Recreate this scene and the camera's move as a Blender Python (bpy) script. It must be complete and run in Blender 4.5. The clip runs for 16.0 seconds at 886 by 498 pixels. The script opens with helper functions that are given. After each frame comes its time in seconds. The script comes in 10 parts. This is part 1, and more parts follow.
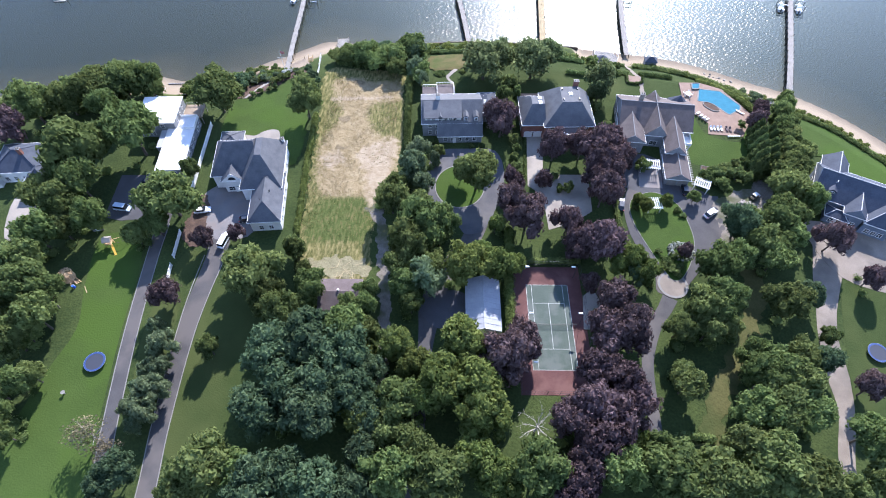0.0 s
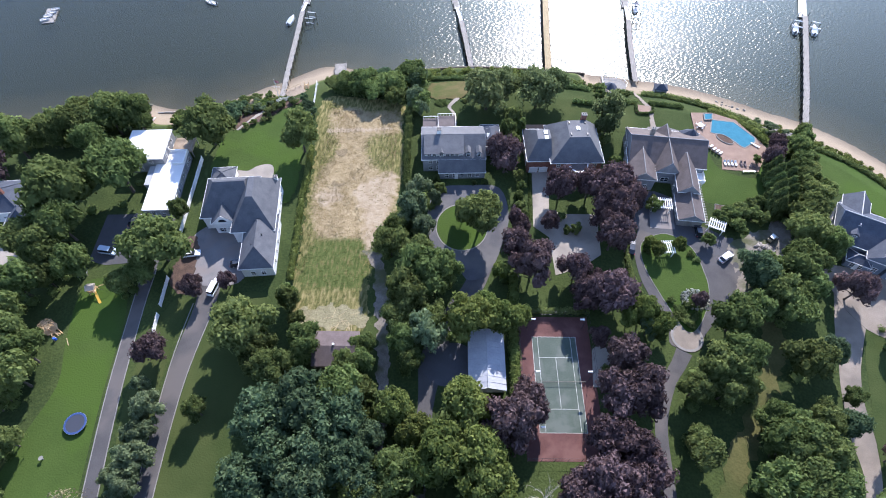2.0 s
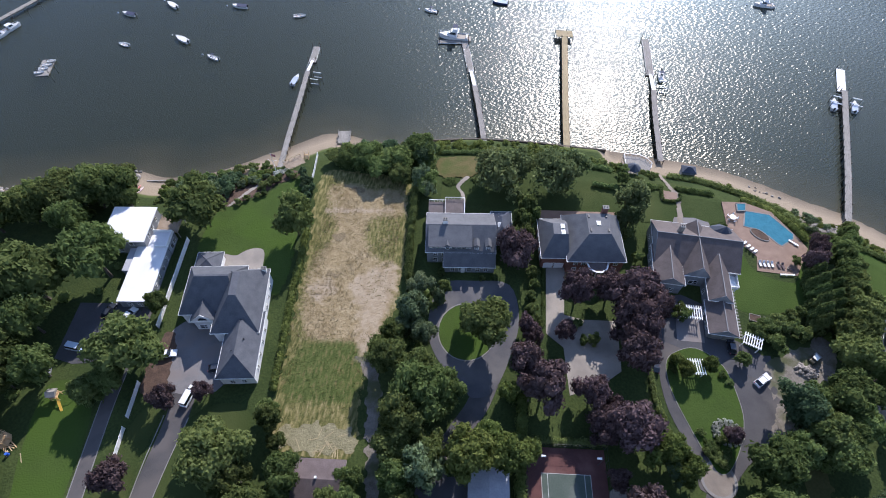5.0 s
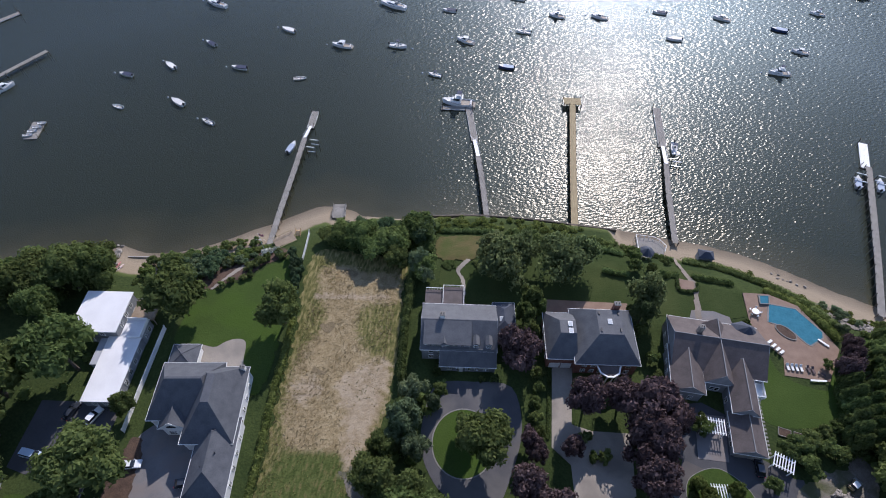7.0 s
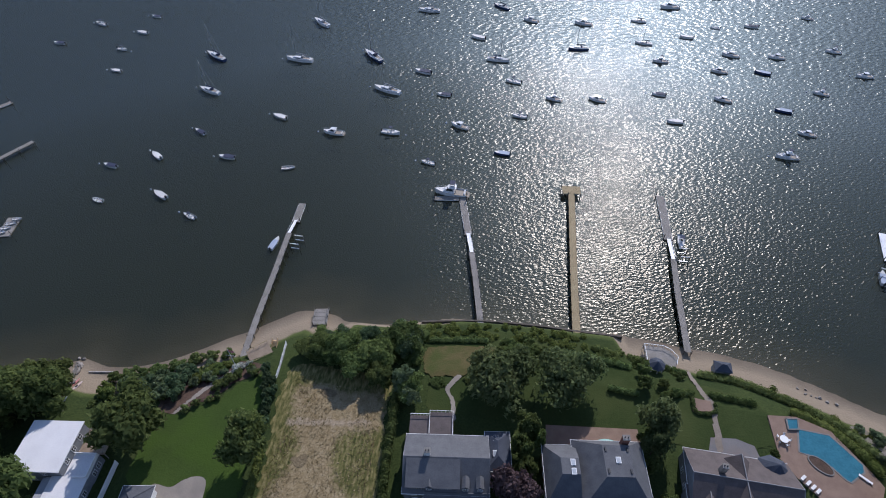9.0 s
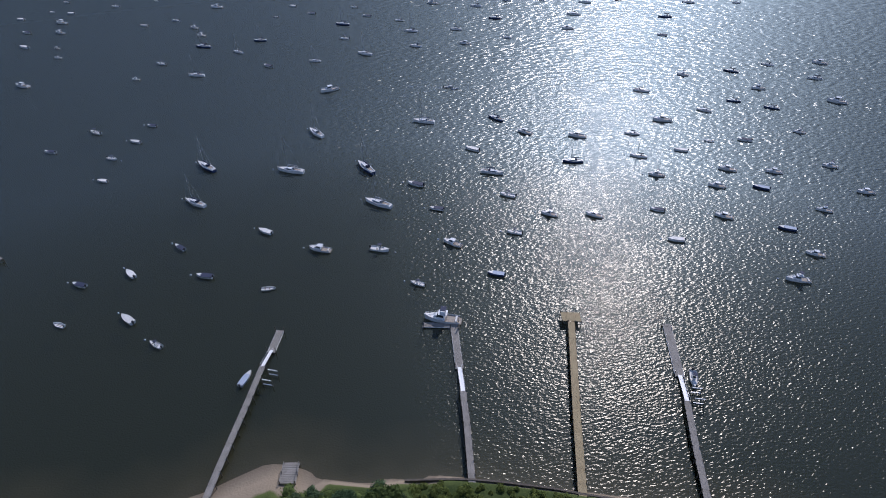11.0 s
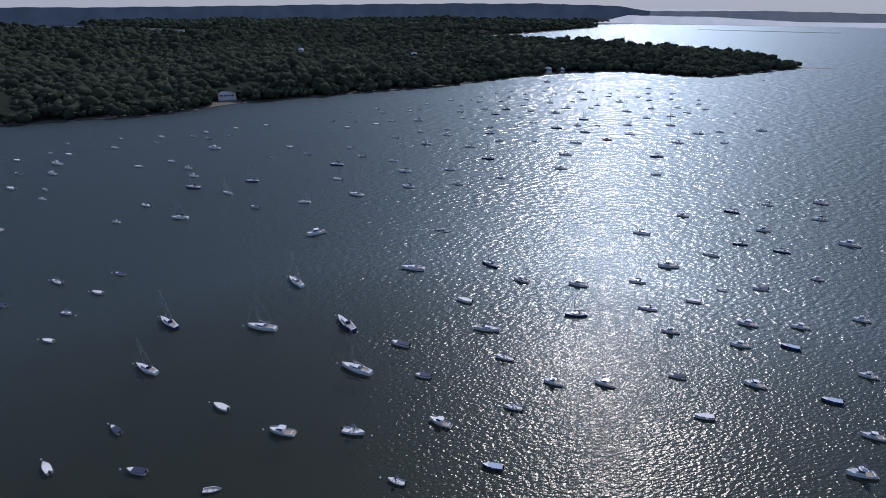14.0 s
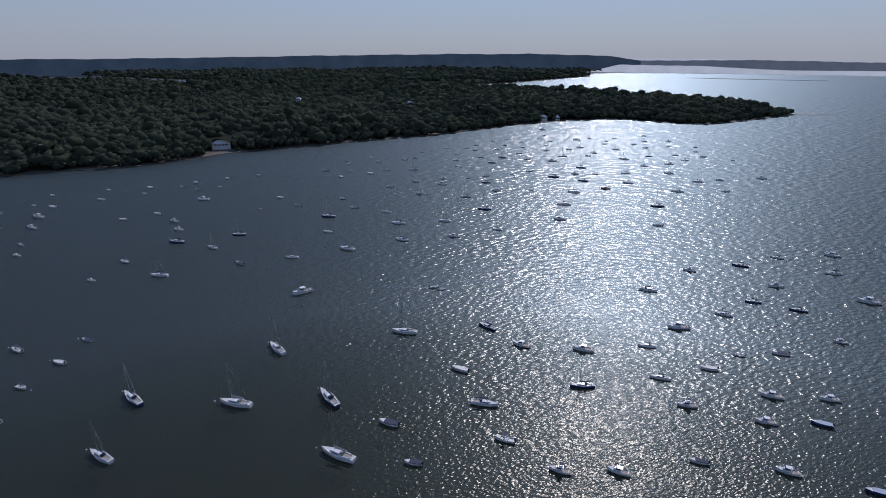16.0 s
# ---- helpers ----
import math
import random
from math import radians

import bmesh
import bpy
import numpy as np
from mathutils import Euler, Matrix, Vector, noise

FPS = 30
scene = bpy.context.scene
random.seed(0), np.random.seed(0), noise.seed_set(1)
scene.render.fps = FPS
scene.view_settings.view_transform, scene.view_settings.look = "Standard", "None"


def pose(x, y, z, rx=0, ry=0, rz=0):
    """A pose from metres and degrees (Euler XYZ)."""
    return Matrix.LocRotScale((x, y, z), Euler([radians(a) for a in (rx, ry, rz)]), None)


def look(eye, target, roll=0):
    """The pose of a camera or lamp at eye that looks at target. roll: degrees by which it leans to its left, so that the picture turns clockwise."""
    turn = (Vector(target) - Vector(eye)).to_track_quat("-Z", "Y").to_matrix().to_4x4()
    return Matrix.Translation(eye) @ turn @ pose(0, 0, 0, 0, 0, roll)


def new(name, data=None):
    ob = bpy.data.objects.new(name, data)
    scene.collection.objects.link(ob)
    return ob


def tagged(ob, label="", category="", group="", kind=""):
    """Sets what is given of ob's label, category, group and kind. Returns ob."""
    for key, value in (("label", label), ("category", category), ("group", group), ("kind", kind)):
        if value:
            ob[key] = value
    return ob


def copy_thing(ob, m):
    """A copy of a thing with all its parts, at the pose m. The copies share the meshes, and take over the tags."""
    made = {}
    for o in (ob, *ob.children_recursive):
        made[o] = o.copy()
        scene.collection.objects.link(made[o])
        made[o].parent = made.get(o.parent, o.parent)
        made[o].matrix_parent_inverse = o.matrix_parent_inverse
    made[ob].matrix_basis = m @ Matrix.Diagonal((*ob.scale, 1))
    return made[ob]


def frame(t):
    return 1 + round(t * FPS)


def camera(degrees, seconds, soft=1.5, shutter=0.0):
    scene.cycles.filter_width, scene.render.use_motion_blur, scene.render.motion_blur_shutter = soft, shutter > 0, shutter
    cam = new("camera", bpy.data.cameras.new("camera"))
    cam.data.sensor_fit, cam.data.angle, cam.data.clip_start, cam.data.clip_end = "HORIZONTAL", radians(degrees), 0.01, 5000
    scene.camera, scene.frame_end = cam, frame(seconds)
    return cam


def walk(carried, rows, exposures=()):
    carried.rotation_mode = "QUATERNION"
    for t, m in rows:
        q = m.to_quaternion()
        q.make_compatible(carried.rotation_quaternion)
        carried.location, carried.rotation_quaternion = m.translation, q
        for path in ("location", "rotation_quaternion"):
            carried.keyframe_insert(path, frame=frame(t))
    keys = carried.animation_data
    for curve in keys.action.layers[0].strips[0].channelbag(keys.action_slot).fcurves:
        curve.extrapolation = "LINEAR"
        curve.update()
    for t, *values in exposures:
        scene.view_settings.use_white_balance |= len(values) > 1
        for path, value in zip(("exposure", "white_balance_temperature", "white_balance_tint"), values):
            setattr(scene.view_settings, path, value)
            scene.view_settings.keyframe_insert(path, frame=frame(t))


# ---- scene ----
cam = camera(78.4, 16.0, 1.0)
PATH = [
    (0, (-18.63, -72.948, 132.578), (-18.685, -71.851, 130.906), 0.6),
    (0.5, (-19.065, -69.523, 132.897), (-19.121, -68.429, 131.224), 0.7),
    (1, (-19.428, -65.776, 133.035), (-19.492, -64.686, 131.36), 0.8),
    (1.5, (-19.522, -61.762, 133.296), (-19.59, -60.674, 131.62), 0.7),
    (2, (-19.631, -57.671, 133.416), (-19.689, -56.582, 131.74), 0.5),
    (2.5, (-19.524, -53.662, 133.376), (-19.585, -52.57, 131.701), 0.4),
    (3, (-19.52, -49.327, 133.475), (-19.589, -48.236, 131.8), 0.5),
    (3.5, (-19.624, -44.916, 133.517), (-19.705, -43.82, 131.846), 0.7),
    (4, (-19.782, -39.783, 133.721), (-19.876, -38.676, 132.058), 0.9),
    (4.2, (-19.897, -37.785, 133.792), (-19.991, -36.674, 132.132), 0.9),
    (6.3, (-20.256, -18.095, 133.77), (-20.377, -16.898, 132.173), 1.0),
    (6.5, (-20.121, -15.932, 133.796), (-20.247, -14.727, 132.205), 1.0),
    (7, (-20.107, -10.494, 133.788), (-20.237, -9.262, 132.218), 1.0),
    (7.5, (-19.649, -5.256, 134.006), (-19.788, -3.995, 132.46), 0.7),
    (8, (-18.792, -0.231, 133.97), (-18.945, 1.069, 132.458), 0.3),
    (8.5, (-18.145, 5.12, 133.897), (-18.308, 6.46, 132.421), 0.0),
    (9, (-17.264, 10.296, 133.9), (-17.439, 11.675, 132.463), -0.3),
    (9.2, (-17.005, 12.202, 133.983), (-17.184, 13.598, 132.562), -0.3),
    (11.3, (-16.987, 34.722, 135.468), (-17.183, 36.336, 134.303), 0.2),
    (11.5, (-17.04, 37.068, 135.474), (-17.239, 38.7, 134.335), 0.1),
    (12, (-16.807, 42.754, 135.523), (-17.012, 44.43, 134.452), 0.1),
    (12.5, (-16.57, 48.285, 135.445), (-16.779, 50.004, 134.444), 0.1),
    (13, (-16.494, 54.023, 135.391), (-16.708, 55.778, 134.456), 0.1),
    (13.5, (-16.628, 59.498, 135.416), (-16.845, 61.284, 134.542), 0.1),
    (14, (-16.514, 64.992, 135.408), (-16.732, 66.801, 134.583), 0.1),
    (14.5, (-16.378, 70.356, 135.361), (-16.597, 72.181, 134.573), -0.0),
    (15, (-16.727, 75.672, 135.481), (-16.945, 77.513, 134.731), -0.0),
    (15.5, (-16.653, 81.113, 135.821), (-16.872, 82.968, 135.107), -0.0),
    (16, (-16.886, 86.575, 135.914), (-17.103, 88.445, 135.237), -0.1),
]
EXPOSURES = [(0, 1.82, 5720, 20), (2, 1.62, 5830, 20), (3.5, 1.38, 5880, 20), (4.2, 1.22, 5900, 20), (6.5, 0.64, 5980, 20.5), (8, 0.37, 5920, 20.5), (9, 0.18, 5850, 20), (11.5, 0.0, 5740, 22.5), (12.5, -0.07, 5720, 23), (14, -0.08, 5680, 23), (16, -0.28, 5740, 22.5)]
walk(cam, [(t, look(eye, target, roll)) for t, eye, target, roll in PATH], EXPOSURES)

# ---------------------------------------------------------------- light
SUN_ELEVATION, SUN_AZIMUTH = radians(35), radians(12.7)
world = bpy.data.worlds.new("world")
scene.world = world
world.use_nodes = True
wn = world.node_tree.nodes
sky = wn.new("ShaderNodeTexSky")
sky.sky_type = "NISHITA"
sky.sun_disc = False
sky.sun_elevation = SUN_ELEVATION
sky.sun_rotation = SUN_AZIMUTH
sky.air_density, sky.dust_density, sky.ozone_density = 1.0, 0.0, 3.0
wn["Background"].inputs["Strength"].default_value = 0.15
# summer haze: pale grey toward the horizon, thinning to clear blue overhead
veil = wn.new("ShaderNodeMix")
veil.data_type = "RGBA"
veil.inputs[7].default_value = (2.06, 2.32, 2.55, 1)
up, height, thin = wn.new("ShaderNodeTexCoord"), wn.new("ShaderNodeSeparateXYZ"), wn.new("ShaderNodeMapRange")
thin.inputs["From Min"].default_value, thin.inputs["From Max"].default_value = 0.0, 0.6
thin.inputs["To Min"].default_value, thin.inputs["To Max"].default_value = 0.92, 0.18
world.node_tree.links.new(up.outputs["Generated"], height.inputs[0])
world.node_tree.links.new(height.outputs["Z"], thin.inputs["Value"])
world.node_tree.links.new(thin.outputs[0], veil.inputs["Factor"])
world.node_tree.links.new(sky.outputs[0], veil.inputs[6])
world.node_tree.links.new(veil.outputs[2], wn["Background"].inputs["Color"])

sun_data = bpy.data.lights.new("sun", "SUN")
sun_data.energy, sun_data.angle, sun_data.color = 3.7, radians(0.55), (1.0, 0.94, 0.83)
sun = new("sun", sun_data)
sun_way = Vector((math.sin(SUN_AZIMUTH) * math.cos(SUN_ELEVATION), math.cos(SUN_AZIMUTH) * math.cos(SUN_ELEVATION), math.sin(SUN_ELEVATION)))
sun.matrix_world = look(tuple(sun_way * 400), (0, 0, 0))

# ---------------------------------------------------------------- materials
G = 6.0          # level of the plots above the water


def nodes_of(name):
    m = bpy.data.materials.new(name)
    m.use_nodes = True
    return m, m.node_tree.nodes, m.node_tree.links


def surface(name, dark, light, rough=0.8, scale=1.0, fine=8.0, bump=0.15, metal=0.0, vary=0.0, spec=0.3, third=None, third_scale=0.05):
    """Two tones mixed at two scales, with fine relief; vary: change from object to object; third: broad stains."""
    m, n, l = nodes_of(name)
    b = n["Principled BSDF"]
    co = n.new("ShaderNodeTexCoord")
    geo = n.new("ShaderNodeNewGeometry")
    big = n.new("ShaderNodeTexNoise")
    big.inputs["Scale"].default_value, big.inputs["Detail"].default_value = scale, 6
    small = n.new("ShaderNodeTexNoise")
    small.inputs["Scale"].default_value, small.inputs["Detail"].default_value = fine, 3
    l.new(geo.outputs["Position"], big.inputs["Vector"])
    l.new(geo.outputs["Position"], small.inputs["Vector"])
    add = n.new("ShaderNodeMath")
    add.operation = "ADD"
    half = n.new("ShaderNodeMath")
    half.operation = "MULTIPLY"
    half.inputs[1].default_value = 0.5
    l.new(big.outputs["Fac"], add.inputs[0])
    l.new(small.outputs["Fac"], add.inputs[1])
    l.new(add.outputs[0], half.inputs[0])
    ramp = n.new("ShaderNodeValToRGB")
    ramp.color_ramp.elements[0].position, ramp.color_ramp.elements[1].position = 0.36, 0.64
    ramp.color_ramp.elements[0].color, ramp.color_ramp.elements[1].color = (*dark, 1), (*light, 1)
    l.new(half.outputs[0], ramp.inputs[0])
    colour = ramp.outputs["Color"]
    if third:
        broad = n.new("ShaderNodeTexNoise")
        broad.inputs["Scale"].default_value, broad.inputs["Detail"].default_value = third_scale, 5
        l.new(geo.outputs["Position"], broad.inputs["Vector"])
        edge = n.new("ShaderNodeValToRGB")
        edge.color_ramp.elements[0].position, edge.color_ramp.elements[1].position = 0.46, 0.62
        l.new(broad.outputs["Fac"], edge.inputs[0])
        mix = n.new("ShaderNodeMix")
        mix.data_type = "RGBA"
        l.new(edge.outputs["Color"], mix.inputs["Factor"])
        l.new(colour, mix.inputs[6])
        mix.inputs[7].default_value = (*third, 1)
        colour = mix.outputs[2]
    if vary:
        info = n.new("ShaderNodeObjectInfo")
        hsv = n.new("ShaderNodeHueSaturation")
        mr = n.new("ShaderNodeMapRange")
        mr.inputs["To Min"].default_value, mr.inputs["To Max"].default_value = 1 - vary, 1 + vary
        l.new(info.outputs["Random"], mr.inputs["Value"])
        l.new(mr.outputs[0], hsv.inputs["Value"])
        l.new(colour, hsv.inputs["Color"])
        colour = hsv.outputs["Color"]
    l.new(colour, b.inputs["Base Color"])
    b.inputs["Roughness"].default_value, b.inputs["Metallic"].default_value = rough, metal
    b.inputs["Specular IOR Level"].default_value = spec
    if bump:
        bp = n.new("ShaderNodeBump")
        bp.inputs["Strength"].default_value, bp.inputs["Distance"].default_value = bump, 0.3
        l.new(small.outputs["Fac"], bp.inputs["Height"])
        l.new(bp.outputs[0], b.inputs["Normal"])
    return m


def foliage(name, dark, light, glow=0.3, spread=0.35, islands=0.45):
    """Leaves: colour changes from clump to clump and from tree to tree, and some light comes through."""
    m, n, l = nodes_of(name)
    n.remove(n["Principled BSDF"])
    geo, info = n.new("ShaderNodeNewGeometry"), n.new("ShaderNodeObjectInfo")
    tone = n.new("ShaderNodeTexNoise")
    tone.inputs["Scale"].default_value, tone.inputs["Detail"].default_value = spread, 4
    l.new(geo.outputs["Position"], tone.inputs["Vector"])
    add = n.new("ShaderNodeMath")
    add.operation = "MULTIPLY_ADD"
    add.inputs[1].default_value = islands
    l.new(geo.outputs["Random Per Island"], add.inputs[0])
    l.new(tone.outputs["Fac"], add.inputs[2])
    ramp = n.new("ShaderNodeValToRGB")
    ramp.color_ramp.elements[0].position, ramp.color_ramp.elements[1].position = 0.4, 0.98
    ramp.color_ramp.elements[0].color, ramp.color_ramp.elements[1].color = (*dark, 1), (*light, 1)
    l.new(add.outputs[0], ramp.inputs[0])
    hsv = n.new("ShaderNodeHueSaturation")
    val, hue = n.new("ShaderNodeMapRange"), n.new("ShaderNodeMapRange")
    val.inputs["To Min"].default_value, val.inputs["To Max"].default_value = 0.72, 1.28
    hue.inputs["To Min"].default_value, hue.inputs["To Max"].default_value = 0.487, 0.513
    l.new(info.outputs["Random"], val.inputs["Value"])
    wrap = n.new("ShaderNodeMath")
    wrap.operation = "FRACT"
    seven = n.new("ShaderNodeMath")
    seven.operation = "MULTIPLY"
    seven.inputs[1].default_value = 7.3
    l.new(info.outputs["Random"], seven.inputs[0])
    l.new(seven.outputs[0], wrap.inputs[0])
    l.new(wrap.outputs[0], hue.inputs["Value"])
    l.new(val.outputs[0], hsv.inputs["Value"])
    l.new(hue.outputs[0], hsv.inputs["Hue"])
    l.new(ramp.outputs["Color"], hsv.inputs["Color"])
    dif, tra, mix, out = n.new("ShaderNodeBsdfDiffuse"), n.new("ShaderNodeBsdfTranslucent"), n.new("ShaderNodeMixShader"), n["Material Output"]
    l.new(hsv.outputs[0], dif.inputs["Color"])
    l.new(hsv.outputs[0], tra.inputs["Color"])
    mix.inputs[0].default_value = glow
    l.new(dif.outputs[0], mix.inputs[1])
    l.new(tra.outputs[0], mix.inputs[2])
    l.new(mix.outputs[0], out.inputs["Surface"])
    return m


def plain(name, colour, rough=0.5, metal=0.0, spec=0.5):
    m, n, l = nodes_of(name)
    b = n["Principled BSDF"]
    b.inputs["Base Color"].default_value = (*colour, 1)
    b.inputs["Roughness"].default_value, b.inputs["Metallic"].default_value, b.inputs["Specular IOR Level"].default_value = rough, metal, spec
    return m


def water_material():
    """Sea water: see-through at the edge of the shore, mirror-like where it is looked along, with wind ripples."""
    m, n, l = nodes_of("sea_water")
    n.remove(n["Principled BSDF"])
    geo = n.new("ShaderNodeNewGeometry")
    stretch = n.new("ShaderNodeMapping")
    stretch.vector_type = "TEXTURE"
    stretch.inputs["Scale"].default_value = (0.86, 1.75, 1.0)
    stretch.inputs["Rotation"].default_value = (0, 0, radians(-68))
    l.new(geo.outputs["Position"], stretch.inputs["Vector"])
    sep = n.new("ShaderNodeSeparateXYZ")
    l.new(geo.outputs["Position"], sep.inputs[0])
    # short chop near the shore, longer waves in the open harbour
    bands = ((1.15, 0.85, 0, 1), (0.8, 1.25, 120.0, 240.0), (0.42, 2.3, 220.0, 340.0), (0.23, 4.0, 320.0, 520.0), (0.13, 6.4, 500.0, 800.0), (0.08, 8.6, 800.0, 1300.0))

    def sums(operation, one, two, three=None):
        node = n.new("ShaderNodeMath")
        node.operation = operation
        for socket, value in zip(node.inputs, (one, two, three)):
            if isinstance(value, (int, float)):
                socket.default_value = value
            elif value is not None:
                l.new(value, socket)
        return node.outputs[0]

    waves = None
    for size, tall, start, end in bands:
        tex = n.new("ShaderNodeTexNoise")
        tex.inputs["Scale"].default_value, tex.inputs["Detail"].default_value, tex.inputs["Roughness"].default_value = size, 1.3, 0.5
        l.new(stretch.outputs[0], tex.inputs["Vector"])
        height = sums("MULTIPLY_ADD", tex.outputs["Fac"], tall, -0.5 * tall)
        if waves is None:
            waves = height
            continue
        off = n.new("ShaderNodeMapRange")
        off.interpolation_type = "SMOOTHSTEP"
        off.inputs["From Min"].default_value, off.inputs["From Max"].default_value = start, end
        l.new(sep.outputs["Y"], off.inputs["Value"])
        turn = sums("MULTIPLY", off.outputs[0], math.pi / 2)
        share, rest = sums("SINE", turn, None), sums("COSINE", turn, None)
        waves = sums("ADD", sums("MULTIPLY", waves, rest), sums("MULTIPLY", height, share))
    # calmer in the lee of the shore
    lee = n.new("ShaderNodeMapRange")
    lee.inputs["From Min"].default_value, lee.inputs["From Max"].default_value = 98.0, 320.0
    lee.inputs["To Min"].default_value, lee.inputs["To Max"].default_value = 0.46, 1.0
    l.new(sep.outputs["Y"], lee.inputs["Value"])
    waves = sums("MULTIPLY", waves, lee.outputs[0])
    gust = n.new("ShaderNodeTexNoise")
    gust.inputs["Scale"].default_value, gust.inputs["Detail"].default_value = 0.02, 4
    l.new(stretch.outputs[0], gust.inputs["Vector"])
    strength = n.new("ShaderNodeMapRange")
    strength.inputs["From Min"].default_value, strength.inputs["From Max"].default_value = 0.3, 0.7
    strength.inputs["To Min"].default_value, strength.inputs["To Max"].default_value = 0.6, 1.0
    l.new(gust.outputs["Fac"], strength.inputs["Value"])
    bp = n.new("ShaderNodeBump")
    bp.inputs["Distance"].default_value = 0.74
    l.new(strength.outputs[0], bp.inputs["Strength"])
    l.new(waves, bp.inputs["Height"])
    fres = n.new("ShaderNodeFresnel")
    fres.inputs["IOR"].default_value = 1.33
    gloss, clear, murk = n.new("ShaderNodeBsdfGlossy"), n.new("ShaderNodeBsdfTransparent"), n.new("ShaderNodeBsdfDiffuse")
    body, mix = n.new("ShaderNodeMixShader"), n.new("ShaderNodeMixShader")
    # fine capillary ripples spread part of the reflection wide
    wide, sheen = n.new("ShaderNodeBsdfGlossy"), n.new("ShaderNodeMixShader")
    wide.inputs["Roughness"].default_value = 0.48
    # blue of the reflected sky is put into the sheen colour
    wide.inputs["Color"].default_value = (0.7, 0.88, 1, 1)
    blur = n.new("ShaderNodeMapRange")
    blur.inputs["From Min"].default_value, blur.inputs["From Max"].default_value = 200.0, 900.0
    blur.inputs["To Min"].default_value, blur.inputs["To Max"].default_value = 0.25, 0.26
    l.new(sep.outputs["Y"], blur.inputs["Value"])
    l.new(blur.outputs[0], gloss.inputs["Roughness"])
    gloss.distribution = "BECKMANN"
    # warm tone of the sun glints is put into this reflection colour
    gloss.inputs["Color"].default_value = (1, 0.94, 0.82, 1)
    clear.inputs["Color"].default_value = (0.8, 0.85, 0.8, 1)
    murk.inputs["Color"].default_value = (0.019, 0.0215, 0.0095, 1)
    body.inputs[0].default_value = 0.7
    l.new(clear.outputs[0], body.inputs[1])
    l.new(murk.outputs[0], body.inputs[2])
    l.new(bp.outputs[0], gloss.inputs["Normal"])
    soft_bump = n.new("ShaderNodeBump")
    soft_bump.inputs["Distance"].default_value = 0.26
    l.new(strength.outputs[0], soft_bump.inputs["Strength"])
    l.new(waves, soft_bump.inputs["Height"])
    l.new(soft_bump.outputs[0], wide.inputs["Normal"])
    steep = sums("MULTIPLY", fres.outputs[0], sums("MULTIPLY_ADD", fres.outputs[0], 6.0, 0.25))
    l.new(sums("MINIMUM", steep, sums("MULTIPLY_ADD", fres.outputs[0], 0.13, 0.05)), sheen.inputs[0])
    l.new(body.outputs[0], sheen.inputs[1])
    l.new(wide.outputs[0], sheen.inputs[2])
    l.new(sums("MULTIPLY_ADD", fres.outputs[0], 0.048, 0.0178), mix.inputs[0])
    l.new(sheen.outputs[0], mix.inputs[1])
    l.new(gloss.outputs[0], mix.inputs[2])
    l.new(mix.outputs[0], n["Material Output"].inputs["Surface"])
    return m


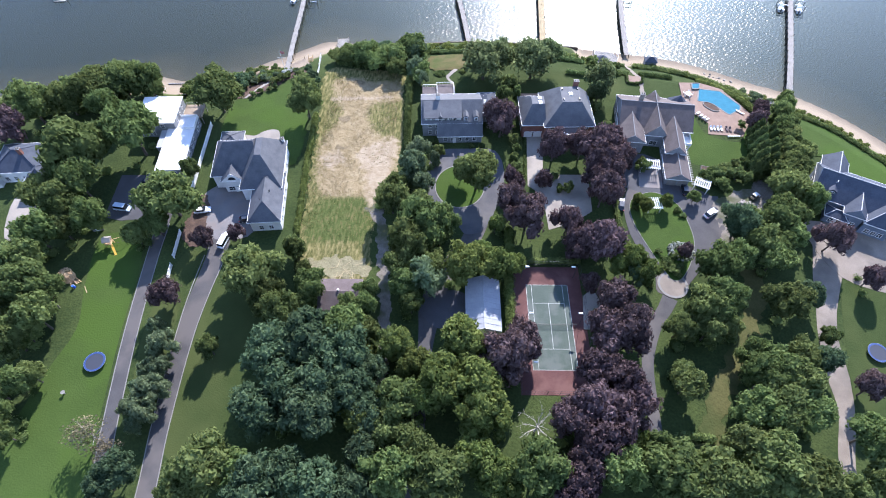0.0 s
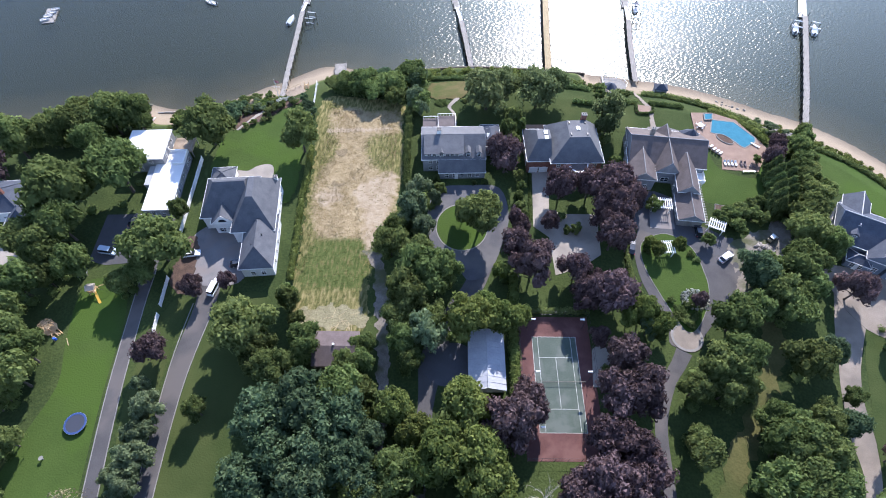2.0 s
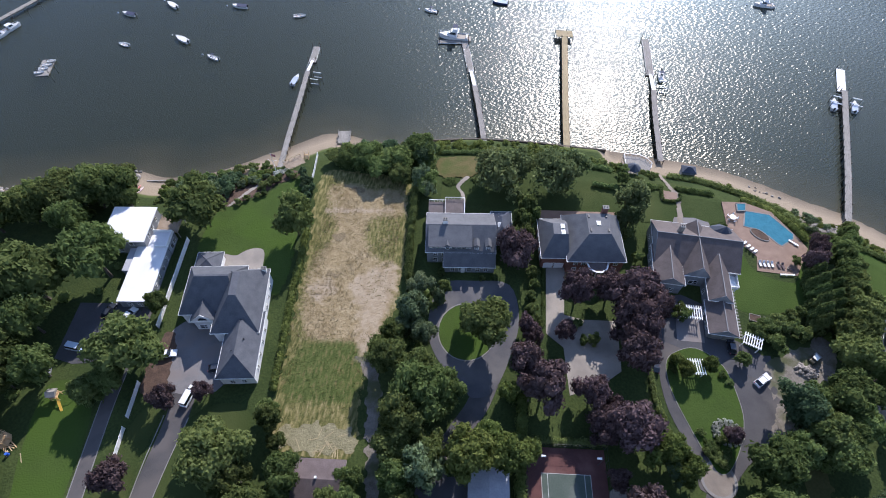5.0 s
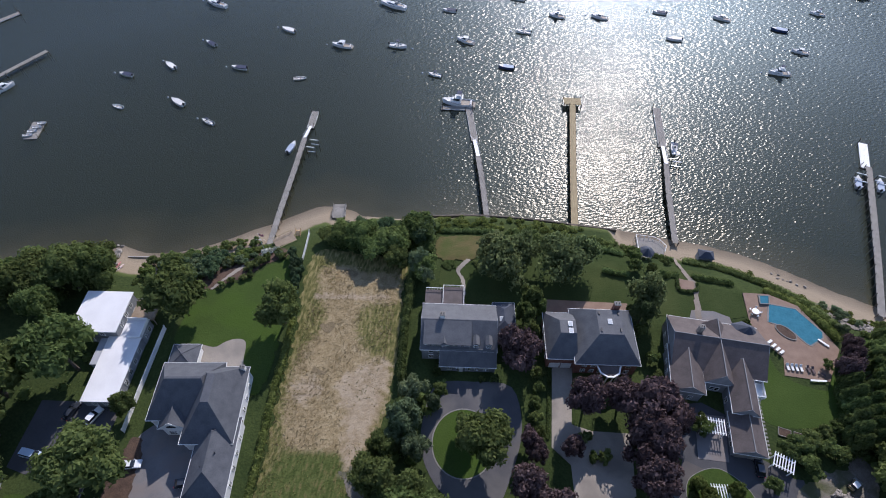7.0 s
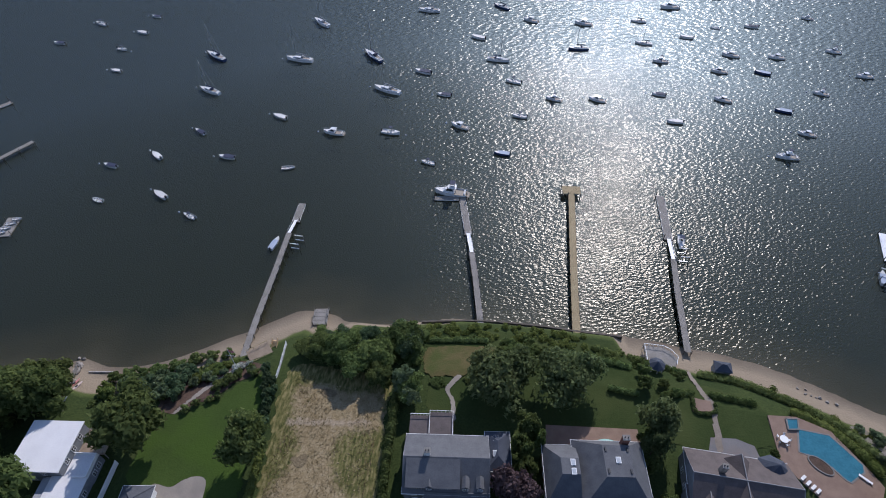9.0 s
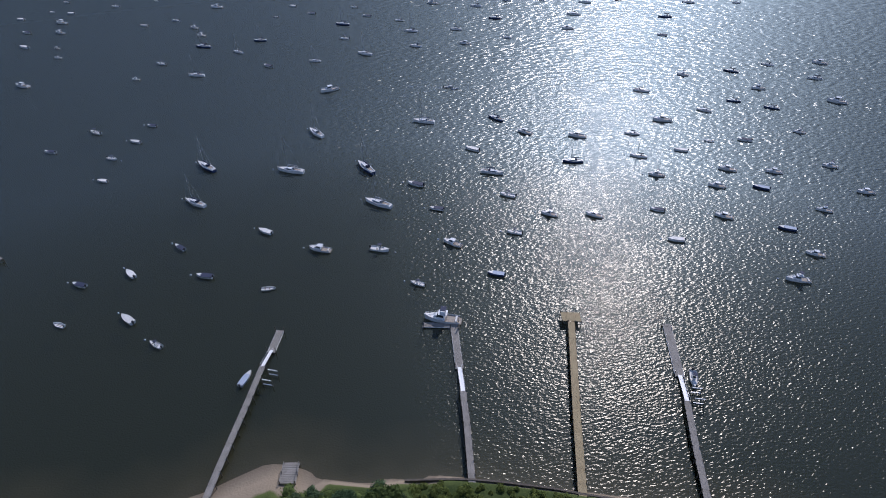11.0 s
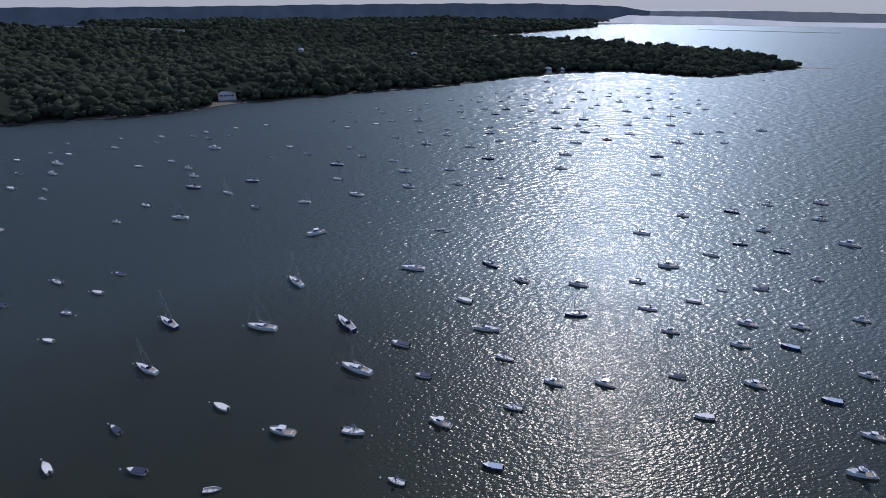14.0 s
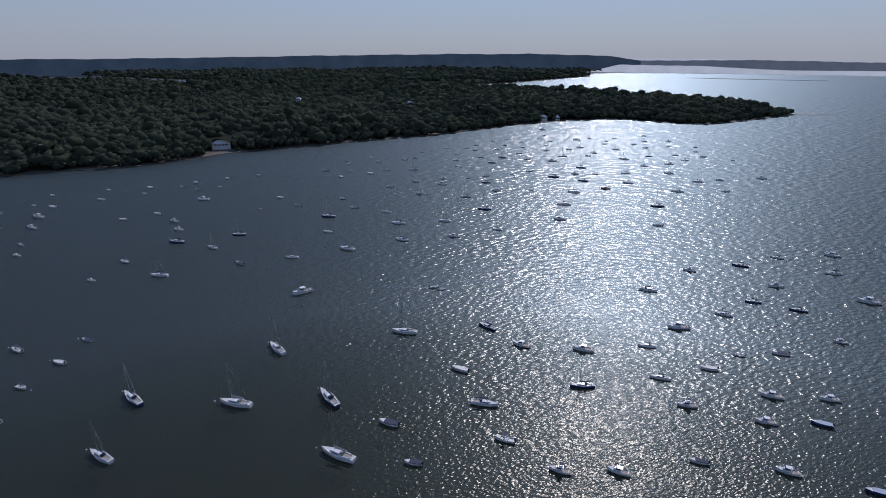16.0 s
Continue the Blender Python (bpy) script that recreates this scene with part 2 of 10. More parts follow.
def ground_material():
    """Grass on the plots, sand on the beach, silt and weed on the sea bed, told apart by height."""
    m, n, l = nodes_of("ground_cover")
    b = n["Principled BSDF"]
    geo, sep = n.new("ShaderNodeNewGeometry"), n.new("ShaderNodeSeparateXYZ")
    l.new(geo.outputs["Position"], sep.inputs[0])
    big, small = n.new("ShaderNodeTexNoise"), n.new("ShaderNodeTexNoise")
    big.inputs["Scale"].default_value, big.inputs["Detail"].default_value = 0.09, 6
    small.inputs["Scale"].default_value, small.inputs["Detail"].default_value = 1.8, 5
    l.new(geo.outputs["Position"], big.inputs["Vector"])
    l.new(geo.outputs["Position"], small.inputs["Vector"])
    wob = n.new("ShaderNodeMath")
    wob.operation = "MULTIPLY_ADD"
    wob.inputs[1].default_value = 1.1
    l.new(big.outputs["Fac"], wob.inputs[0])
    l.new(sep.outputs["Z"], wob.inputs[2])
    rng = n.new("ShaderNodeMapRange")
    rng.inputs["From Min"].default_value, rng.inputs["From Max"].default_value = -2.0, 4.0
    l.new(wob.outputs[0], rng.inputs["Value"])
    band = n.new("ShaderNodeValToRGB")
    e = band.color_ramp.elements
    e[0].position, e[0].color = 0.12, (0.015, 0.019, 0.016, 1)
    e[1].position, e[1].color = 0.33, (0.085, 0.07, 0.045, 1)
    for p, c in ((0.42, (0.15, 0.122, 0.09, 1)), (0.55, (0.265, 0.215, 0.152, 1)), (0.70, (0.24, 0.193, 0.137, 1)), (0.74, (0.075, 0.095, 0.03, 1))):
        q = e.new(p)
        q.color = c
    l.new(rng.outputs[0], band.inputs[0])
    grass = n.new("ShaderNodeValToRGB")
    g = grass.color_ramp.elements
    g[0].position, g[0].color, g[1].position, g[1].color = 0.38, (0.024, 0.038, 0.012, 1), 0.66, (0.052, 0.07, 0.021, 1)
    half = n.new("ShaderNodeMix")
    half.data_type = "FLOAT"
    half.inputs[0].default_value = 0.5
    l.new(big.outputs["Fac"], half.inputs[2])
    l.new(small.outputs["Fac"], half.inputs[3])
    l.new(half.outputs[0], grass.inputs[0])
    step = n.new("ShaderNodeMapRange")
    step.inputs["From Min"].default_value, step.inputs["From Max"].default_value = 2.5, 3.0
    l.new(wob.outputs[0], step.inputs["Value"])
    mix = n.new("ShaderNodeMix")
    mix.data_type = "RGBA"
    l.new(step.outputs[0], mix.inputs["Factor"])
    l.new(band.outputs["Color"], mix.inputs[6])
    l.new(grass.outputs["Color"], mix.inputs[7])
    l.new(mix.outputs[2], b.inputs["Base Color"])
    b.inputs["Roughness"].default_value, b.inputs["Specular IOR Level"].default_value = 0.95, 0.1
    bp = n.new("ShaderNodeBump")
    bp.inputs["Strength"].default_value, bp.inputs["Distance"].default_value = 0.4, 0.4
    l.new(small.outputs["Fac"], bp.inputs["Height"])
    l.new(bp.outputs[0], b.inputs["Normal"])
    return m


WATER = water_material()
GROUND = ground_material()
LAWN = surface("mown_lawn", (0.026, 0.041, 0.011), (0.04, 0.056, 0.017), 0.95, 0.12, 2.5, 0.3, spec=0.1, third=(0.05, 0.063, 0.02), third_scale=0.05)
FRESH_LAWN = surface("fresh_lawn", (0.034, 0.058, 0.012), (0.049, 0.077, 0.017), 0.95, 0.12, 2.5, 0.3, spec=0.1, third=(0.044, 0.076, 0.013), third_scale=0.08)
GRAVEL = surface("pale_tan_gravel", (0.165, 0.138, 0.11), (0.235, 0.2, 0.162), 0.95, 0.3, 6, 0.2, third=(0.14, 0.12, 0.098), third_scale=0.12)
TRACK = surface("stony_track", (0.115, 0.1, 0.08), (0.2, 0.178, 0.15), 0.95, 0.5, 4, 0.3, third=(0.07, 0.075, 0.035), third_scale=0.16)
PIT_EARTH = surface("dark_damp_earth", (0.13, 0.1, 0.055), (0.2, 0.155, 0.09), 0.95, 0.5, 3.0, 0.6)
BROWN_LAWN = surface("brown_worn_lawn", (0.075, 0.066, 0.026), (0.115, 0.095, 0.042), 0.95, 0.2, 2.4, 0.3, spec=0.1, third=(0.06, 0.072, 0.022), third_scale=0.12)
DRY_LAWN = surface("dry_lawn", (0.06, 0.062, 0.022), (0.088, 0.085, 0.032), 0.95, 0.2, 2.0, 0.3, spec=0.1, third=(0.045, 0.058, 0.019), third_scale=0.09)
ASPHALT = surface("worn_asphalt", (0.055, 0.053, 0.054), (0.08, 0.077, 0.077), 0.9, 0.25, 9, 0.1, spec=0.15, third=(0.1, 0.091, 0.085), third_scale=0.1)
MID_ASPHALT = surface("patched_asphalt", (0.064, 0.064, 0.07), (0.094, 0.093, 0.098), 0.9, 0.22, 9, 0.1, spec=0.15, third=(0.11, 0.106, 0.104), third_scale=0.12)
DARK_ASPHALT = surface("dark_asphalt", (0.05, 0.05, 0.054), (0.075, 0.075, 0.08), 0.9, 0.2, 9, 0.1)
PAVER = surface("grey_pavers", (0.13, 0.125, 0.125), (0.185, 0.176, 0.172), 0.85, 0.4, 8, 0.1, third=(0.165, 0.145, 0.135), third_scale=0.2)
CONCRETE = surface("pale_concrete", (0.235, 0.208, 0.172), (0.315, 0.282, 0.24), 0.9, 0.3, 6, 0.08, third=(0.2, 0.178, 0.152), third_scale=0.15)
KERB = surface("kerb_stone", (0.15, 0.145, 0.13), (0.22, 0.21, 0.195), 0.85, 0.8, 8, 0.1)
BRICK_PAVE = surface("red_paving", (0.18, 0.12, 0.088), (0.25, 0.175, 0.13), 0.88, 0.5, 7, 0.1)
MULCH = surface("brown_mulch", (0.05, 0.033, 0.024), (0.1, 0.064, 0.046), 0.95, 0.6, 5, 0.4)
BARE_EARTH = surface("bare_sandy_earth", (0.165, 0.128, 0.06), (0.262, 0.206, 0.108), 0.95, 0.3, 2.4, 0.38, third=(0.285, 0.225, 0.124), third_scale=0.13)
STRAW = surface("straw_and_chips", (0.15, 0.135, 0.075), (0.25, 0.225, 0.13), 0.95, 0.6, 3.5, 0.6)
COURT_GREEN = surface("court_green", (0.05, 0.07, 0.056), (0.075, 0.095, 0.078), 0.85, 0.3, 4, 0.05, third=(0.092, 0.108, 0.094), third_scale=0.25)
COURT_RED = surface("court_red", (0.068, 0.03, 0.027), (0.105, 0.046, 0.04), 0.85, 0.3, 4, 0.05, third=(0.125, 0.062, 0.054), third_scale=0.2)
WHITE = surface("white_paint", (0.72, 0.72, 0.70), (0.82, 0.82, 0.80), 0.55, 0.6, 6, 0.03)
ROOF_WHITE = surface("white_roof_membrane", (0.58, 0.575, 0.57), (0.7, 0.695, 0.685), 0.7, 0.25, 4, 0.03)
SHINGLE_GREY = surface("grey_shingles", (0.082, 0.085, 0.092), (0.128, 0.132, 0.138), 0.75, 0.5, 5, 0.06, spec=0.2)
SHINGLE_DARK = surface("dark_slate_shingles", (0.062, 0.066, 0.076), (0.102, 0.108, 0.118), 0.75, 0.5, 5, 0.06, spec=0.2)
SHINGLE_BLUE = surface("slate_blue_shingles", (0.04, 0.048, 0.066), (0.07, 0.08, 0.1), 0.75, 0.5, 5, 0.06, spec=0.2)
SHINGLE_BROWN = surface("weathered_brown_shingles", (0.072, 0.06, 0.057), (0.118, 0.098, 0.092), 0.8, 0.5, 5, 0.06, spec=0.25)
SHED_ROOF = surface("maroon_shingles", (0.075, 0.058, 0.056), (0.12, 0.096, 0.092), 0.9, 0.5, 5, 0.25)
METAL_ROOF = surface("galvanised_roof", (0.29, 0.3, 0.325), (0.37, 0.38, 0.4), 0.85, 0.4, 3, 0.05)
CLAPBOARD = surface("white_clapboard", (0.62, 0.62, 0.60), (0.72, 0.72, 0.70), 0.7, 0.5, 8, 0.06)
GREY_SIDING = surface("grey_shingle_siding", (0.17, 0.18, 0.19), (0.26, 0.27, 0.28), 0.85, 0.6, 9, 0.15)
BLUE_SIDING = surface("blue_grey_siding", (0.11, 0.14, 0.18), (0.17, 0.20, 0.25), 0.85, 0.6, 9, 0.15)
BRICK_WALL = surface("red_brick_wall", (0.17, 0.075, 0.055), (0.26, 0.13, 0.10), 0.9, 0.8, 12, 0.2)
WOOD_GREY = surface("weathered_timber", (0.19, 0.175, 0.15), (0.29, 0.27, 0.24), 0.9, 0.5, 8, 0.2)
WOOD_TAN = surface("tan_timber", (0.27, 0.21, 0.115), (0.37, 0.3, 0.175), 0.85, 0.5, 8, 0.2)
WOOD_NEW = surface("new_timber", (0.52, 0.33, 0.16), (0.66, 0.46, 0.26), 0.8, 0.7, 8, 0.2)
DECK_BROWN = surface("brown_decking", (0.19, 0.145, 0.1), (0.29, 0.23, 0.165), 0.85, 0.6, 8, 0.2)
PILE = surface("dark_piling", (0.07, 0.058, 0.045), (0.13, 0.11, 0.09), 0.9, 1.0, 6, 0.2)
BARK = surface("bark", (0.06, 0.05, 0.04), (0.12, 0.10, 0.08), 0.95, 2.0, 10, 0.4)
PALE_BARK = surface("bare_pale_wood", (0.32, 0.29, 0.26), (0.46, 0.43, 0.40), 0.9, 2.0, 10, 0.3)
STONE = surface("grey_stone", (0.17, 0.15, 0.125), (0.29, 0.26, 0.225), 0.9, 0.7, 6, 0.3, vary=0.25)
PANE = plain("window_glass", (0.02, 0.028, 0.035), 0.06, 0, 0.6)
TRIM = plain("white_trim", (0.74, 0.74, 0.72), 0.5)
POOL_WATER = surface("pool_water", (0.028, 0.125, 0.165), (0.04, 0.165, 0.215), 0.08, 0.5, 2.0, 0.12, spec=0.5)
CHROME = plain("aluminium", (0.6, 0.61, 0.63), 0.35, 0.9)
BLACK = plain("black_rubber", (0.02, 0.02, 0.022), 0.6)
DARK_METAL = plain("dark_metal", (0.04, 0.042, 0.045), 0.5, 0.4)
GELCOAT = surface("white_gelcoat", (0.60, 0.61, 0.61), (0.72, 0.73, 0.73), 0.3, 0.6, 3, 0.0, vary=0.08, spec=0.5)
BOAT_DECK = surface("boat_deck", (0.52, 0.51, 0.48), (0.66, 0.65, 0.62), 0.6, 0.8, 5, 0.0, vary=0.12)
NAVY = plain("navy_canvas", (0.018, 0.026, 0.06), 0.8)
TEAK = surface("boat_teak", (0.24, 0.2, 0.16), (0.34, 0.3, 0.25), 0.7, 1.5, 8, 0.05)
CAR_WHITE = plain("white_car_paint", (0.72, 0.73, 0.74), 0.22, 0, 0.6)
CAR_DARK = plain("dark_car_paint", (0.03, 0.035, 0.045), 0.22, 0, 0.6)
CAR_BLUE = plain("pale_blue_car_paint", (0.42, 0.50, 0.60), 0.25, 0, 0.6)

LEAF_GREEN = foliage("leaf_green", (0.066, 0.094, 0.03), (0.178, 0.224, 0.08), 0.56)
LEAF_YELLOW = foliage("leaf_yellow_green", (0.076, 0.106, 0.028), (0.18, 0.22, 0.067), 0.5)
LEAF_TEAL = foliage("leaf_blue_green", (0.05, 0.084, 0.042), (0.125, 0.176, 0.092), 0.5)
LEAF_SILVER = foliage("leaf_silver", (0.088, 0.122, 0.06), (0.195, 0.245, 0.13), 0.42)
LEAF_PURPLE = foliage("leaf_purple", (0.053, 0.036, 0.037), (0.14, 0.1, 0.1), 0.3)
LEAF_DARK = foliage("leaf_conifer", (0.056, 0.086, 0.032), (0.145, 0.19, 0.068), 0.42)
LEAF_WILLOW = foliage("leaf_willow", (0.076, 0.104, 0.044), (0.165, 0.2, 0.09), 0.6)
LEAF_BROWN = foliage("leaf_withered", (0.10, 0.085, 0.05), (0.2, 0.17, 0.105))
# haze over the far woods is put into this paler, greyer leaf colour
LEAF_FAR = foliage("leaf_hazy_far_wood", (0.074, 0.087, 0.064), (0.116, 0.133, 0.085), 0.62, 0.012, 0.2)
LEAF_FLOWER = foliage("leaf_white_flower", (0.10, 0.12, 0.06), (0.62, 0.62, 0.55), 0.3)

# ---------------------------------------------------------------- mesh helpers


def mesh_of(name, bm, material):
    me = bpy.data.meshes.new(name)
    bm.to_mesh(me)
    bm.free()
    for one in (material if isinstance(material, (list, tuple)) else [material]):
        me.materials.append(one)
    return me


def part(name, bm, material, parent=None, label="", m=None):
    """Links a bmesh as one mesh object, under a thing or a part if one is given."""
    ob = new(name, mesh_of(name, bm, material))
    if parent:
        ob.parent = parent
    if m:
        ob.matrix_basis = m
    if label:
        ob["label"] = label
    return ob


def thing(name, label, category, m=None, group=""):
    ob = new(name)
    if m:
        ob.matrix_basis = m
    return tagged(ob, label, category, group)


def solid(name, bm, material, label, category="", kind="", m=None, group=""):
    ob = part(name, bm, material, None, "", m)
    return tagged(ob, label, category, group, kind)


def bm_box(x0, y0, z0, x1, y1, z1, bevel=0.0, bm=None):
    bm = bm or bmesh.new()
    r = bmesh.ops.create_cube(bm, size=1.0)
    for v in r["verts"]:
        v.co = Vector(((x0 + x1) / 2 + v.co.x * (x1 - x0), (y0 + y1) / 2 + v.co.y * (y1 - y0), (z0 + z1) / 2 + v.co.z * (z1 - z0)))
    if bevel:
        bmesh.ops.bevel(bm, geom=list({e for v in r["verts"] for e in v.link_edges}), offset=bevel, segments=1, affect="EDGES")
    return bm


def bm_prism(points, z0, z1, bm=None, top=None):
    """A solid with the outline points, from z0 up to z1; top: a smaller outline above."""
    bm = bm or bmesh.new()
    a = [bm.verts.new((x, y, z0)) for x, y in points]
    b = [bm.verts.new((x, y, z1)) for x, y in (top or points)]
    n = len(points)
    bm.faces.new(a[::-1])
    bm.faces.new(b)
    for i in range(n):
        bm.faces.new((a[i], a[(i + 1) % n], b[(i + 1) % n], b[i]))
    bmesh.ops.recalc_face_normals(bm, faces=bm.faces)
    return bm


def bm_tube(a, b, r0, r1=None, sides=8, bm=None):
    """A tapered round bar from a to b."""
    bm = bm or bmesh.new()
    r1 = r0 if r1 is None else r1
    a, b = Vector(a), Vector(b)
    q = (b - a).to_track_quat("Z", "Y").to_matrix()
    rings = []
    for c, r in ((a, r0), (b, r1)):
        rings.append([bm.verts.new(c + q @ Vector((r * math.cos(k * math.tau / sides), r * math.sin(k * math.tau / sides), 0))) for k in range(sides)])
    for k in range(sides):
        bm.faces.new((rings[0][k], rings[0][(k + 1) % sides], rings[1][(k + 1) % sides], rings[1][k]))
    bm.faces.new(rings[0][::-1])
    bm.faces.new(rings[1])
    return bm


def ring(cx, cy, rx, ry=None, n=32, a0=0.0, a1=math.tau):
    ry = rx if ry is None else ry
    full = abs(a1 - a0 - math.tau) < 1e-6
    steps = n if full else n + 1
    return [(cx + rx * math.cos(a0 + (a1 - a0) * k / n), cy + ry * math.sin(a0 + (a1 - a0) * k / n)) for k in range(steps)]


def smooth_line(points, closed=False, steps=5):
    """Catmull-Rom through the points."""
    n = len(points)
    out = []
    for i in range(n if closed else n - 1):
        p = [points[(i + k) % n] if closed else points[min(max(i + k, 0), n - 1)] for k in (-1, 0, 1, 2)]
        for s in range(steps):
            t = s / steps
            out.append(tuple(0.5 * (2 * p[1][c] + (p[2][c] - p[0][c]) * t + (2 * p[0][c] - 5 * p[1][c] + 4 * p[2][c] - p[3][c]) * t * t
                                    + (3 * p[1][c] - p[0][c] - 3 * p[2][c] + p[3][c]) * t ** 3) for c in (0, 1)))
    if not closed:
        out.append(tuple(points[-1][:2]))
    return out


def bm_ribbon(line, width, z0, z1, bm=None):
    """A strip of that width along a line, as a solid."""
    bm = bm or bmesh.new()
    left, right = [], []
    for i, p in enumerate(line):
        a, b = line[max(i - 1, 0)], line[min(i + 1, len(line) - 1)]
        d = Vector((b[0] - a[0], b[1] - a[1])).normalized()
        w = width[i] if isinstance(width, (list, tuple)) else width
        left.append((p[0] - d.y * w / 2, p[1] + d.x * w / 2))
        right.append((p[0] + d.y * w / 2, p[1] - d.x * w / 2))
    rows = [[bm.verts.new((*q, z)) for q in side] for side, z in ((left, z1), (right, z1), (right, z0), (left, z0))]
    for i in range(len(line) - 1):
        for k in range(4):
            bm.faces.new((rows[k][i], rows[k][i + 1], rows[(k + 1) % 4][i + 1], rows[(k + 1) % 4][i]))
    for i in (0, -1):
        bm.faces.new([r[i] for r in rows])
    bmesh.ops.recalc_face_normals(bm, faces=bm.faces)
    return bm


def rows_to_mesh(name, verts, faces, material):
    me = bpy.data.meshes.new(name)
    me.from_pydata(verts, [], faces)
    me.materials.append(material)
    return me


# ---------------------------------------------------------------- ground, sea bed and water
SHORE = [(-900, 20), (-420, 40), (-260, 58), (-184, 68), (-164, 72), (-151, 76), (-134, 80.5), (-130, 82.5), (-122, 80.5), (-110, 83), (-100.5, 88), (-92, 94),
         (-85.5, 98), (-78.5, 103.5), (-72, 107), (-63, 106), (-57.5, 104), (-44, 105), (-34, 107), (-18.5, 109.5), (0, 109.5), (10, 109), (23, 108.5), (33, 108),
         (41, 106.7), (51.5, 105.5), (60.5, 103.5), (69, 100.5), (78, 96.5), (86, 92.5), (97, 88), (111, 78), (123, 65), (140, 46), (175, 10), (240, -70), (380, -260), (700, -700)]
SHORE_FINE = np.array(smooth_line(SHORE, False, 4))


def inland(px, py):
    """Distance to the water's edge, positive on land."""
    a, b = SHORE_FINE[:-1], SHORE_FINE[1:]
    d = b - a
    if px.size < 50:
        t = np.clip(((px[:, None] - a[:, 0]) * d[:, 0] + (py[:, None] - a[:, 1]) * d[:, 1]) / (d * d).sum(1), 0, 1)
        qx, qy = px[:, None] - (a[:, 0] + t * d[:, 0]), py[:, None] - (a[:, 1] + t * d[:, 1])
        r = np.hypot(qx, qy)
        k = r.argmin(1)
        i = np.arange(px.size)
        return r[i, k] * np.sign(qx[i, k] * d[k, 1] - qy[i, k] * d[k, 0])
    best = np.full(px.shape, 1e9)
    side = np.zeros(px.shape)
    for i in range(len(a)):
        t = np.clip(((px - a[i, 0]) * d[i, 0] + (py - a[i, 1]) * d[i, 1]) / (d[i] @ d[i]), 0, 1)
        qx, qy = px - (a[i, 0] + t * d[i, 0]), py - (a[i, 1] + t * d[i, 1])
        r = np.hypot(qx, qy)
        near = r < best
        best = np.where(near, r, best)
        side = np.where(near, np.sign(qx * d[i, 1] - qy * d[i, 0]), side)
    return best * side


def level(px, py):
    """Height of the land: a beach that rises to the plots, or a planted bank behind the seawall."""
    d = inland(px, py)
    beach = np.interp(d, [-400, -60, -25, -8, 0, 4, 9, 14, 20, 30], [-6, -4, -2.3, -0.7, 0.05, 0.7, 1.9, 4.2, 5.6, G])
    bank = np.interp(d, [-400, -60, -25, -8, 0, 1.2, 4, 9, 14, 20, 30], [-6, -4, -2.3, -0.7, 0.05, 2.0, 2.7, 3.6, 4.6, 5.6, G])
    walled = np.clip((px + 60) / 5, 0, 1) * np.clip((24 - px) / 4, 0, 1)
    return beach + (bank - beach) * walled


def axis(lo, hi, fine_lo, fine_hi, step):
    mid = np.arange(fine_lo, fine_hi + 0.1, step)
    left = fine_lo - np.geomspace(step * 2, fine_lo - lo, 22)[::-1]
    right = fine_hi + np.geomspace(step * 2, hi - fine_hi, 22)
    return np.concatenate([left, mid, right])


gx, gy = np.meshgrid(axis(-4800, 4800, -210, 190, 2.5), axis(-4800, 4700, -140, 160, 2.5))
gz = level(gx, gy)
gz = np.where(gy > 2000, -6, gz)
gverts = np.stack([gx, gy, gz], -1).reshape(-1, 3).tolist()
h_, w_ = gx.shape
gfaces = [(r * w_ + c, r * w_ + c + 1, (r + 1) * w_ + c + 1, (r + 1) * w_ + c) for r in range(h_ - 1) for c in range(w_ - 1)]
ground = new("ground", rows_to_mesh("ground", gverts, gfaces, GROUND))
ground.data.shade_smooth()
tagged(ground, "grassy ground sloping to a sandy beach and sea bed", "ground", kind="structure")

bm = bmesh.new()
bmesh.ops.create_grid(bm, x_segments=96, y_segments=96, size=4790)
water = solid("water", bm, WATER, "dark rippled harbour water with sun glitter", "water", "structure")
water.visible_shadow = False

# ---------------------------------------------------------------- paved and planted surfaces


LAID = [0]


def patch(name, outline, material, label, z=0.02, smooth=True, base=G):
    LAID[0] += 1
    z += 0.004 * (LAID[0] % 25)
    pts = smooth_line(outline, True, 4) if smooth else outline
    return solid(name, bm_prism(pts, base - 0.25, base + z), material, label, name.replace("_", " "), "structure")


def lane(name, line, width, material, label, z=0.03, base=G):
    pts = smooth_line(line, False, 5)
    w = width
    if isinstance(width, (list, tuple)):
        w = list(np.interp(np.linspace(0, len(width) - 1, len(pts)), range(len(width)), width))
    return solid(name, bm_ribbon(pts, w, base - 0.25, base + z), material, label, name.replace("_", " "), "structure")


def within(pts, x, y):
    inside = np.zeros(x.shape, bool)
    for (xi, yi), (xj, yj) in zip(pts, pts[1:] + pts[:1]):
        inside ^= ((yi > y) != (yj > y)) & (x < (xj - xi) * (y - yi) / (yj - yi + 1e-9) + xi)
    return inside


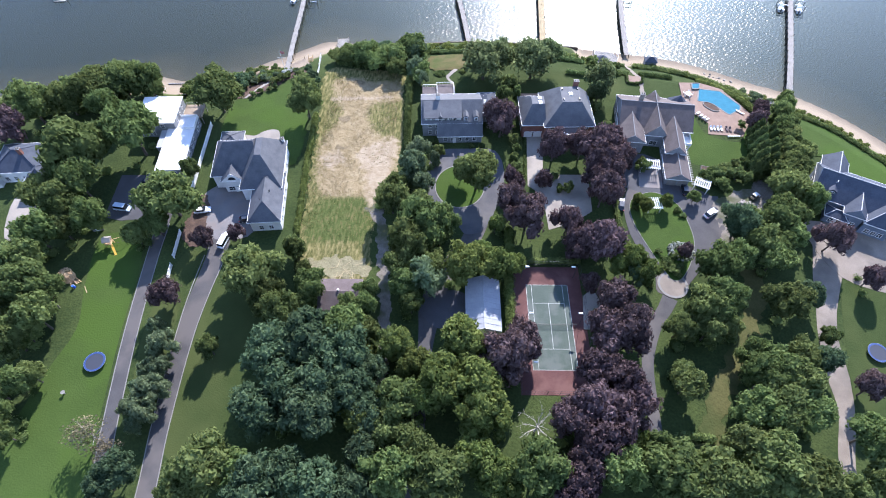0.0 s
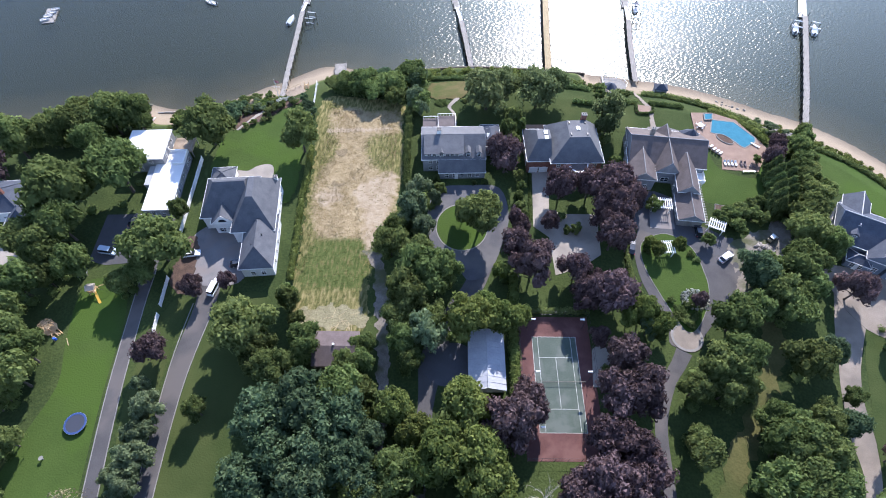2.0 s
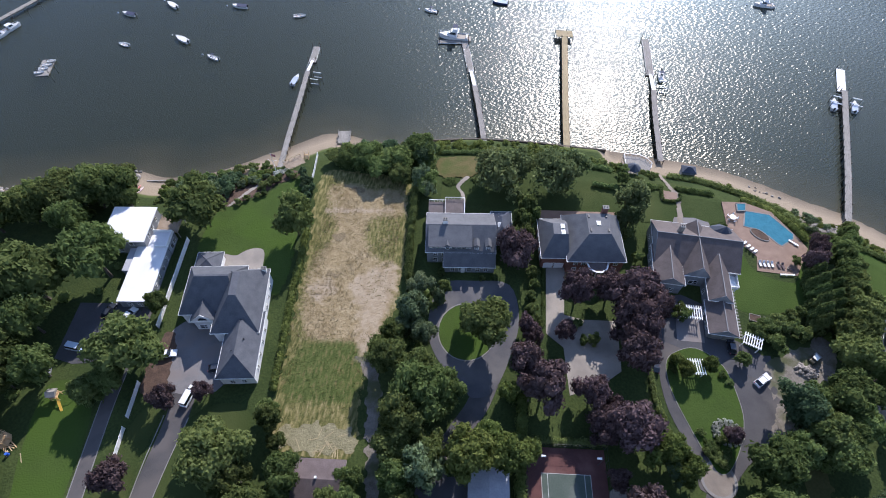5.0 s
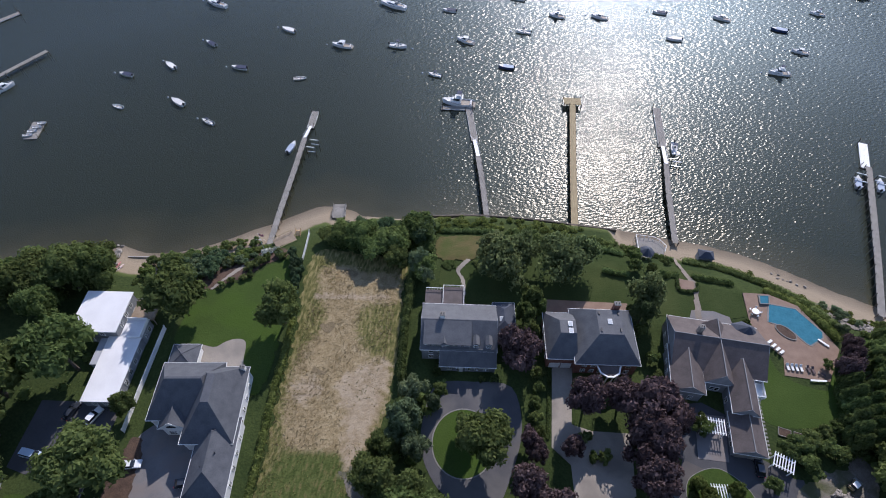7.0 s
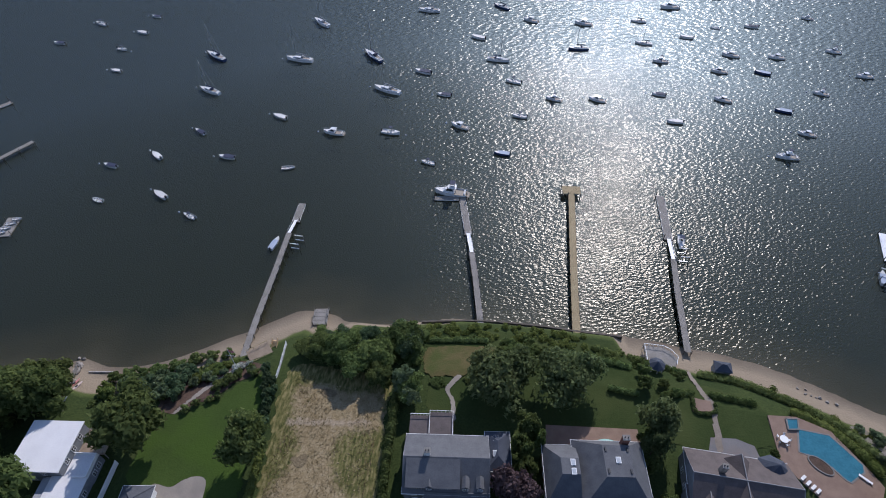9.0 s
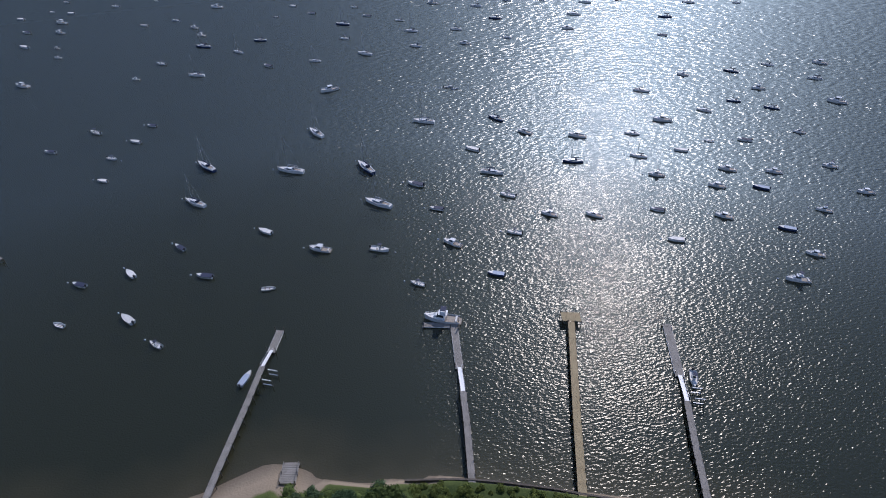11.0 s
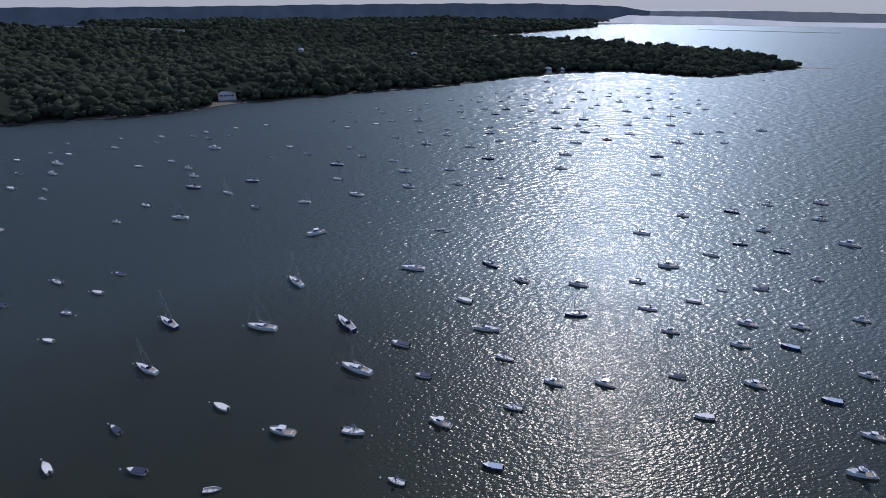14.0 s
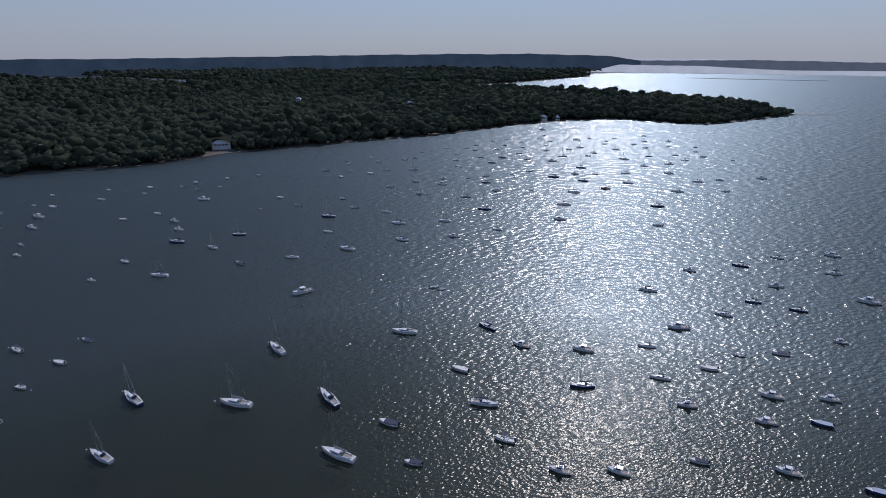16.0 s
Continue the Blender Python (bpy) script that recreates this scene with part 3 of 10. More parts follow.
def drape(name, outline, material, label, lift=0.06, step=0.5, ragged=0.6, seed=1, bumpy=0.03):
    """A ground cover that follows the lie of the land, with a ragged edge."""
    rng = np.random.default_rng(seed)
    pts = smooth_line(outline, True, 4)
    xs, ys = [q[0] for q in pts], [q[1] for q in pts]
    X, Y = np.meshgrid(np.arange(min(xs) - 1, max(xs) + 1.1, step), np.arange(min(ys) - 1, max(ys) + 1.1, step))
    wx = sum(np.sin(X * f + Y * g + a) * w for f, g, a, w in zip(rng.uniform(-2, 2, 6), rng.uniform(-2, 2, 6), rng.uniform(0, 6, 6), (0.5, 0.4, 0.4, 0.3, 0.3, 0.3)))
    wy = sum(np.sin(X * f + Y * g + a) * w for f, g, a, w in zip(rng.uniform(-2, 2, 6), rng.uniform(-2, 2, 6), rng.uniform(0, 6, 6), (0.5, 0.4, 0.4, 0.3, 0.3, 0.3)))
    use = within(pts, X + wx * ragged, Y + wy * ragged)
    Z = level(X, Y) + lift + rng.uniform(0, bumpy, X.shape)
    idx = -np.ones(X.shape, int)
    idx[use] = np.arange(use.sum())
    X, Y = X + rng.uniform(-0.15, 0.15, X.shape) * step, Y + rng.uniform(-0.15, 0.15, X.shape) * step
    faces = []
    for r in range(X.shape[0] - 1):
        for c in range(X.shape[1] - 1):
            q = [i for i in (idx[r, c], idx[r, c + 1], idx[r + 1, c + 1], idx[r + 1, c]) if i >= 0]
            if len(q) >= 3:
                faces.append(q)
    ob = new(name, rows_to_mesh(name, np.stack([X[use], Y[use], Z[use]], -1).tolist(), faces, material))
    return tagged(ob, label, name.replace("_", " "), kind="structure")


# plots of mown grass
drape("lawn", [(-96, 66.6), (-91.8, 67), (-89, 69.6), (-86, 71.4), (-83.5, 73.6), (-81, 77.4), (-77, 80), (-74.5, 81), (-72.5, 72), (-70.5, 64), (-69.5, 50), (-69.6, 40), (-73, 38), (-77, 46), (-90, 46), (-97, 50), (-98, 58)], FRESH_LAWN, "bright green mown lawn behind the large house", 0.12, step=0.8, ragged=0.15)
patch("lawn", [(-119, 8), (-110, 9), (-105, 1), (-102.5, -20), (-99, -42), (-96, -60), (-118, -60), (-117, -35), (-114, -20), (-117, -8)], FRESH_LAWN, "long green lawn beside the narrow driveway")
patch("lawn", [(-82, 4), (-70, 8), (-66, -3), (-66, -20), (-70, -45), (-82, -48), (-83.5, -18)], LAWN, "green lawn beside the grey driveway")
patch("lawn", [(-96, 40), (-94, 20), (-92, 22), (-95, 52), (-99, 55)], LAWN, "narrow strip of lawn along a white fence")
patch("lawn", [(-94.5, 3), (-89.5, 4), (-90, -12), (-88.5, -40), (-92.5, -40), (-97, -18)], LAWN, "strip of lawn between two driveways")
drape("lawn", [(-30, 86), (-24, 86.4), (-19, 88), (-8, 93), (-2, 94), (-4, 78), (-20, 75), (-30, 75)], LAWN, "lawn with a path toward the shore", 0.1, step=0.8, ragged=0.1)
drape("lawn", [(2, 96), (22, 98), (26, 90), (25, 74), (2, 73), (-1, 84)], LAWN, "lawn behind the brick house", 0.1, step=0.8, ragged=0.1)
drape("lawn", [(29, 92), (41, 93), (55, 88), (54, 76), (30, 74)], LAWN, "lawn divided by a stone path", 0.1, step=0.8, ragged=0.1)
patch("lawn", [(52, 74), (57, 69), (60, 60), (70, 57), (73, 62), (73, 50), (56, 46), (51, 52)], FRESH_LAWN, "lawn beside the pool terrace")
drape("lawn", [(86, 76), (98, 72), (112, 58), (124, 44), (110, 40), (96, 50), (86, 60)], FRESH_LAWN, "wide lawn above the beach", 0.1, step=0.8, ragged=0.1)
patch("lawn", [(86, 6), (100, 4), (104, -24), (98, -50), (80, -52), (77, -30), (80, -12)], LAWN, "lawn beside the pale driveway")
drape("dry_lawn", [(58.5, 9), (64.4, 8), (63, -2), (55.5, -15.4), (48.5, -27.4), (42.4, -39), (37.5, -39), (43.9, -24.5), (51.2, -13), (56.7, -2.2)], DRY_LAWN, "strip of dry yellowish grass between trees", 0.12, step=0.7, ragged=0.8, seed=44)
drape("lawn", [(-37, 96), (-37, 102), (-26, 104), (-15, 104.8), (0, 103.6), (12, 104), (24, 102), (25, 92), (5, 94), (-12, 95)], LAWN, "shore lawn above the seawall", 0.08, step=0.8, ragged=0.1)
drape("brown_lawn", [(-32.3, 95.8), (-13.5, 98), (-13.8, 94.5), (-21.8, 87), (-25.8, 86.4), (-31.6, 86.2)], BROWN_LAWN, "worn brown lawn near the seawall", 0.22, ragged=0.3)

# the vacant plot: rough dry grass, bare and trodden earth and fresh grass that run into one another
def depth_inside(outline, X, Y):
    """Distance to an outline, positive inside it."""
    pts = smooth_line(outline, True, 3)
    best = np.full(X.shape, 1e9)
    for (ax, ay), (bx, by) in zip(pts, pts[1:] + pts[:1]):
        dx, dy = bx - ax, by - ay
        t = np.clip(((X - ax) * dx + (Y - ay) * dy) / (dx * dx + dy * dy + 1e-9), 0, 1)
        best = np.minimum(best, np.hypot(X - ax - t * dx, Y - ay - t * dy))
    return np.where(within(pts, X, Y), best, -best)


def rough_cover():
    """Grass, earth and trodden earth mixed by the mesh's own cover weights, with ragged borders."""
    m, n, l = nodes_of("rough_plot_cover")
    b = n["Principled BSDF"]
    geo, cover, split = n.new("ShaderNodeNewGeometry"), n.new("ShaderNodeAttribute"), n.new("ShaderNodeSeparateColor")
    cover.attribute_name = "cover"
    l.new(cover.outputs["Color"], split.inputs[0])

    def noise(scale, detail, stretch=None):
        tex = n.new("ShaderNodeTexNoise")
        tex.inputs["Scale"].default_value, tex.inputs["Detail"].default_value = scale, detail
        if stretch:
            way = n.new("ShaderNodeMapping")
            way.inputs["Scale"].default_value = stretch
            l.new(geo.outputs["Position"], way.inputs["Vector"])
            l.new(way.outputs[0], tex.inputs["Vector"])
        else:
            l.new(geo.outputs["Position"], tex.inputs["Vector"])
        return tex.outputs["Fac"]

    def ramp(value, *stops):
        node = n.new("ShaderNodeValToRGB")
        e = node.color_ramp.elements
        while len(e) < len(stops):
            e.new(0.5)
        for q, (p, c) in zip(e, stops):
            q.position, q.color = p, (*c, 1)
        l.new(value, node.inputs[0])
        return node.outputs["Color"]

    def ragged(weight, rag):
        one = n.new("ShaderNodeMath")
        one.operation = "ADD"
        l.new(weight, one.inputs[0])
        l.new(rag, one.inputs[1])
        step = n.new("ShaderNodeMapRange")
        step.inputs["From Min"].default_value, step.inputs["From Max"].default_value = 0.82, 1.18
        l.new(one.outputs[0], step.inputs["Value"])
        return step.outputs[0]

    def over(under, top, weight):
        mix = n.new("ShaderNodeMix")
        mix.data_type = "RGBA"
        l.new(weight, mix.inputs["Factor"])
        l.new(under, mix.inputs[6])
        l.new(top, mix.inputs[7])
        return mix.outputs[2]

    fine, clump, streak = noise(3.2, 5), noise(0.55, 6), noise(1.6, 5, (1.0, 0.28, 1.0))
    grass = ramp(streak, (0.34, (0.062, 0.07, 0.022)), (0.5, (0.125, 0.116, 0.042)), (0.68, (0.225, 0.19, 0.088)))
    blend = n.new("ShaderNodeMix")
    blend.inputs[0].default_value = 0.45
    l.new(fine, blend.inputs[2])
    l.new(clump, blend.inputs[3])
    earth = ramp(blend.outputs[0], (0.36, (0.175, 0.132, 0.068)), (0.5, (0.245, 0.19, 0.106)), (0.64, (0.31, 0.25, 0.15)))
    trodden = ramp(clump, (0.36, (0.25, 0.195, 0.125)), (0.64, (0.315, 0.255, 0.175)))
    fresh = ramp(streak, (0.36, (0.048, 0.064, 0.017)), (0.52, (0.075, 0.092, 0.027)), (0.7, (0.13, 0.108, 0.045)))
    rag = noise(1.1, 7)
    colour = over(grass, earth, ragged(split.outputs[0], rag))
    colour = over(colour, fresh, ragged(split.outputs[1], rag))
    colour = over(colour, trodden, ragged(split.outputs[2], clump))
    l.new(colour, b.inputs["Base Color"])
    b.inputs["Roughness"].default_value, b.inputs["Specular IOR Level"].default_value = 0.95, 0.1
    bp = n.new("ShaderNodeBump")
    bp.inputs["Strength"].default_value, bp.inputs["Distance"].default_value = 0.5, 0.2
    l.new(fine, bp.inputs["Height"])
    l.new(bp.outputs[0], b.inputs["Normal"])
    return m


PLOT = [(-69.4, 78), (-67.4, 85), (-59, 86), (-51, 85), (-41, 85), (-39.8, 74), (-38.4, 56), (-37.9, 41), (-40, 28), (-43, 22), (-43.2, 12), (-43, -1), (-59.5, -1), (-63.4, 9), (-64.4, 26), (-65.6, 42), (-66.8, 60)]
PLOT_EARTH = [(-65.0, 78), (-58.3, 80.1), (-50.6, 78), (-43.4, 78.6), (-41, 73.9), (-41, 69.2), (-48.1, 67.9), (-51, 64.3), (-49.3, 56.9), (-44.8, 52.4), (-40.4, 51.6), (-38.7, 45.9), (-39.8, 36.9), (-41.6, 27.5), (-44.8, 23.2), (-46.1, 25.9), (-51.5, 26.4), (-58.5, 26.5), (-62.1, 30.8), (-64.0, 43.6), (-62.9, 51.9), (-60.5, 57), (-59.6, 62.3), (-62.1, 67.3), (-64.0, 72.5)]
PLOT_FRESH = [(-60, 24.8), (-51.5, 26.8), (-45.6, 26), (-44, 19), (-44, 12), (-51, 10.5), (-61, 11), (-63.6, 17), (-61.6, 22)]
PLOT_TRODDEN = [[(-51.3, 45.9), (-46.3, 49.9), (-39.9, 51), (-39.1, 44.7), (-39.8, 36.9), (-42.2, 28.4), (-45, 22), (-47.2, 27), (-48.1, 35.1), (-51.1, 40.3)],
                [(-62.5, 43), (-58, 45), (-55, 42), (-56.4, 39), (-60, 37), (-62.4, 39.6)],
                [(-63.5, 69.5), (-52, 70.5), (-44, 71.5), (-44, 70), (-52, 68.6), (-63, 67.8)]]
lot = drape("vacant_lot", PLOT, rough_cover(), "vacant lot of dry grass and bare trodden earth", 0.03, ragged=0.5, seed=2, bumpy=0.06)
lx, ly = np.array([v.co[:2] for v in lot.data.vertices]).T
soft = lambda outline, width: np.clip(0.5 + depth_inside(outline, lx, ly) / width, 0, 1)
cover = np.stack([soft(PLOT_EARTH, 6.0), soft(PLOT_FRESH, 5.0), np.max([soft(q, w) for q, w in zip(PLOT_TRODDEN, (5.0, 5.0, 2.4))], 0) * 0.85, np.ones(len(lx))], -1)
lot.data.color_attributes.new("cover", "FLOAT_COLOR", "POINT").data.foreach_set("color", cover.ravel())
for k, (x, y, rx, ry) in enumerate(((-58.1, 59.6, 2.2, 1.5), (-57.2, 46.6, 2.6, 0.9), (-60.4, 40.2, 1.8, 0.6), (-56.4, 77.6, 3.0, 1.0))):
    drape("damp_earth", ring(x, y, rx, ry, 10), PIT_EARTH, "patch of dark disturbed earth", 0.12, step=0.3, ragged=0.5, seed=6 + k)
drape("straw_cover", [(-59, 4.5), (-44, 5.5), (-43, 0), (-57, -1)], STRAW, "scattered pale straw and timber chips", 0.12, step=0.4, ragged=0.8, seed=12)

# driveways
lane("driveway", [(-103.5, 32), (-103.2, 14.3), (-102.4, 1.5), (-99.9, -20), (-96.5, -41), (-93, -60), (-89, -85)], [3.0, 3.0, 3.2, 3.4, 3.4, 3.4, 3.4], ASPHALT, "narrow asphalt driveway with pale edging")
lane("driveway", [(-86.5, 14), (-85.6, 9.5), (-85.2, 2.5), (-86.3, -15.5), (-84.6, -41.4), (-82.7, -58), (-81, -85)], [9, 6, 5.2, 4.6, 4.0, 3.8, 3.8], ASPHALT, "grey asphalt driveway with stone edging")
patch("forecourt", [(-93.5, 27), (-84.8, 33), (-77.5, 28), (-77, 12.5), (-84, 9.5), (-91, 11), (-94.5, 22)], PAVER, "paved forecourt in front of the garage", 0.045)
drape("mulch_bed", [(-96.6, 24.5), (-93.1, 24.3), (-91, 14.6), (-89.5, 8), (-93, 6), (-97.2, 11), (-96.4, 21)], MULCH, "bed of reddish-brown mulch beside the driveway", 0.1, ragged=0.3, seed=20)
patch("parking_bay", [(-122, 30.8), (-112.9, 31.5), (-111, 33), (-105.6, 33.2), (-104.5, 27), (-105, 18), (-110, 15), (-116, 14), (-121, 15)], DARK_ASPHALT, "dark asphalt parking bay behind the flat-roofed house", 0.02, False)
patch("parking_bay", [(-150, 20), (-143.5, 21), (-139.5, 15), (-139.5, 8), (-146, 6)], CONCRETE, "pale parking bay")
drape("dirt_track", [(-46, 23), (-42.6, 17.5), (-40.6, 3.4), (-38.2, -9), (-36.6, -28), (-36.2, -50), (-33.6, -50), (-34, -28), (-35.2, -9), (-36.8, 3.4), (-38.8, 16), (-42, 24)], TRACK, "grey stony track along the vacant lot", 0.1, step=0.45, ragged=0.5, seed=31)
lane("driveway", [(-13, 20), (-15.5, 13), (-20, 6), (-23.5, -2), (-24.8, -10), (-25.5, -20), (-26, -60)], [5.6, 5.2, 4.4, 5.5, 6.5, 3.6, 3.2], ASPHALT, "shaded asphalt lane between trees")
patch("parking_bay", [(-28, -8), (-21, -3), (-15.5, -4.5), (-16, -12), (-23, -14)], DARK_ASPHALT, "asphalt yard beside the metal-roofed barn", 0.026)
patch("turning_circle", [(-29.2, 38.9), (-27, 46.8), (-18, 48.5), (-8.5, 48.2), (-5.6, 38.3), (-7.3, 28.3), (-11.2, 18), (-16.5, 15.5), (-19.5, 19), (-25, 23.5), (-28.8, 30.5)], MID_ASPHALT, "grey asphalt turning circle", 0.04)
solid("lawn", bm_prism(ring(-19.1, 33, 7.2, 8.0, 36), G - 0.2, G + 0.12), FRESH_LAWN, "round green lawn inside the turning circle", "lawn", "structure")
bm = bm_ribbon(ring(-19.1, 33, 7.35, 8.15, 48) + [(-19.1 + 7.35, 33)], 0.28, G - 0.2, G + 0.17)
solid("kerb", bm, KERB, "pale stone kerb round the turning circle", "kerb", "structure")
patch("driveway", [(1.6, 56), (6.8, 56.3), (6.2, 40.5), (11, 39.5), (20, 40), (20, 26), (14.4, 21.5), (7, 18.5), (5.8, 31), (1.4, 34.5)], CONCRETE, "pale concrete driveway between copper beeches", 0.035, False)
patch("driveway", [(31.6, 36), (29.4, 28.7), (30.2, 17.8), (34.8, 6), (35, 0), (41, 0), (46.4, 6), (55, 14), (58.5, 25), (57, 33), (48, 38.5), (40, 41), (33, 42)], ASPHALT, "asphalt driveway round a teardrop lawn", 0.03)
patch("yard", [(38, 50), (44.5, 47), (44.5, 36), (50, 34), (58, 34), (58, 26), (46, 30), (30, 36), (30, 48)], DARK_ASPHALT, "shaded asphalt yard before the garage", 0.036, False)
drape("bare_earth", [(76.8, 86.5), (80.5, 87.5), (83, 82), (90, 82.6), (93, 79), (88, 76.6), (83.4, 77.6), (82, 74), (79.6, 73.6), (79.8, 78), (78, 82)], TRACK, "bare brown earth cut through the bank to the beach", 0.16, ragged=0.8, seed=43)
drape("bare_earth", [(56, 31), (63, 36), (69, 39), (73, 43.5), (76, 43), (75, 36), (72, 29), (66, 26), (60, 16), (55, 9), (53.5, 12), (56.5, 24)], TRACK, "bare stony earth at the edge of the driveway", 0.1, ragged=0.8, seed=40)
ISLAND = [(31.3, 28.8), (33.5, 32.2), (39.4, 34.2), (45.4, 30), (47.4, 22.5), (47.6, 16.3), (45.4, 9.8), (42.1, 4.6), (39.6, 4.0), (37.9, 6.8), (34.8, 13.8), (31.7, 22.4)]
patch("lawn", ISLAND, FRESH_LAWN, "teardrop lawn with a white stone kerb", 0.12)
isl = smooth_line(ISLAND, True, 5)
solid("kerb", bm_ribbon(isl + isl[:1], 0.3, G - 0.2, G + 0.17), KERB, "white stone kerb round the teardrop lawn", "kerb", "structure")
solid("paving_circle", bm_prism(ring(39.3, 2.4, 4.1, 4.1, 32), G - 0.2, G + 0.16), GRAVEL, "round paved apron of tan stone", "paving", "structure")
bm = bm_ribbon(ring(39.3, 2.4, 3.7, 3.7, 32) + [(43.0, 2.4)], 0.6, G - 0.1, G + 0.175)
solid("kerb", bm, KERB, "ring of pale setts round the apron", "kerb", "structure")
lane("driveway", [(38, -1.5), (36, -5), (32.7, -10.2), (29.4, -20), (28.9, -32), (29.2, -45), (31, -80)], [4.0, 3.6, 3.2, 2.9, 2.8, 2.8, 2.8], ASPHALT, "narrow curving asphalt driveway")
lane("driveway", [(85, 16), (81, 6), (78, -3), (76, -11), (75, -21), (74, -30), (70, -42), (67, -58), (64, -80)], [9, 7, 5, 4.8, 5.5, 3.6, 3.6, 4, 4], GRAVEL, "pale gravel driveway between trees")
patch("parking_bay", [(80.5, 25), (88, 26), (104, 20), (102, 4), (88, 6), (82, 14)], GRAVEL, "pale parking court before the blue-grey house", 0.02)
for line in ([(-105.1, 14), (-104.0, 1.6), (-101.6, -20), (-98.2, -41), (-94.7, -60), (-90.8, -85)], [(-101.5, 14), (-100.7, 1.4), (-98.2, -20), (-94.8, -41), (-91.3, -60), (-87.2, -85)],
             [(-88.3, 4), (-88.7, -14), (-86.7, -41.4), (-84.7, -58), (-83, -85)], [(-82.4, 4), (-83.9, -17), (-82.6, -41.4), (-80.7, -58), (-79, -85)]):
    solid("kerb", bm_ribbon(smooth_line(line, False, 6), 0.22, G - 0.2, G + 0.09), KERB, "pale stone edging along a driveway", "kerb", "structure")

# garden paths
patch("court_apron", [(14.9, -2.6), (17.6, 0), (20.8, -7), (20.4, -11.6), (14.4, -12.2)], CONCRETE, "pale concrete apron beside the tennis court", 0.14, False)
drape("planting_bed", [(-99, 68), (-95, 66.4), (-92, 67.6), (-89.6, 70), (-86.4, 72), (-83.8, 74.4), (-81.4, 78), (-77, 81), (-75, 84), (-82, 86), (-88, 86), (-94, 83), (-101, 78)], MULCH, "mulched planting bed on the bank", 0.08, step=0.6, ragged=0.4, seed=33)
drape("garden_path", [(-23.8, 74), (-24.3, 79), (-26.2, 82.6), (-23.6, 87), (-22, 86.6), (-24.6, 82.4), (-23, 79), (-22.4, 74)], CONCRETE, "narrow pale garden path", 0.24, step=0.3, ragged=0.05)
drape("garden_path", [(40.6, 74), (41.2, 81), (41.4, 87), (43.4, 87), (43, 81), (42.4, 74)], GRAVEL, "straight stone garden path", 0.24, step=0.4, ragged=0.03)
drape("garden_path", [(41.8, 86), (40.2, 89.5), (39.4, 93), (38.8, 98), (40.2, 98), (40.8, 93.3), (41.8, 90), (43.3, 86.6)], GRAVEL, "stone garden path toward the beach", 0.26, step=0.35, ragged=0.05)
drape("garden_path", [(-94.5, 67.6), (-92.4, 71.2), (-90, 75.6), (-87.4, 79), (-84, 83), (-82.6, 82), (-86, 78), (-88.6, 75), (-91, 71), (-93, 67.4)], CONCRETE, "pale gravel path down to the beach deck", 0.12, step=0.4, ragged=0.15)
patch("garden_terrace", [(37.7, 87.6), (42.2, 87), (42.1, 84.2), (37.1, 83.7)], BRICK_PAVE, "small square brick terrace", 0.05, False)
solid("pool_terrace", bm_prism([(55.5, 84.8), (55.2, 73.5), (58.1, 69.0), (61.6, 65.0), (60.6, 60.0), (71.6, 59.6), (77.0, 69.4), (75.2, 73.2), (69.7, 82.2), (62.4, 85.2)], G - 0.25, G + 0.13), BRICK_PAVE, "pinkish paved pool terrace", "terrace", "structure")
patch("terrace", [(-90.5, 49.6), (-85.9, 49.7), (-83.6, 51.6), (-81, 52.8), (-78.4, 52.2), (-77.4, 48), (-77.6, 44), (-88.9, 43)], CONCRETE, "curved pale stone terrace behind the large house", 0.16)
patch("terrace", [(0, 75.5), (22.5, 77), (23, 70), (0, 68)], BRICK_PAVE, "red brick terrace behind the brick house", 0.05, False)
patch("terrace", [(40, 77), (46, 77.4), (50, 76), (51, 71), (38, 71)], PAVER, "grey stone terrace behind the gabled house", 0.12, False)
patch("terrace", [(36, 47), (43, 47), (42, 36), (35, 36)], PAVER, "pale flagged court under a white pergola", 0.055, False)

# ---------------------------------------------------------------- trees


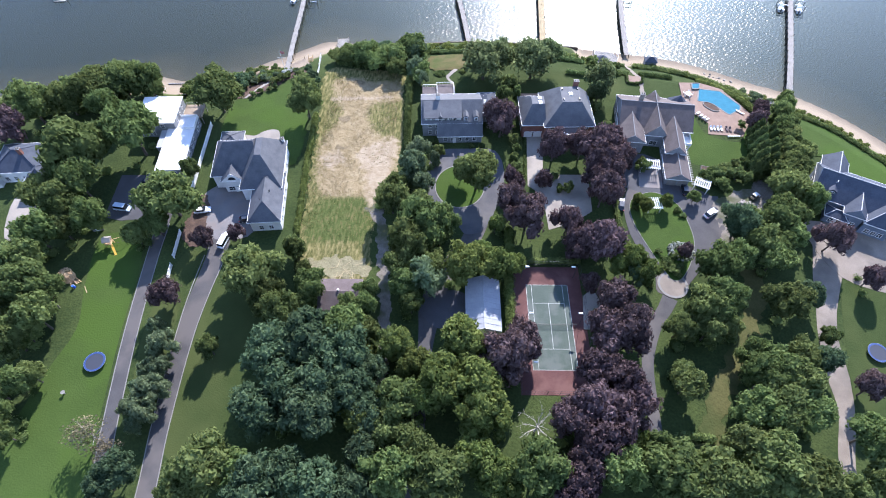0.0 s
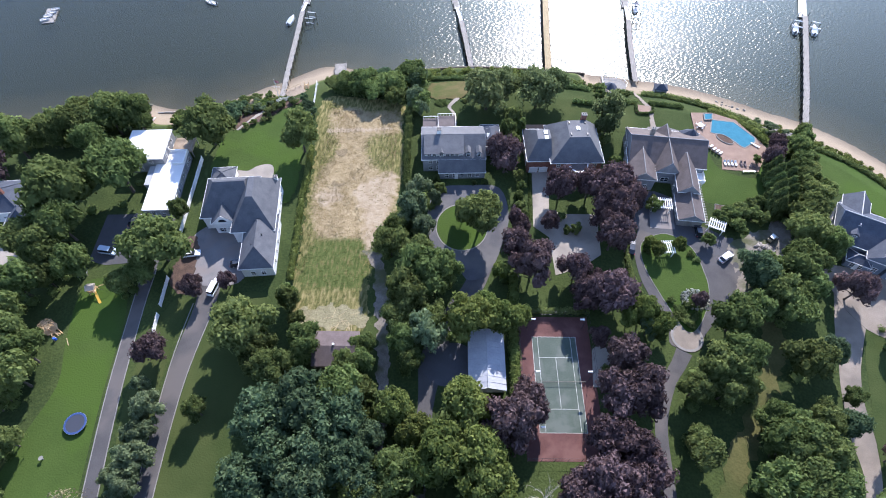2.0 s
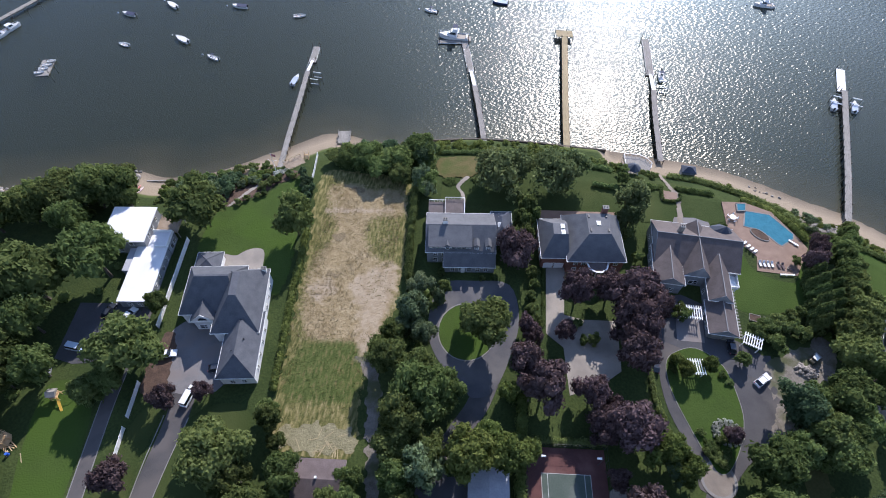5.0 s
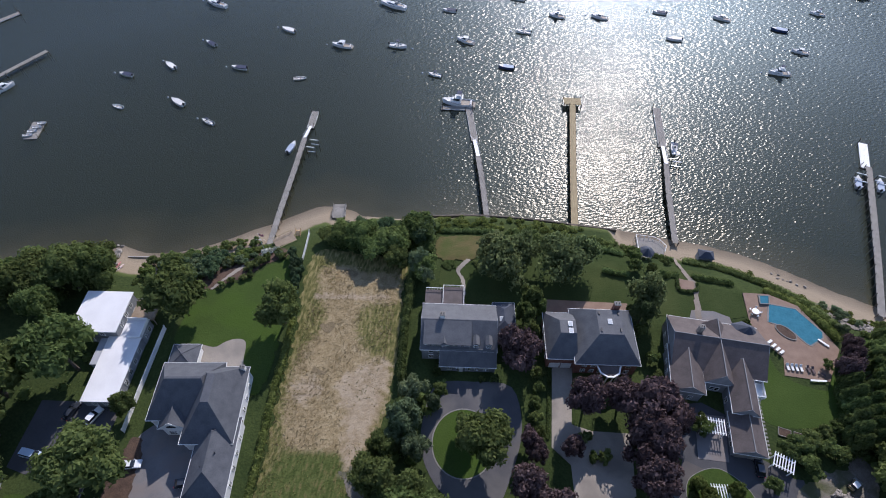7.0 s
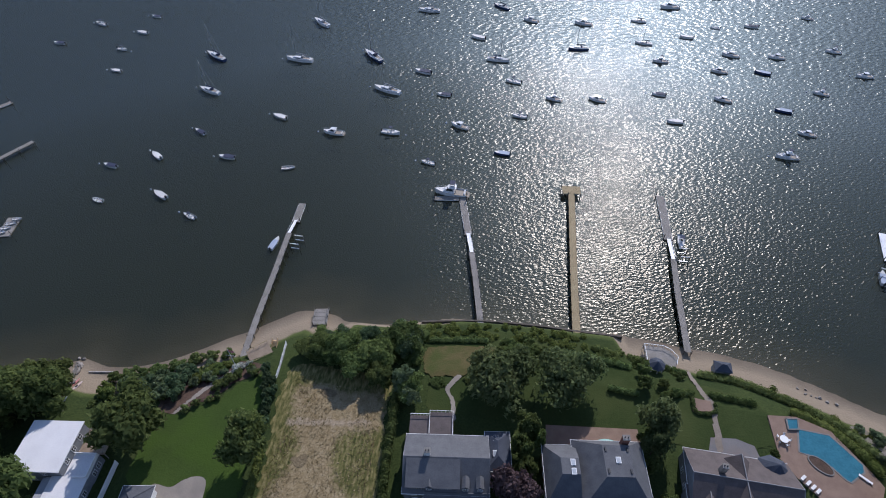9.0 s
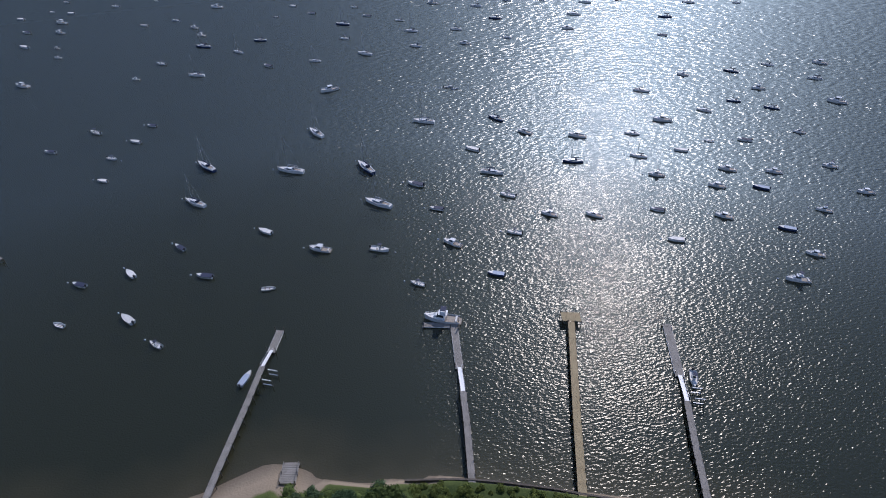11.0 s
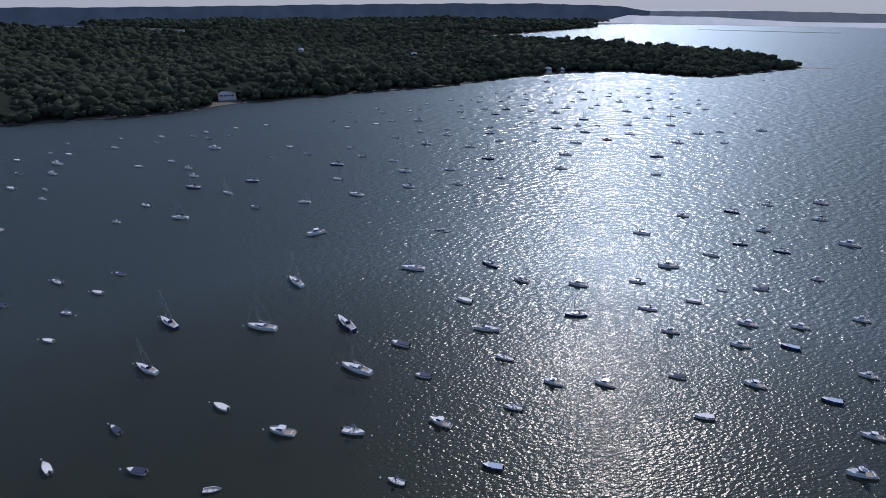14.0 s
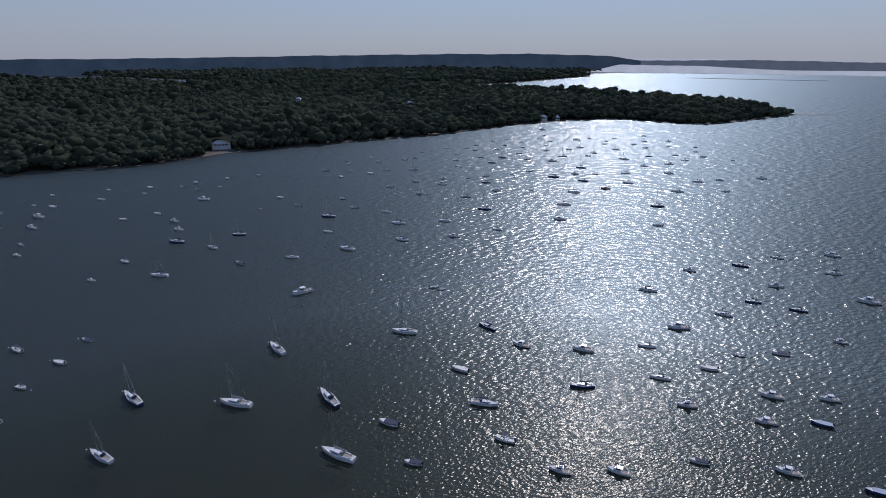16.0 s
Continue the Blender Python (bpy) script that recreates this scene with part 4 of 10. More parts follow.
def crown_mesh(name, seed, material, lobes=34, cards=1500, shape="round", leaf=0.15, low=0.22):
    """A crown of unit radius, reaching from low to 1 in height, of many small leaf sprays over uneven lobes."""
    rng = np.random.default_rng(seed)
    core = {"willow": 0.3, "sparse": 0.1}.get(shape, 0.88)
    verts, faces = [], []
    centres = []
    for k in range(lobes):
        if shape == "cone":
            u = rng.uniform(0, 1) ** 0.8
            z = low * 0.6 + (1 - low * 0.6) * u
            r = (1 - u ** 2.2) * 0.72 * rng.uniform(0.7, 1.0)
            a = rng.uniform(0, math.tau)
            s = 0.16 + 0.14 * (1 - u)
            centres.append((r * math.cos(a), r * math.sin(a), z * 0.94, s * 1.2, s * 0.5))
        else:
            v = rng.normal(size=3)
            v /= np.linalg.norm(v)
            if v[2] < -0.45:
                v[2] *= -1
            fill = rng.uniform(0.45, 0.80) if k > lobes // 5 else rng.uniform(0.0, 0.4)
            wob = 1 + 0.20 * math.sin(3 * math.atan2(v[1], v[0]) + seed) + 0.12 * math.sin(5 * math.atan2(v[1], v[0]) + 2 * seed)
            mid = (1 + low) / 2
            flat = (1 - low) / 2
            droop = 0.0 if shape != "willow" else -0.10 * (v[0] ** 2 + v[1] ** 2)
            s = rng.uniform(0.20, 0.36)
            centres.append((v[0] * fill * wob, v[1] * fill * wob, mid + v[2] * fill * flat * 1.12 + droop, s, s * rng.uniform(0.55, 0.8) * flat * 2.2))
    g = (1 + 5 ** 0.5) / 2
    base = np.array([(-1, g, 0), (1, g, 0), (-1, -g, 0), (1, -g, 0), (0, -1, g), (0, 1, g), (0, -1, -g), (0, 1, -g), (g, 0, -1), (g, 0, 1), (-g, 0, -1), (-g, 0, 1)]) / math.hypot(1, g)
    tri = [(0, 11, 5), (0, 5, 1), (0, 1, 7), (0, 7, 10), (0, 10, 11), (1, 5, 9), (5, 11, 4), (11, 10, 2), (10, 7, 6), (7, 1, 8), (3, 9, 4), (3, 4, 2), (3, 2, 6), (3, 6, 8), (3, 8, 9), (4, 9, 5), (2, 4, 11), (6, 2, 10), (8, 6, 7), (9, 8, 1)]
    for cx, cy, cz, s, sz in centres:
        jit = 1 + rng.uniform(-0.22, 0.12, len(base))
        o = len(verts)
        verts += [(cx + b[0] * s * core * j, cy + b[1] * s * core * j, cz + b[2] * sz * core * j) for b, j in zip(base, jit)]
        faces += [tuple(i + o for i in t) for t in tri]
    per = max(1, cards // lobes)
    for cx, cy, cz, s, sz in centres:
        for _ in range(per):
            v = rng.normal(size=3)
            v /= np.linalg.norm(v)
            if v[2] < -0.5:
                v[2] = -v[2]
            rad = rng.uniform(0.78, 1.18)
            c = np.array((cx + v[0] * s * rad, cy + v[1] * s * rad, cz + v[2] * sz * rad))
            nrm = v + rng.normal(scale=0.5, size=3)
            nrm /= np.linalg.norm(nrm)
            a = np.cross(nrm, rng.normal(size=3))
            a /= np.linalg.norm(a)
            b = np.cross(nrm, a)
            q = leaf * rng.uniform(0.55, 1.15)
            a, b = a * q, b * q * rng.uniform(0.45, 0.8)
            zs = np.array((1, 1, 0.75))
            o = len(verts)
            lift = nrm * q * 0.22
            verts += [tuple(c - a * zs + b * zs), tuple(c + a * zs + b * 0.6 * zs - lift), tuple(c - b * 1.1 * zs)]
            faces.append((o, o + 1, o + 2))
    return rows_to_mesh(name, verts, faces, material)


def trunk_mesh(name, seed, material, low=0.3):
    """A tapered trunk with limbs, one unit high; the crown's radius is one unit too."""
    rng = random.Random(seed)
    bm = bmesh.new()
    p = Vector((0, 0, -0.02))
    r = 0.062
    for k in range(4):
        q = p + Vector((rng.uniform(-0.03, 0.03), rng.uniform(-0.03, 0.03), 0.17))
        bm_tube(p, q, r, r * 0.78, 7, bm)
        if k >= 1:
            for j in range(2):
                a = rng.uniform(0, math.tau)
                e = q + Vector((0.55 * math.cos(a), 0.55 * math.sin(a), rng.uniform(0.12, 0.25)))
                bm_tube(q, e, r * 0.5, r * 0.15, 5, bm)
        p, r = q, r * 0.78
    return mesh_of(name, bm, material)


TREES_BUILT = {}


def species(key, material, shape="round", kinds=4, lobes=34, cards=1500, leaf=0.15, low=0.22, bark=BARK):
    TREES_BUILT[key] = [(crown_mesh("crown", 11 * k + len(key) * 7 + 3, material, lobes, cards, shape, leaf, low), trunk_mesh("trunk", k + 5, bark)) for k in range(kinds)]


def plant(rows, key, name, label, category="tree", group=""):
    """One tree for each row: place, height and radius."""
    rng = random.Random(len(rows) * 31 + len(key))
    for x, y, h, r in rows:
        crown, trunk = TREES_BUILT[key][rng.randrange(len(TREES_BUILT[key]))]
        z = float(level(np.array([x]), np.array([y]))[0])
        ob = thing(name, label, category, pose(x, y, z, 0, 0, rng.uniform(0, 360)) @ Matrix.Diagonal((r, r, h, 1)), group)
        for nm, me in (("trunk", trunk), ("crown", crown)):
            child = new(nm, me)
            child.parent = ob


species("green", LEAF_GREEN, kinds=5, lobes=46, cards=4000, leaf=0.081)
species("yellow", LEAF_YELLOW, kinds=3, lobes=44, cards=4000, leaf=0.078)
species("teal", LEAF_TEAL, kinds=3, lobes=52, cards=4000, leaf=0.081)
species("silver", LEAF_SILVER, kinds=3, lobes=36, cards=3400, leaf=0.095, low=0.1)
species("purple", LEAF_PURPLE, kinds=4, lobes=50, cards=4000, leaf=0.081, low=0.15)
species("conifer", LEAF_DARK, "cone", kinds=3, lobes=90, cards=4000, leaf=0.096, low=0.08)
species("willow", LEAF_WILLOW, "willow", kinds=3, lobes=70, cards=4800, leaf=0.077, low=0.3)
species("shrub", LEAF_GREEN, kinds=4, lobes=22, cards=1700, leaf=0.13, low=0.0)
species("purple_shrub", LEAF_PURPLE, kinds=1, lobes=22, cards=1700, leaf=0.13, low=0.0)
species("teal_shrub", LEAF_TEAL, kinds=3, lobes=22, cards=1500, leaf=0.13, low=0.0)
species("yellow_shrub", LEAF_YELLOW, kinds=3, lobes=22, cards=1500, leaf=0.13, low=0.0)
species("silver_shrub", LEAF_SILVER, kinds=3, lobes=22, cards=1500, leaf=0.13, low=0.0)
species("flower", LEAF_FLOWER, kinds=2, lobes=20, cards=1500, leaf=0.11, low=0.0)
species("brown", LEAF_BROWN, "sparse", kinds=2, lobes=26, cards=900, leaf=0.055, low=0.2, bark=PALE_BARK)

WEST_GREEN = [(-155.3, 51, 14, 7.4), (-149.2, 51.2, 12.3, 5.5), (-138.7, 60.5, 14, 8), (-131, 63.5, 14, 8), (-123.6, 65.2, 14, 6.9), (-117.5, 39.5, 17, 8.4), (-130.7, 30.9, 18, 10.3), (-136, 23.7, 14, 6.7), (-99.2, 16.8, 14, 8.9), (-135.1, 16, 12.6, 5.7), (-127.4, 13.6, 14, 6.2), (-126.4, 6.6, 10.5, 4.6), (-130.6, 3.1, 13.5, 6.0), (-130.6, -5.4, 13, 6.0), (-106.6, 6.6, 8, 3.6), (-124.2, -12, 14, 6.5), (-117.3, -14.9, 10.4, 4.5), (-119.9, -20.3, 12.4, 5.6), (-101.6, 9.6, 9.5, 4.1), (-132.2, 52.3, 12.3, 5.5), (-140.5, 39.7, 13.9, 6.4)]
WEST_MORE = [(-98.8, 60.2, 14, 9), (-69.8, 59, 13.9, 6.3), (-99.5, 30.9, 7.6, 3), (-70.9, -5, 14, 7.7), (-61.4, -14.6, 12, 5.3), (-55.3, -6.8, 10.6, 4.6), (-62.1, 4.3, 8.1, 3.3), (-57, -12.3, 9.3, 4), (-44.8, -19, 12.8, 5.8), (-41.2, -10.9, 7.7, 3.1), (-40.6, -6.3, 6.7, 2.6), (-77.2, -24.5, 7.4, 3), (-121.8, -24.4, 9.1, 3.8), (-116, -33.9, 8.2, 3.4), (-65.8, -8.7, 10, 4.3), (-45.2, -11.3, 8.3, 3.4), (-40.2, -17.9, 8.6, 3.6)]
PURPLE_WEST = [(-88.2, 6.6, 7.4, 3.0), (-91.4, -11.3, 9.4, 4.0), (-79.9, 9.5, 6.5, 2.5), (-157.3, 41.1, 13.3, 6.1)]
SILVER_WEST = [(-87.8, -23.8, 9, 3.8), (-86.8, -30.2, 7.8, 3.2), (-86.2, -35.7, 9.1, 3.9), (-87.1, -40.2, 8.5, 3.5), (-91.9, -19.2, 6, 2.2)]
TEAL = [(-61, -25.9, 13.5, 6.2), (-53.1, -21.7, 14, 6.8), (-43.7, -24.9, 14, 6.4), (-56.3, -33.2, 13.1, 5.9), (-47.3, -32.2, 14, 6.5), (-60.7, -39.6, 12.8, 5.8), (-49.4, -39.5, 14, 6.5), (-41.2, -33.9, 12.5, 5.6), (-36.4, -39, 11.3, 5), (-37.4, -28, 9.3, 3.9)]
MIDDLE_GREEN = [(-38, 21.7, 11.6, 5.2), (-37.4, 28.5, 8.7, 3.6), (-28.2, 12.7, 14, 7.5), (-23.4, 15.8, 10.8, 4.7), (-31.9, 6.1, 13.4, 6.1), (-30.3, 18.9, 10.9, 4.8), (-33.6, 0.7, 10.3, 4.5), (-31.6, -5.1, 10.1, 4.4), (-29.8, -10.3, 8.3, 3.4), (-25.3, 1.5, 9.2, 3.9), (-30.2, -36.1, 12.9, 5.8), (-33.3, -20.9, 9.5, 4.1), (-32.1, -40.4, 11.2, 5), (-23.8, 11.2, 9.4, 4)]
MIDDLE_SILVER = [(-33.2, 34.7, 10.8, 4.7), (-32.7, 42.7, 9.1, 3.8), (-27.3, -2.2, 11.3, 5), (-23.2, -2.4, 7.4, 2.9), (-30.4, 28.9, 8.7, 3.6), (-27.3, 40.5, 5.7, 2.1), (-35.2, 30.1, 7.5, 3)]
MIDDLE_YELLOW = [(-31.2, -22.2, 10.5, 4.6), (-26.4, -26.8, 10.3, 4.5), (-16.8, -19.3, 13.2, 6), (-20, -31.1, 14, 7.2), (-12.8, -30.7, 14, 6.5), (-10.4, -37.1, 13.7, 6.3), (-25.1, -34.5, 11.5, 5.1), (-16.3, 0.8, 13.7, 6.3), (-8.6, 1.9, 11.4, 5.1), (-2.8, 3.5, 7.5, 3), (-12.1, 5.5, 9.2, 3.9), (-8.5, 16.4, 7.2, 2.8)]
ISLAND_TREES = [(-14.3, 31.9, 14, 6.7), (-18.9, 35.4, 8.2, 3.4), (-25.9, 43.9, 5.4, 1.9)]
PURPLE_MIDDLE = [(-7.2, 54.4, 12.8, 5.8), (-4.2, 34.3, 6.9, 2.7), (-4.6, 24, 11, 4.9), (0, 18, 12.7, 5.7), (-2.2, 31.6, 6.8, 2.6), (11.3, 17.5, 9.9, 4.3), (19.2, 9.1, 14, 6.7), (13.5, 9.9, 10.5, 4.6), (9, 45.1, 11.8, 5.2), (17.3, 46, 11.1, 4.9), (23.8, 43.9, 14, 7.3), (22.2, 35.8, 14, 6.8), (21.9, 27.7, 13, 5.9), (5.8, 34, 6.9, 2.7), (30.3, 43, 8.3, 3.4), (17, 14, 8.9, 3.7)]
PURPLE_SOUTH = [(-6.2, -23.7, 13.5, 6.1), (-2.2, -17.9, 10.6, 4.6), (-10.9, -26.3, 9.3, 3.9), (21.1, -6.7, 12.1, 5.4), (23, -14.9, 13.3, 6.1), (18.6, -16.3, 12.2, 5.5), (14.5, -25.8, 12.3, 5.5), (19.8, -27.2, 11.7, 5.2), (21.3, -32.9, 12.4, 5.6), (13.3, -34.6, 13.8, 6.3), (8.3, -36.8, 11.3, 5), (15.9, -0.6, 6.8, 2.6), (-0.1, -21.1, 7.9, 3.2)]
NORTH_GREEN = [(-39.4, 92.5, 14, 7.4), (-45.3, 86.4, 14, 6.5), (-54.8, 87.2, 14, 6.9), (-60.8, 88.4, 11.8, 5.3), (-50.6, 83, 12.4, 5.6), (-35, 78.4, 11.9, 5.3), (-65.8, 87.5, 8.7, 3.6), (-43, 80.5, 10.8, 4.7)]
WILLOW = [(-13, 82, 13, 8.2), (-8.5, 87, 12, 5.6), (-16.5, 86.5, 11, 5), (3.5, 84, 13, 7.6), (8, 88, 12, 5.4), (26, 76, 13, 5.0), (24.8, 71, 10, 3.4)]
EAST_YELLOW = [(27.3, 6.2, 9.8, 4.2), (30.4, 2.7, 9.1, 3.8), (35.9, 26.6, 11.1, 4.9), (40.7, 29.7, 8.6, 3.6), (32.1, 28.3, 8.6, 3.6), (24.1, 5.1, 7.5, 3)]
EAST_GREEN = [(70.8, 22.4, 14, 8), (62.6, 13.5, 14, 6.5), (70.9, 16.2, 12.4, 5.6), (49.4, 4.8, 14, 7.5), (55, 8.8, 12.1, 5.4), (39.5, -7.4, 14, 6.5), (45.7, -5.6, 14, 7.4), (36.6, -12.9, 10.7, 4.7), (51.6, -3.1, 11.1, 4.9), (65.1, 8.5, 12.7, 5.7), (35.4, -27.4, 11.7, 5.2), (63.9, -5.1, 14, 6.8), (68.1, -8.7, 9.8, 4.2), (81.2, 1.2, 10.1, 4.4), (43.4, -13.2, 11.2, 5), (62.1, 21.3, 10.8, 4.7), (49.7, -11, 8.7, 3.6), (35.8, -23.3, 8.3, 3.4)]
EAST_SOUTH = [(50.5, -25.6, 14, 6.5), (57.3, -22.8, 13.8, 6.3), (62.3, -26, 13.6, 6.2), (47.5, -32.5, 14, 6.6), (55.6, -32, 14, 7.1), (42.9, -34.8, 12.2, 5.5), (62.9, -32.5, 12.3, 5.5), (55.8, -18.8, 11, 4.8), (65.2, -18.2, 11, 4.8), (74.9, -11.9, 7.5, 3), (50.4, -18.7, 8.4, 3.5)]
EAST_CONIFER = [(73.2, 57.5, 9.6, 2.9), (73, 54.4, 9.8, 3.0), (72.6, 51.4, 9.4, 2.9), (72, 48.4, 9.8, 3.0), (71.4, 45.5, 9.6, 2.9), (70.8, 42.6, 9, 2.8), (76.2, 56, 9.6, 2.7), (75.8, 53, 9.9, 2.8), (75.3, 50, 9.4, 2.8), (74.8, 47, 9.6, 2.7), (74.2, 44.2, 9, 2.6)]
EAST_SCREEN = [(86.6, 73.6, 8, 2.6), (85.2, 71, 9, 2.9), (83.8, 68, 9.6, 3.1), (82.5, 65, 10, 3.2), (81.3, 62, 10, 3.1), (80.4, 59, 10, 3.1), (79.8, 56, 9.8, 3.0), (79.4, 53, 9.6, 2.9), (79, 50.3, 9, 2.8), (83.4, 60, 8.6, 2.7), (83, 56.4, 8.6, 2.7), (82.8, 52.8, 8, 2.6)]
EAST_GREEN = EAST_GREEN + [(81.5, 29.5, 12, 5.0), (80.7, 44.5, 13, 6.3), (75.4, 34.6, 13.5, 7), (77, 39.6, 13, 6), (85, 48, 10.5, 4.4), (66.5, 12.5, 12, 5)]
PURPLE_EAST = [(74.2, 61.4, 9, 3.2), (75.7, 64.8, 8.6, 3.0), (77.2, 68.6, 7, 2.5), (82.8, 15.9, 10.6, 4.6), (43.3, 11.7, 5.6, 2)]
BLUE_EAST = [(58.3, 18.9, 12, 5.3), (59.6, 15.6, 9.4, 4), (28.6, 2.3, 7.4, 2.9), (70.7, -1.3, 8.9, 3.7), (69.4, -18.9, 8.9, 3.7)]
EAST_SHRUB = [(58.4, 41.7, 4, 3), (61.9, 42.9, 4, 3.1), (54.7, 39.4, 4, 2.7), (64.6, 41, 4, 3), (59.6, 36.7, 4, 3), (66.8, 40.2, 4, 2.7), (49.8, 31.3, 4, 2.3), (36.8, 42.9, 4, 2.4), (40.5, 6.4, 1.5, 1.9), (37.8, 8.1, 1.4, 1.5), (65, 45.3, 3.7, 2), (39.4, 8.6, 1.3, 1.4), (13.2, 33.1, 3.3, 1.8), (67.9, 46.8, 3.2, 1.7)]
SOUTH_GREEN = [(-68.7, -51.3, 14, 7), (-72.7, -55.6, 11.2, 5), (-62, -51.7, 11.4, 5.1), (-30.2, -51.1, 13.3, 6), (-19.7, -51.6, 14, 6.9), (-0.1, -48.2, 14, 6.6), (17.6, -47, 12.9, 5.8), (27.7, -47.7, 14, 7.1), (36.7, -48.2, 14, 6.5), (48.9, -45.3, 14, 7.6), (56, -48.1, 14, 6.8), (44.9, -40.7, 11.7, 5.2), (25.8, -42.8, 10.1, 4.4), (-26.1, -45, 11.6, 5.2), (6.2, -49.5, 8.9, 3.8), (72.5, -36.6, 11.3, 5), (66, -48.1, 8.4, 3.5), (72.5, -45.5, 9, 3.8), (32.2, -51.4, 11.2, 4.9)]
SOUTH_TEAL = [(-57.3, -54.9, 13.6, 6.2), (-44.7, -54.2, 14, 6.5), (-38, -54.6, 11.2, 5), (-52.7, -51.1, 11.4, 5.1), (-86.9, -53, 10.4, 4.5), (-89.7, -56.3, 8.9, 3.7), (-36.8, -46.6, 10.6, 4.6)]
SOUTH_PURPLE = [(13.3, -41.7, 13.7, 6.3), (9.5, -47.5, 12.4, 5.6), (19, -36.9, 11.9, 5.3), (8.1, -52.3, 11.2, 4.9), (77.9, -25.3, 9.7, 4.1), (89.7, 5.2, 8.3, 3.4)]
SOUTH_YELLOW = [(-9.2, -49.6, 11.9, 5.3), (-12.9, -45.3, 11.6, 5.1), (-37.8, -39.5, 10.4, 4.5), (-5.6, -52.4, 8.9, 3.7), (22.8, -40.3, 8.2, 3.4)]
WEST_EDGE = [(-117.9, -38.4, 12.2, 5.5), (-114.2, -36.5, 10.7, 4.7), (-114.9, -43.2, 11.9, 5.3), (-111.9, -47.4, 9.2, 3.9), (-123.6, -11.7, 14, 7.7), (-130.8, -8.9, 14, 7.8), (-116.9, -14.3, 13.3, 6.1), (-127.3, -21.3, 14, 7.4), (-119.7, -26.3, 12.7, 5.8)]

WEST_GREEN = [q if q[:2] != (-136, 23.7) else (-133, 20, 10, 5) for q in WEST_GREEN if q[:2] not in ((-140.5, 39.7), (-117.3, -14.9), (-149.2, 51.2))]
EAST_YELLOW = [(35, 27, 5, 2.4), (40.8, 28.8, 5, 2.2), (33.2, 29.6, 4, 1.9)] + [q for q in EAST_YELLOW if not (31 < q[0] < 42 and 25 < q[1] < 31)]
NORTH_GREEN = [(x, y + 2, h * 0.55, r * 0.85) for x, y, h, r in NORTH_GREEN]
EAST_GREEN = [(43.5 if (x, y) == (39.5, -7.4) else x, y, h * 0.82, r * 0.84) for x, y, h, r in EAST_GREEN if not within([(60, 9), (64.4, 8), (63, -2), (55.5, -15.4), (48.5, -27.4), (40, -39), (37, -39), (43.4, -24.5), (50.6, -13), (56, -2.2)], np.array(x), np.array(y)) and (x, y) not in ((81.2, 1.2), (68.1, -8.7))]
EAST_SOUTH = [(x + (2.0 if x < 52 else -1.5), y, h * 0.85, r * 0.88) for x, y, h, r in EAST_SOUTH if x > 46]
WEST_EDGE = [(x - 4, y, h * 0.9, r * 0.85) for x, y, h, r in WEST_EDGE]
SILVER_WEST = SILVER_WEST + [(-90, -22.2, 5, 2.4), (-91.3, -25, 4, 2.0), (-91.1, -30.2, 5, 2.4), (-91.4, -34.4, 4.6, 2.2), (-91.1, -39.4, 5.4, 2.6), (-88.9, -43, 5, 2.4), (-90.1, -27.5, 4, 2.0)]
WEST_MORE = WEST_MORE + [(-127, 21.5, 15, 6.4), (-119.5, 10.5, 12, 5.0), (-74.3, -0.8, 9, 4.4), (-59.7, 0.1, 5, 2.4), (-57, -4.5, 5, 2.4), (-66.9, -12.6, 8, 3.6), (-62.7, -12.4, 7, 3.2), (-52.2, -17, 6, 2.6), (-47.5, -15.7, 6, 2.6), (-44.5, -12.7, 5, 2.2), (-43.6, -5.6, 4.4, 2.0), (-63.4, 7, 6, 2.6)]
MIDDLE_YELLOW = MIDDLE_YELLOW + [(-38.8, -23.3, 6, 2.6), (-39.6, -30.6, 7, 3), (-41.2, -36.6, 7, 3), (-38.6, -17.6, 5, 2.2)]

plant(WEST_GREEN, "green", "deciduous_tree", "dense dark green deciduous tree at the edge of a lawn", "tree", "trees of the plots")
plant(WEST_MORE, "green", "deciduous_tree", "rounded mid-green deciduous tree beside the drives", "tree", "trees of the plots")
plant(PURPLE_WEST, "purple", "copper_beech", "small dark purple-leaved tree", "tree", "trees of the plots")
plant(SILVER_WEST, "silver", "silver_leaved_tree", "pale silvery-green bushy tree beside the driveway", "tree", "trees of the plots")
plant(TEAL, "teal", "oak_tree", "large blue-green tree in a dense clump", "tree", "trees of the plots")
plant(MIDDLE_GREEN, "green", "deciduous_tree", "dense green tree along the stony track", "tree", "trees of the plots")
plant(MIDDLE_SILVER, "silver", "silver_leaved_tree", "pale grey-green bushy tree", "tree", "trees of the plots")
plant(MIDDLE_YELLOW, "yellow", "locust_tree", "bright yellowish-green feathery tree", "tree", "trees of the plots")
plant(ISLAND_TREES, "green", "ornamental_tree", "rounded green tree on the turning circle lawn", "tree", "trees of the plots")
plant(PURPLE_MIDDLE, "purple", "copper_beech", "dark purple copper beech beside the pale driveway", "tree", "trees of the plots")
plant(PURPLE_SOUTH, "purple", "copper_beech", "large dark purple copper beech near the tennis court", "tree", "trees of the plots")
plant(NORTH_GREEN, "green", "shore_tree", "dark green tree on the bank above the shore", "tree", "trees of the plots")
plant(WILLOW, "willow", "willow_tree", "tall soft grey-green willow behind the houses", "tree", "trees of the plots")
plant(EAST_YELLOW, "yellow", "ornamental_tree", "light green ornamental tree beside the driveway", "tree", "trees of the plots")
plant(EAST_GREEN, "green", "deciduous_tree", "rounded green tree east of the curving driveway", "tree", "trees of the plots")
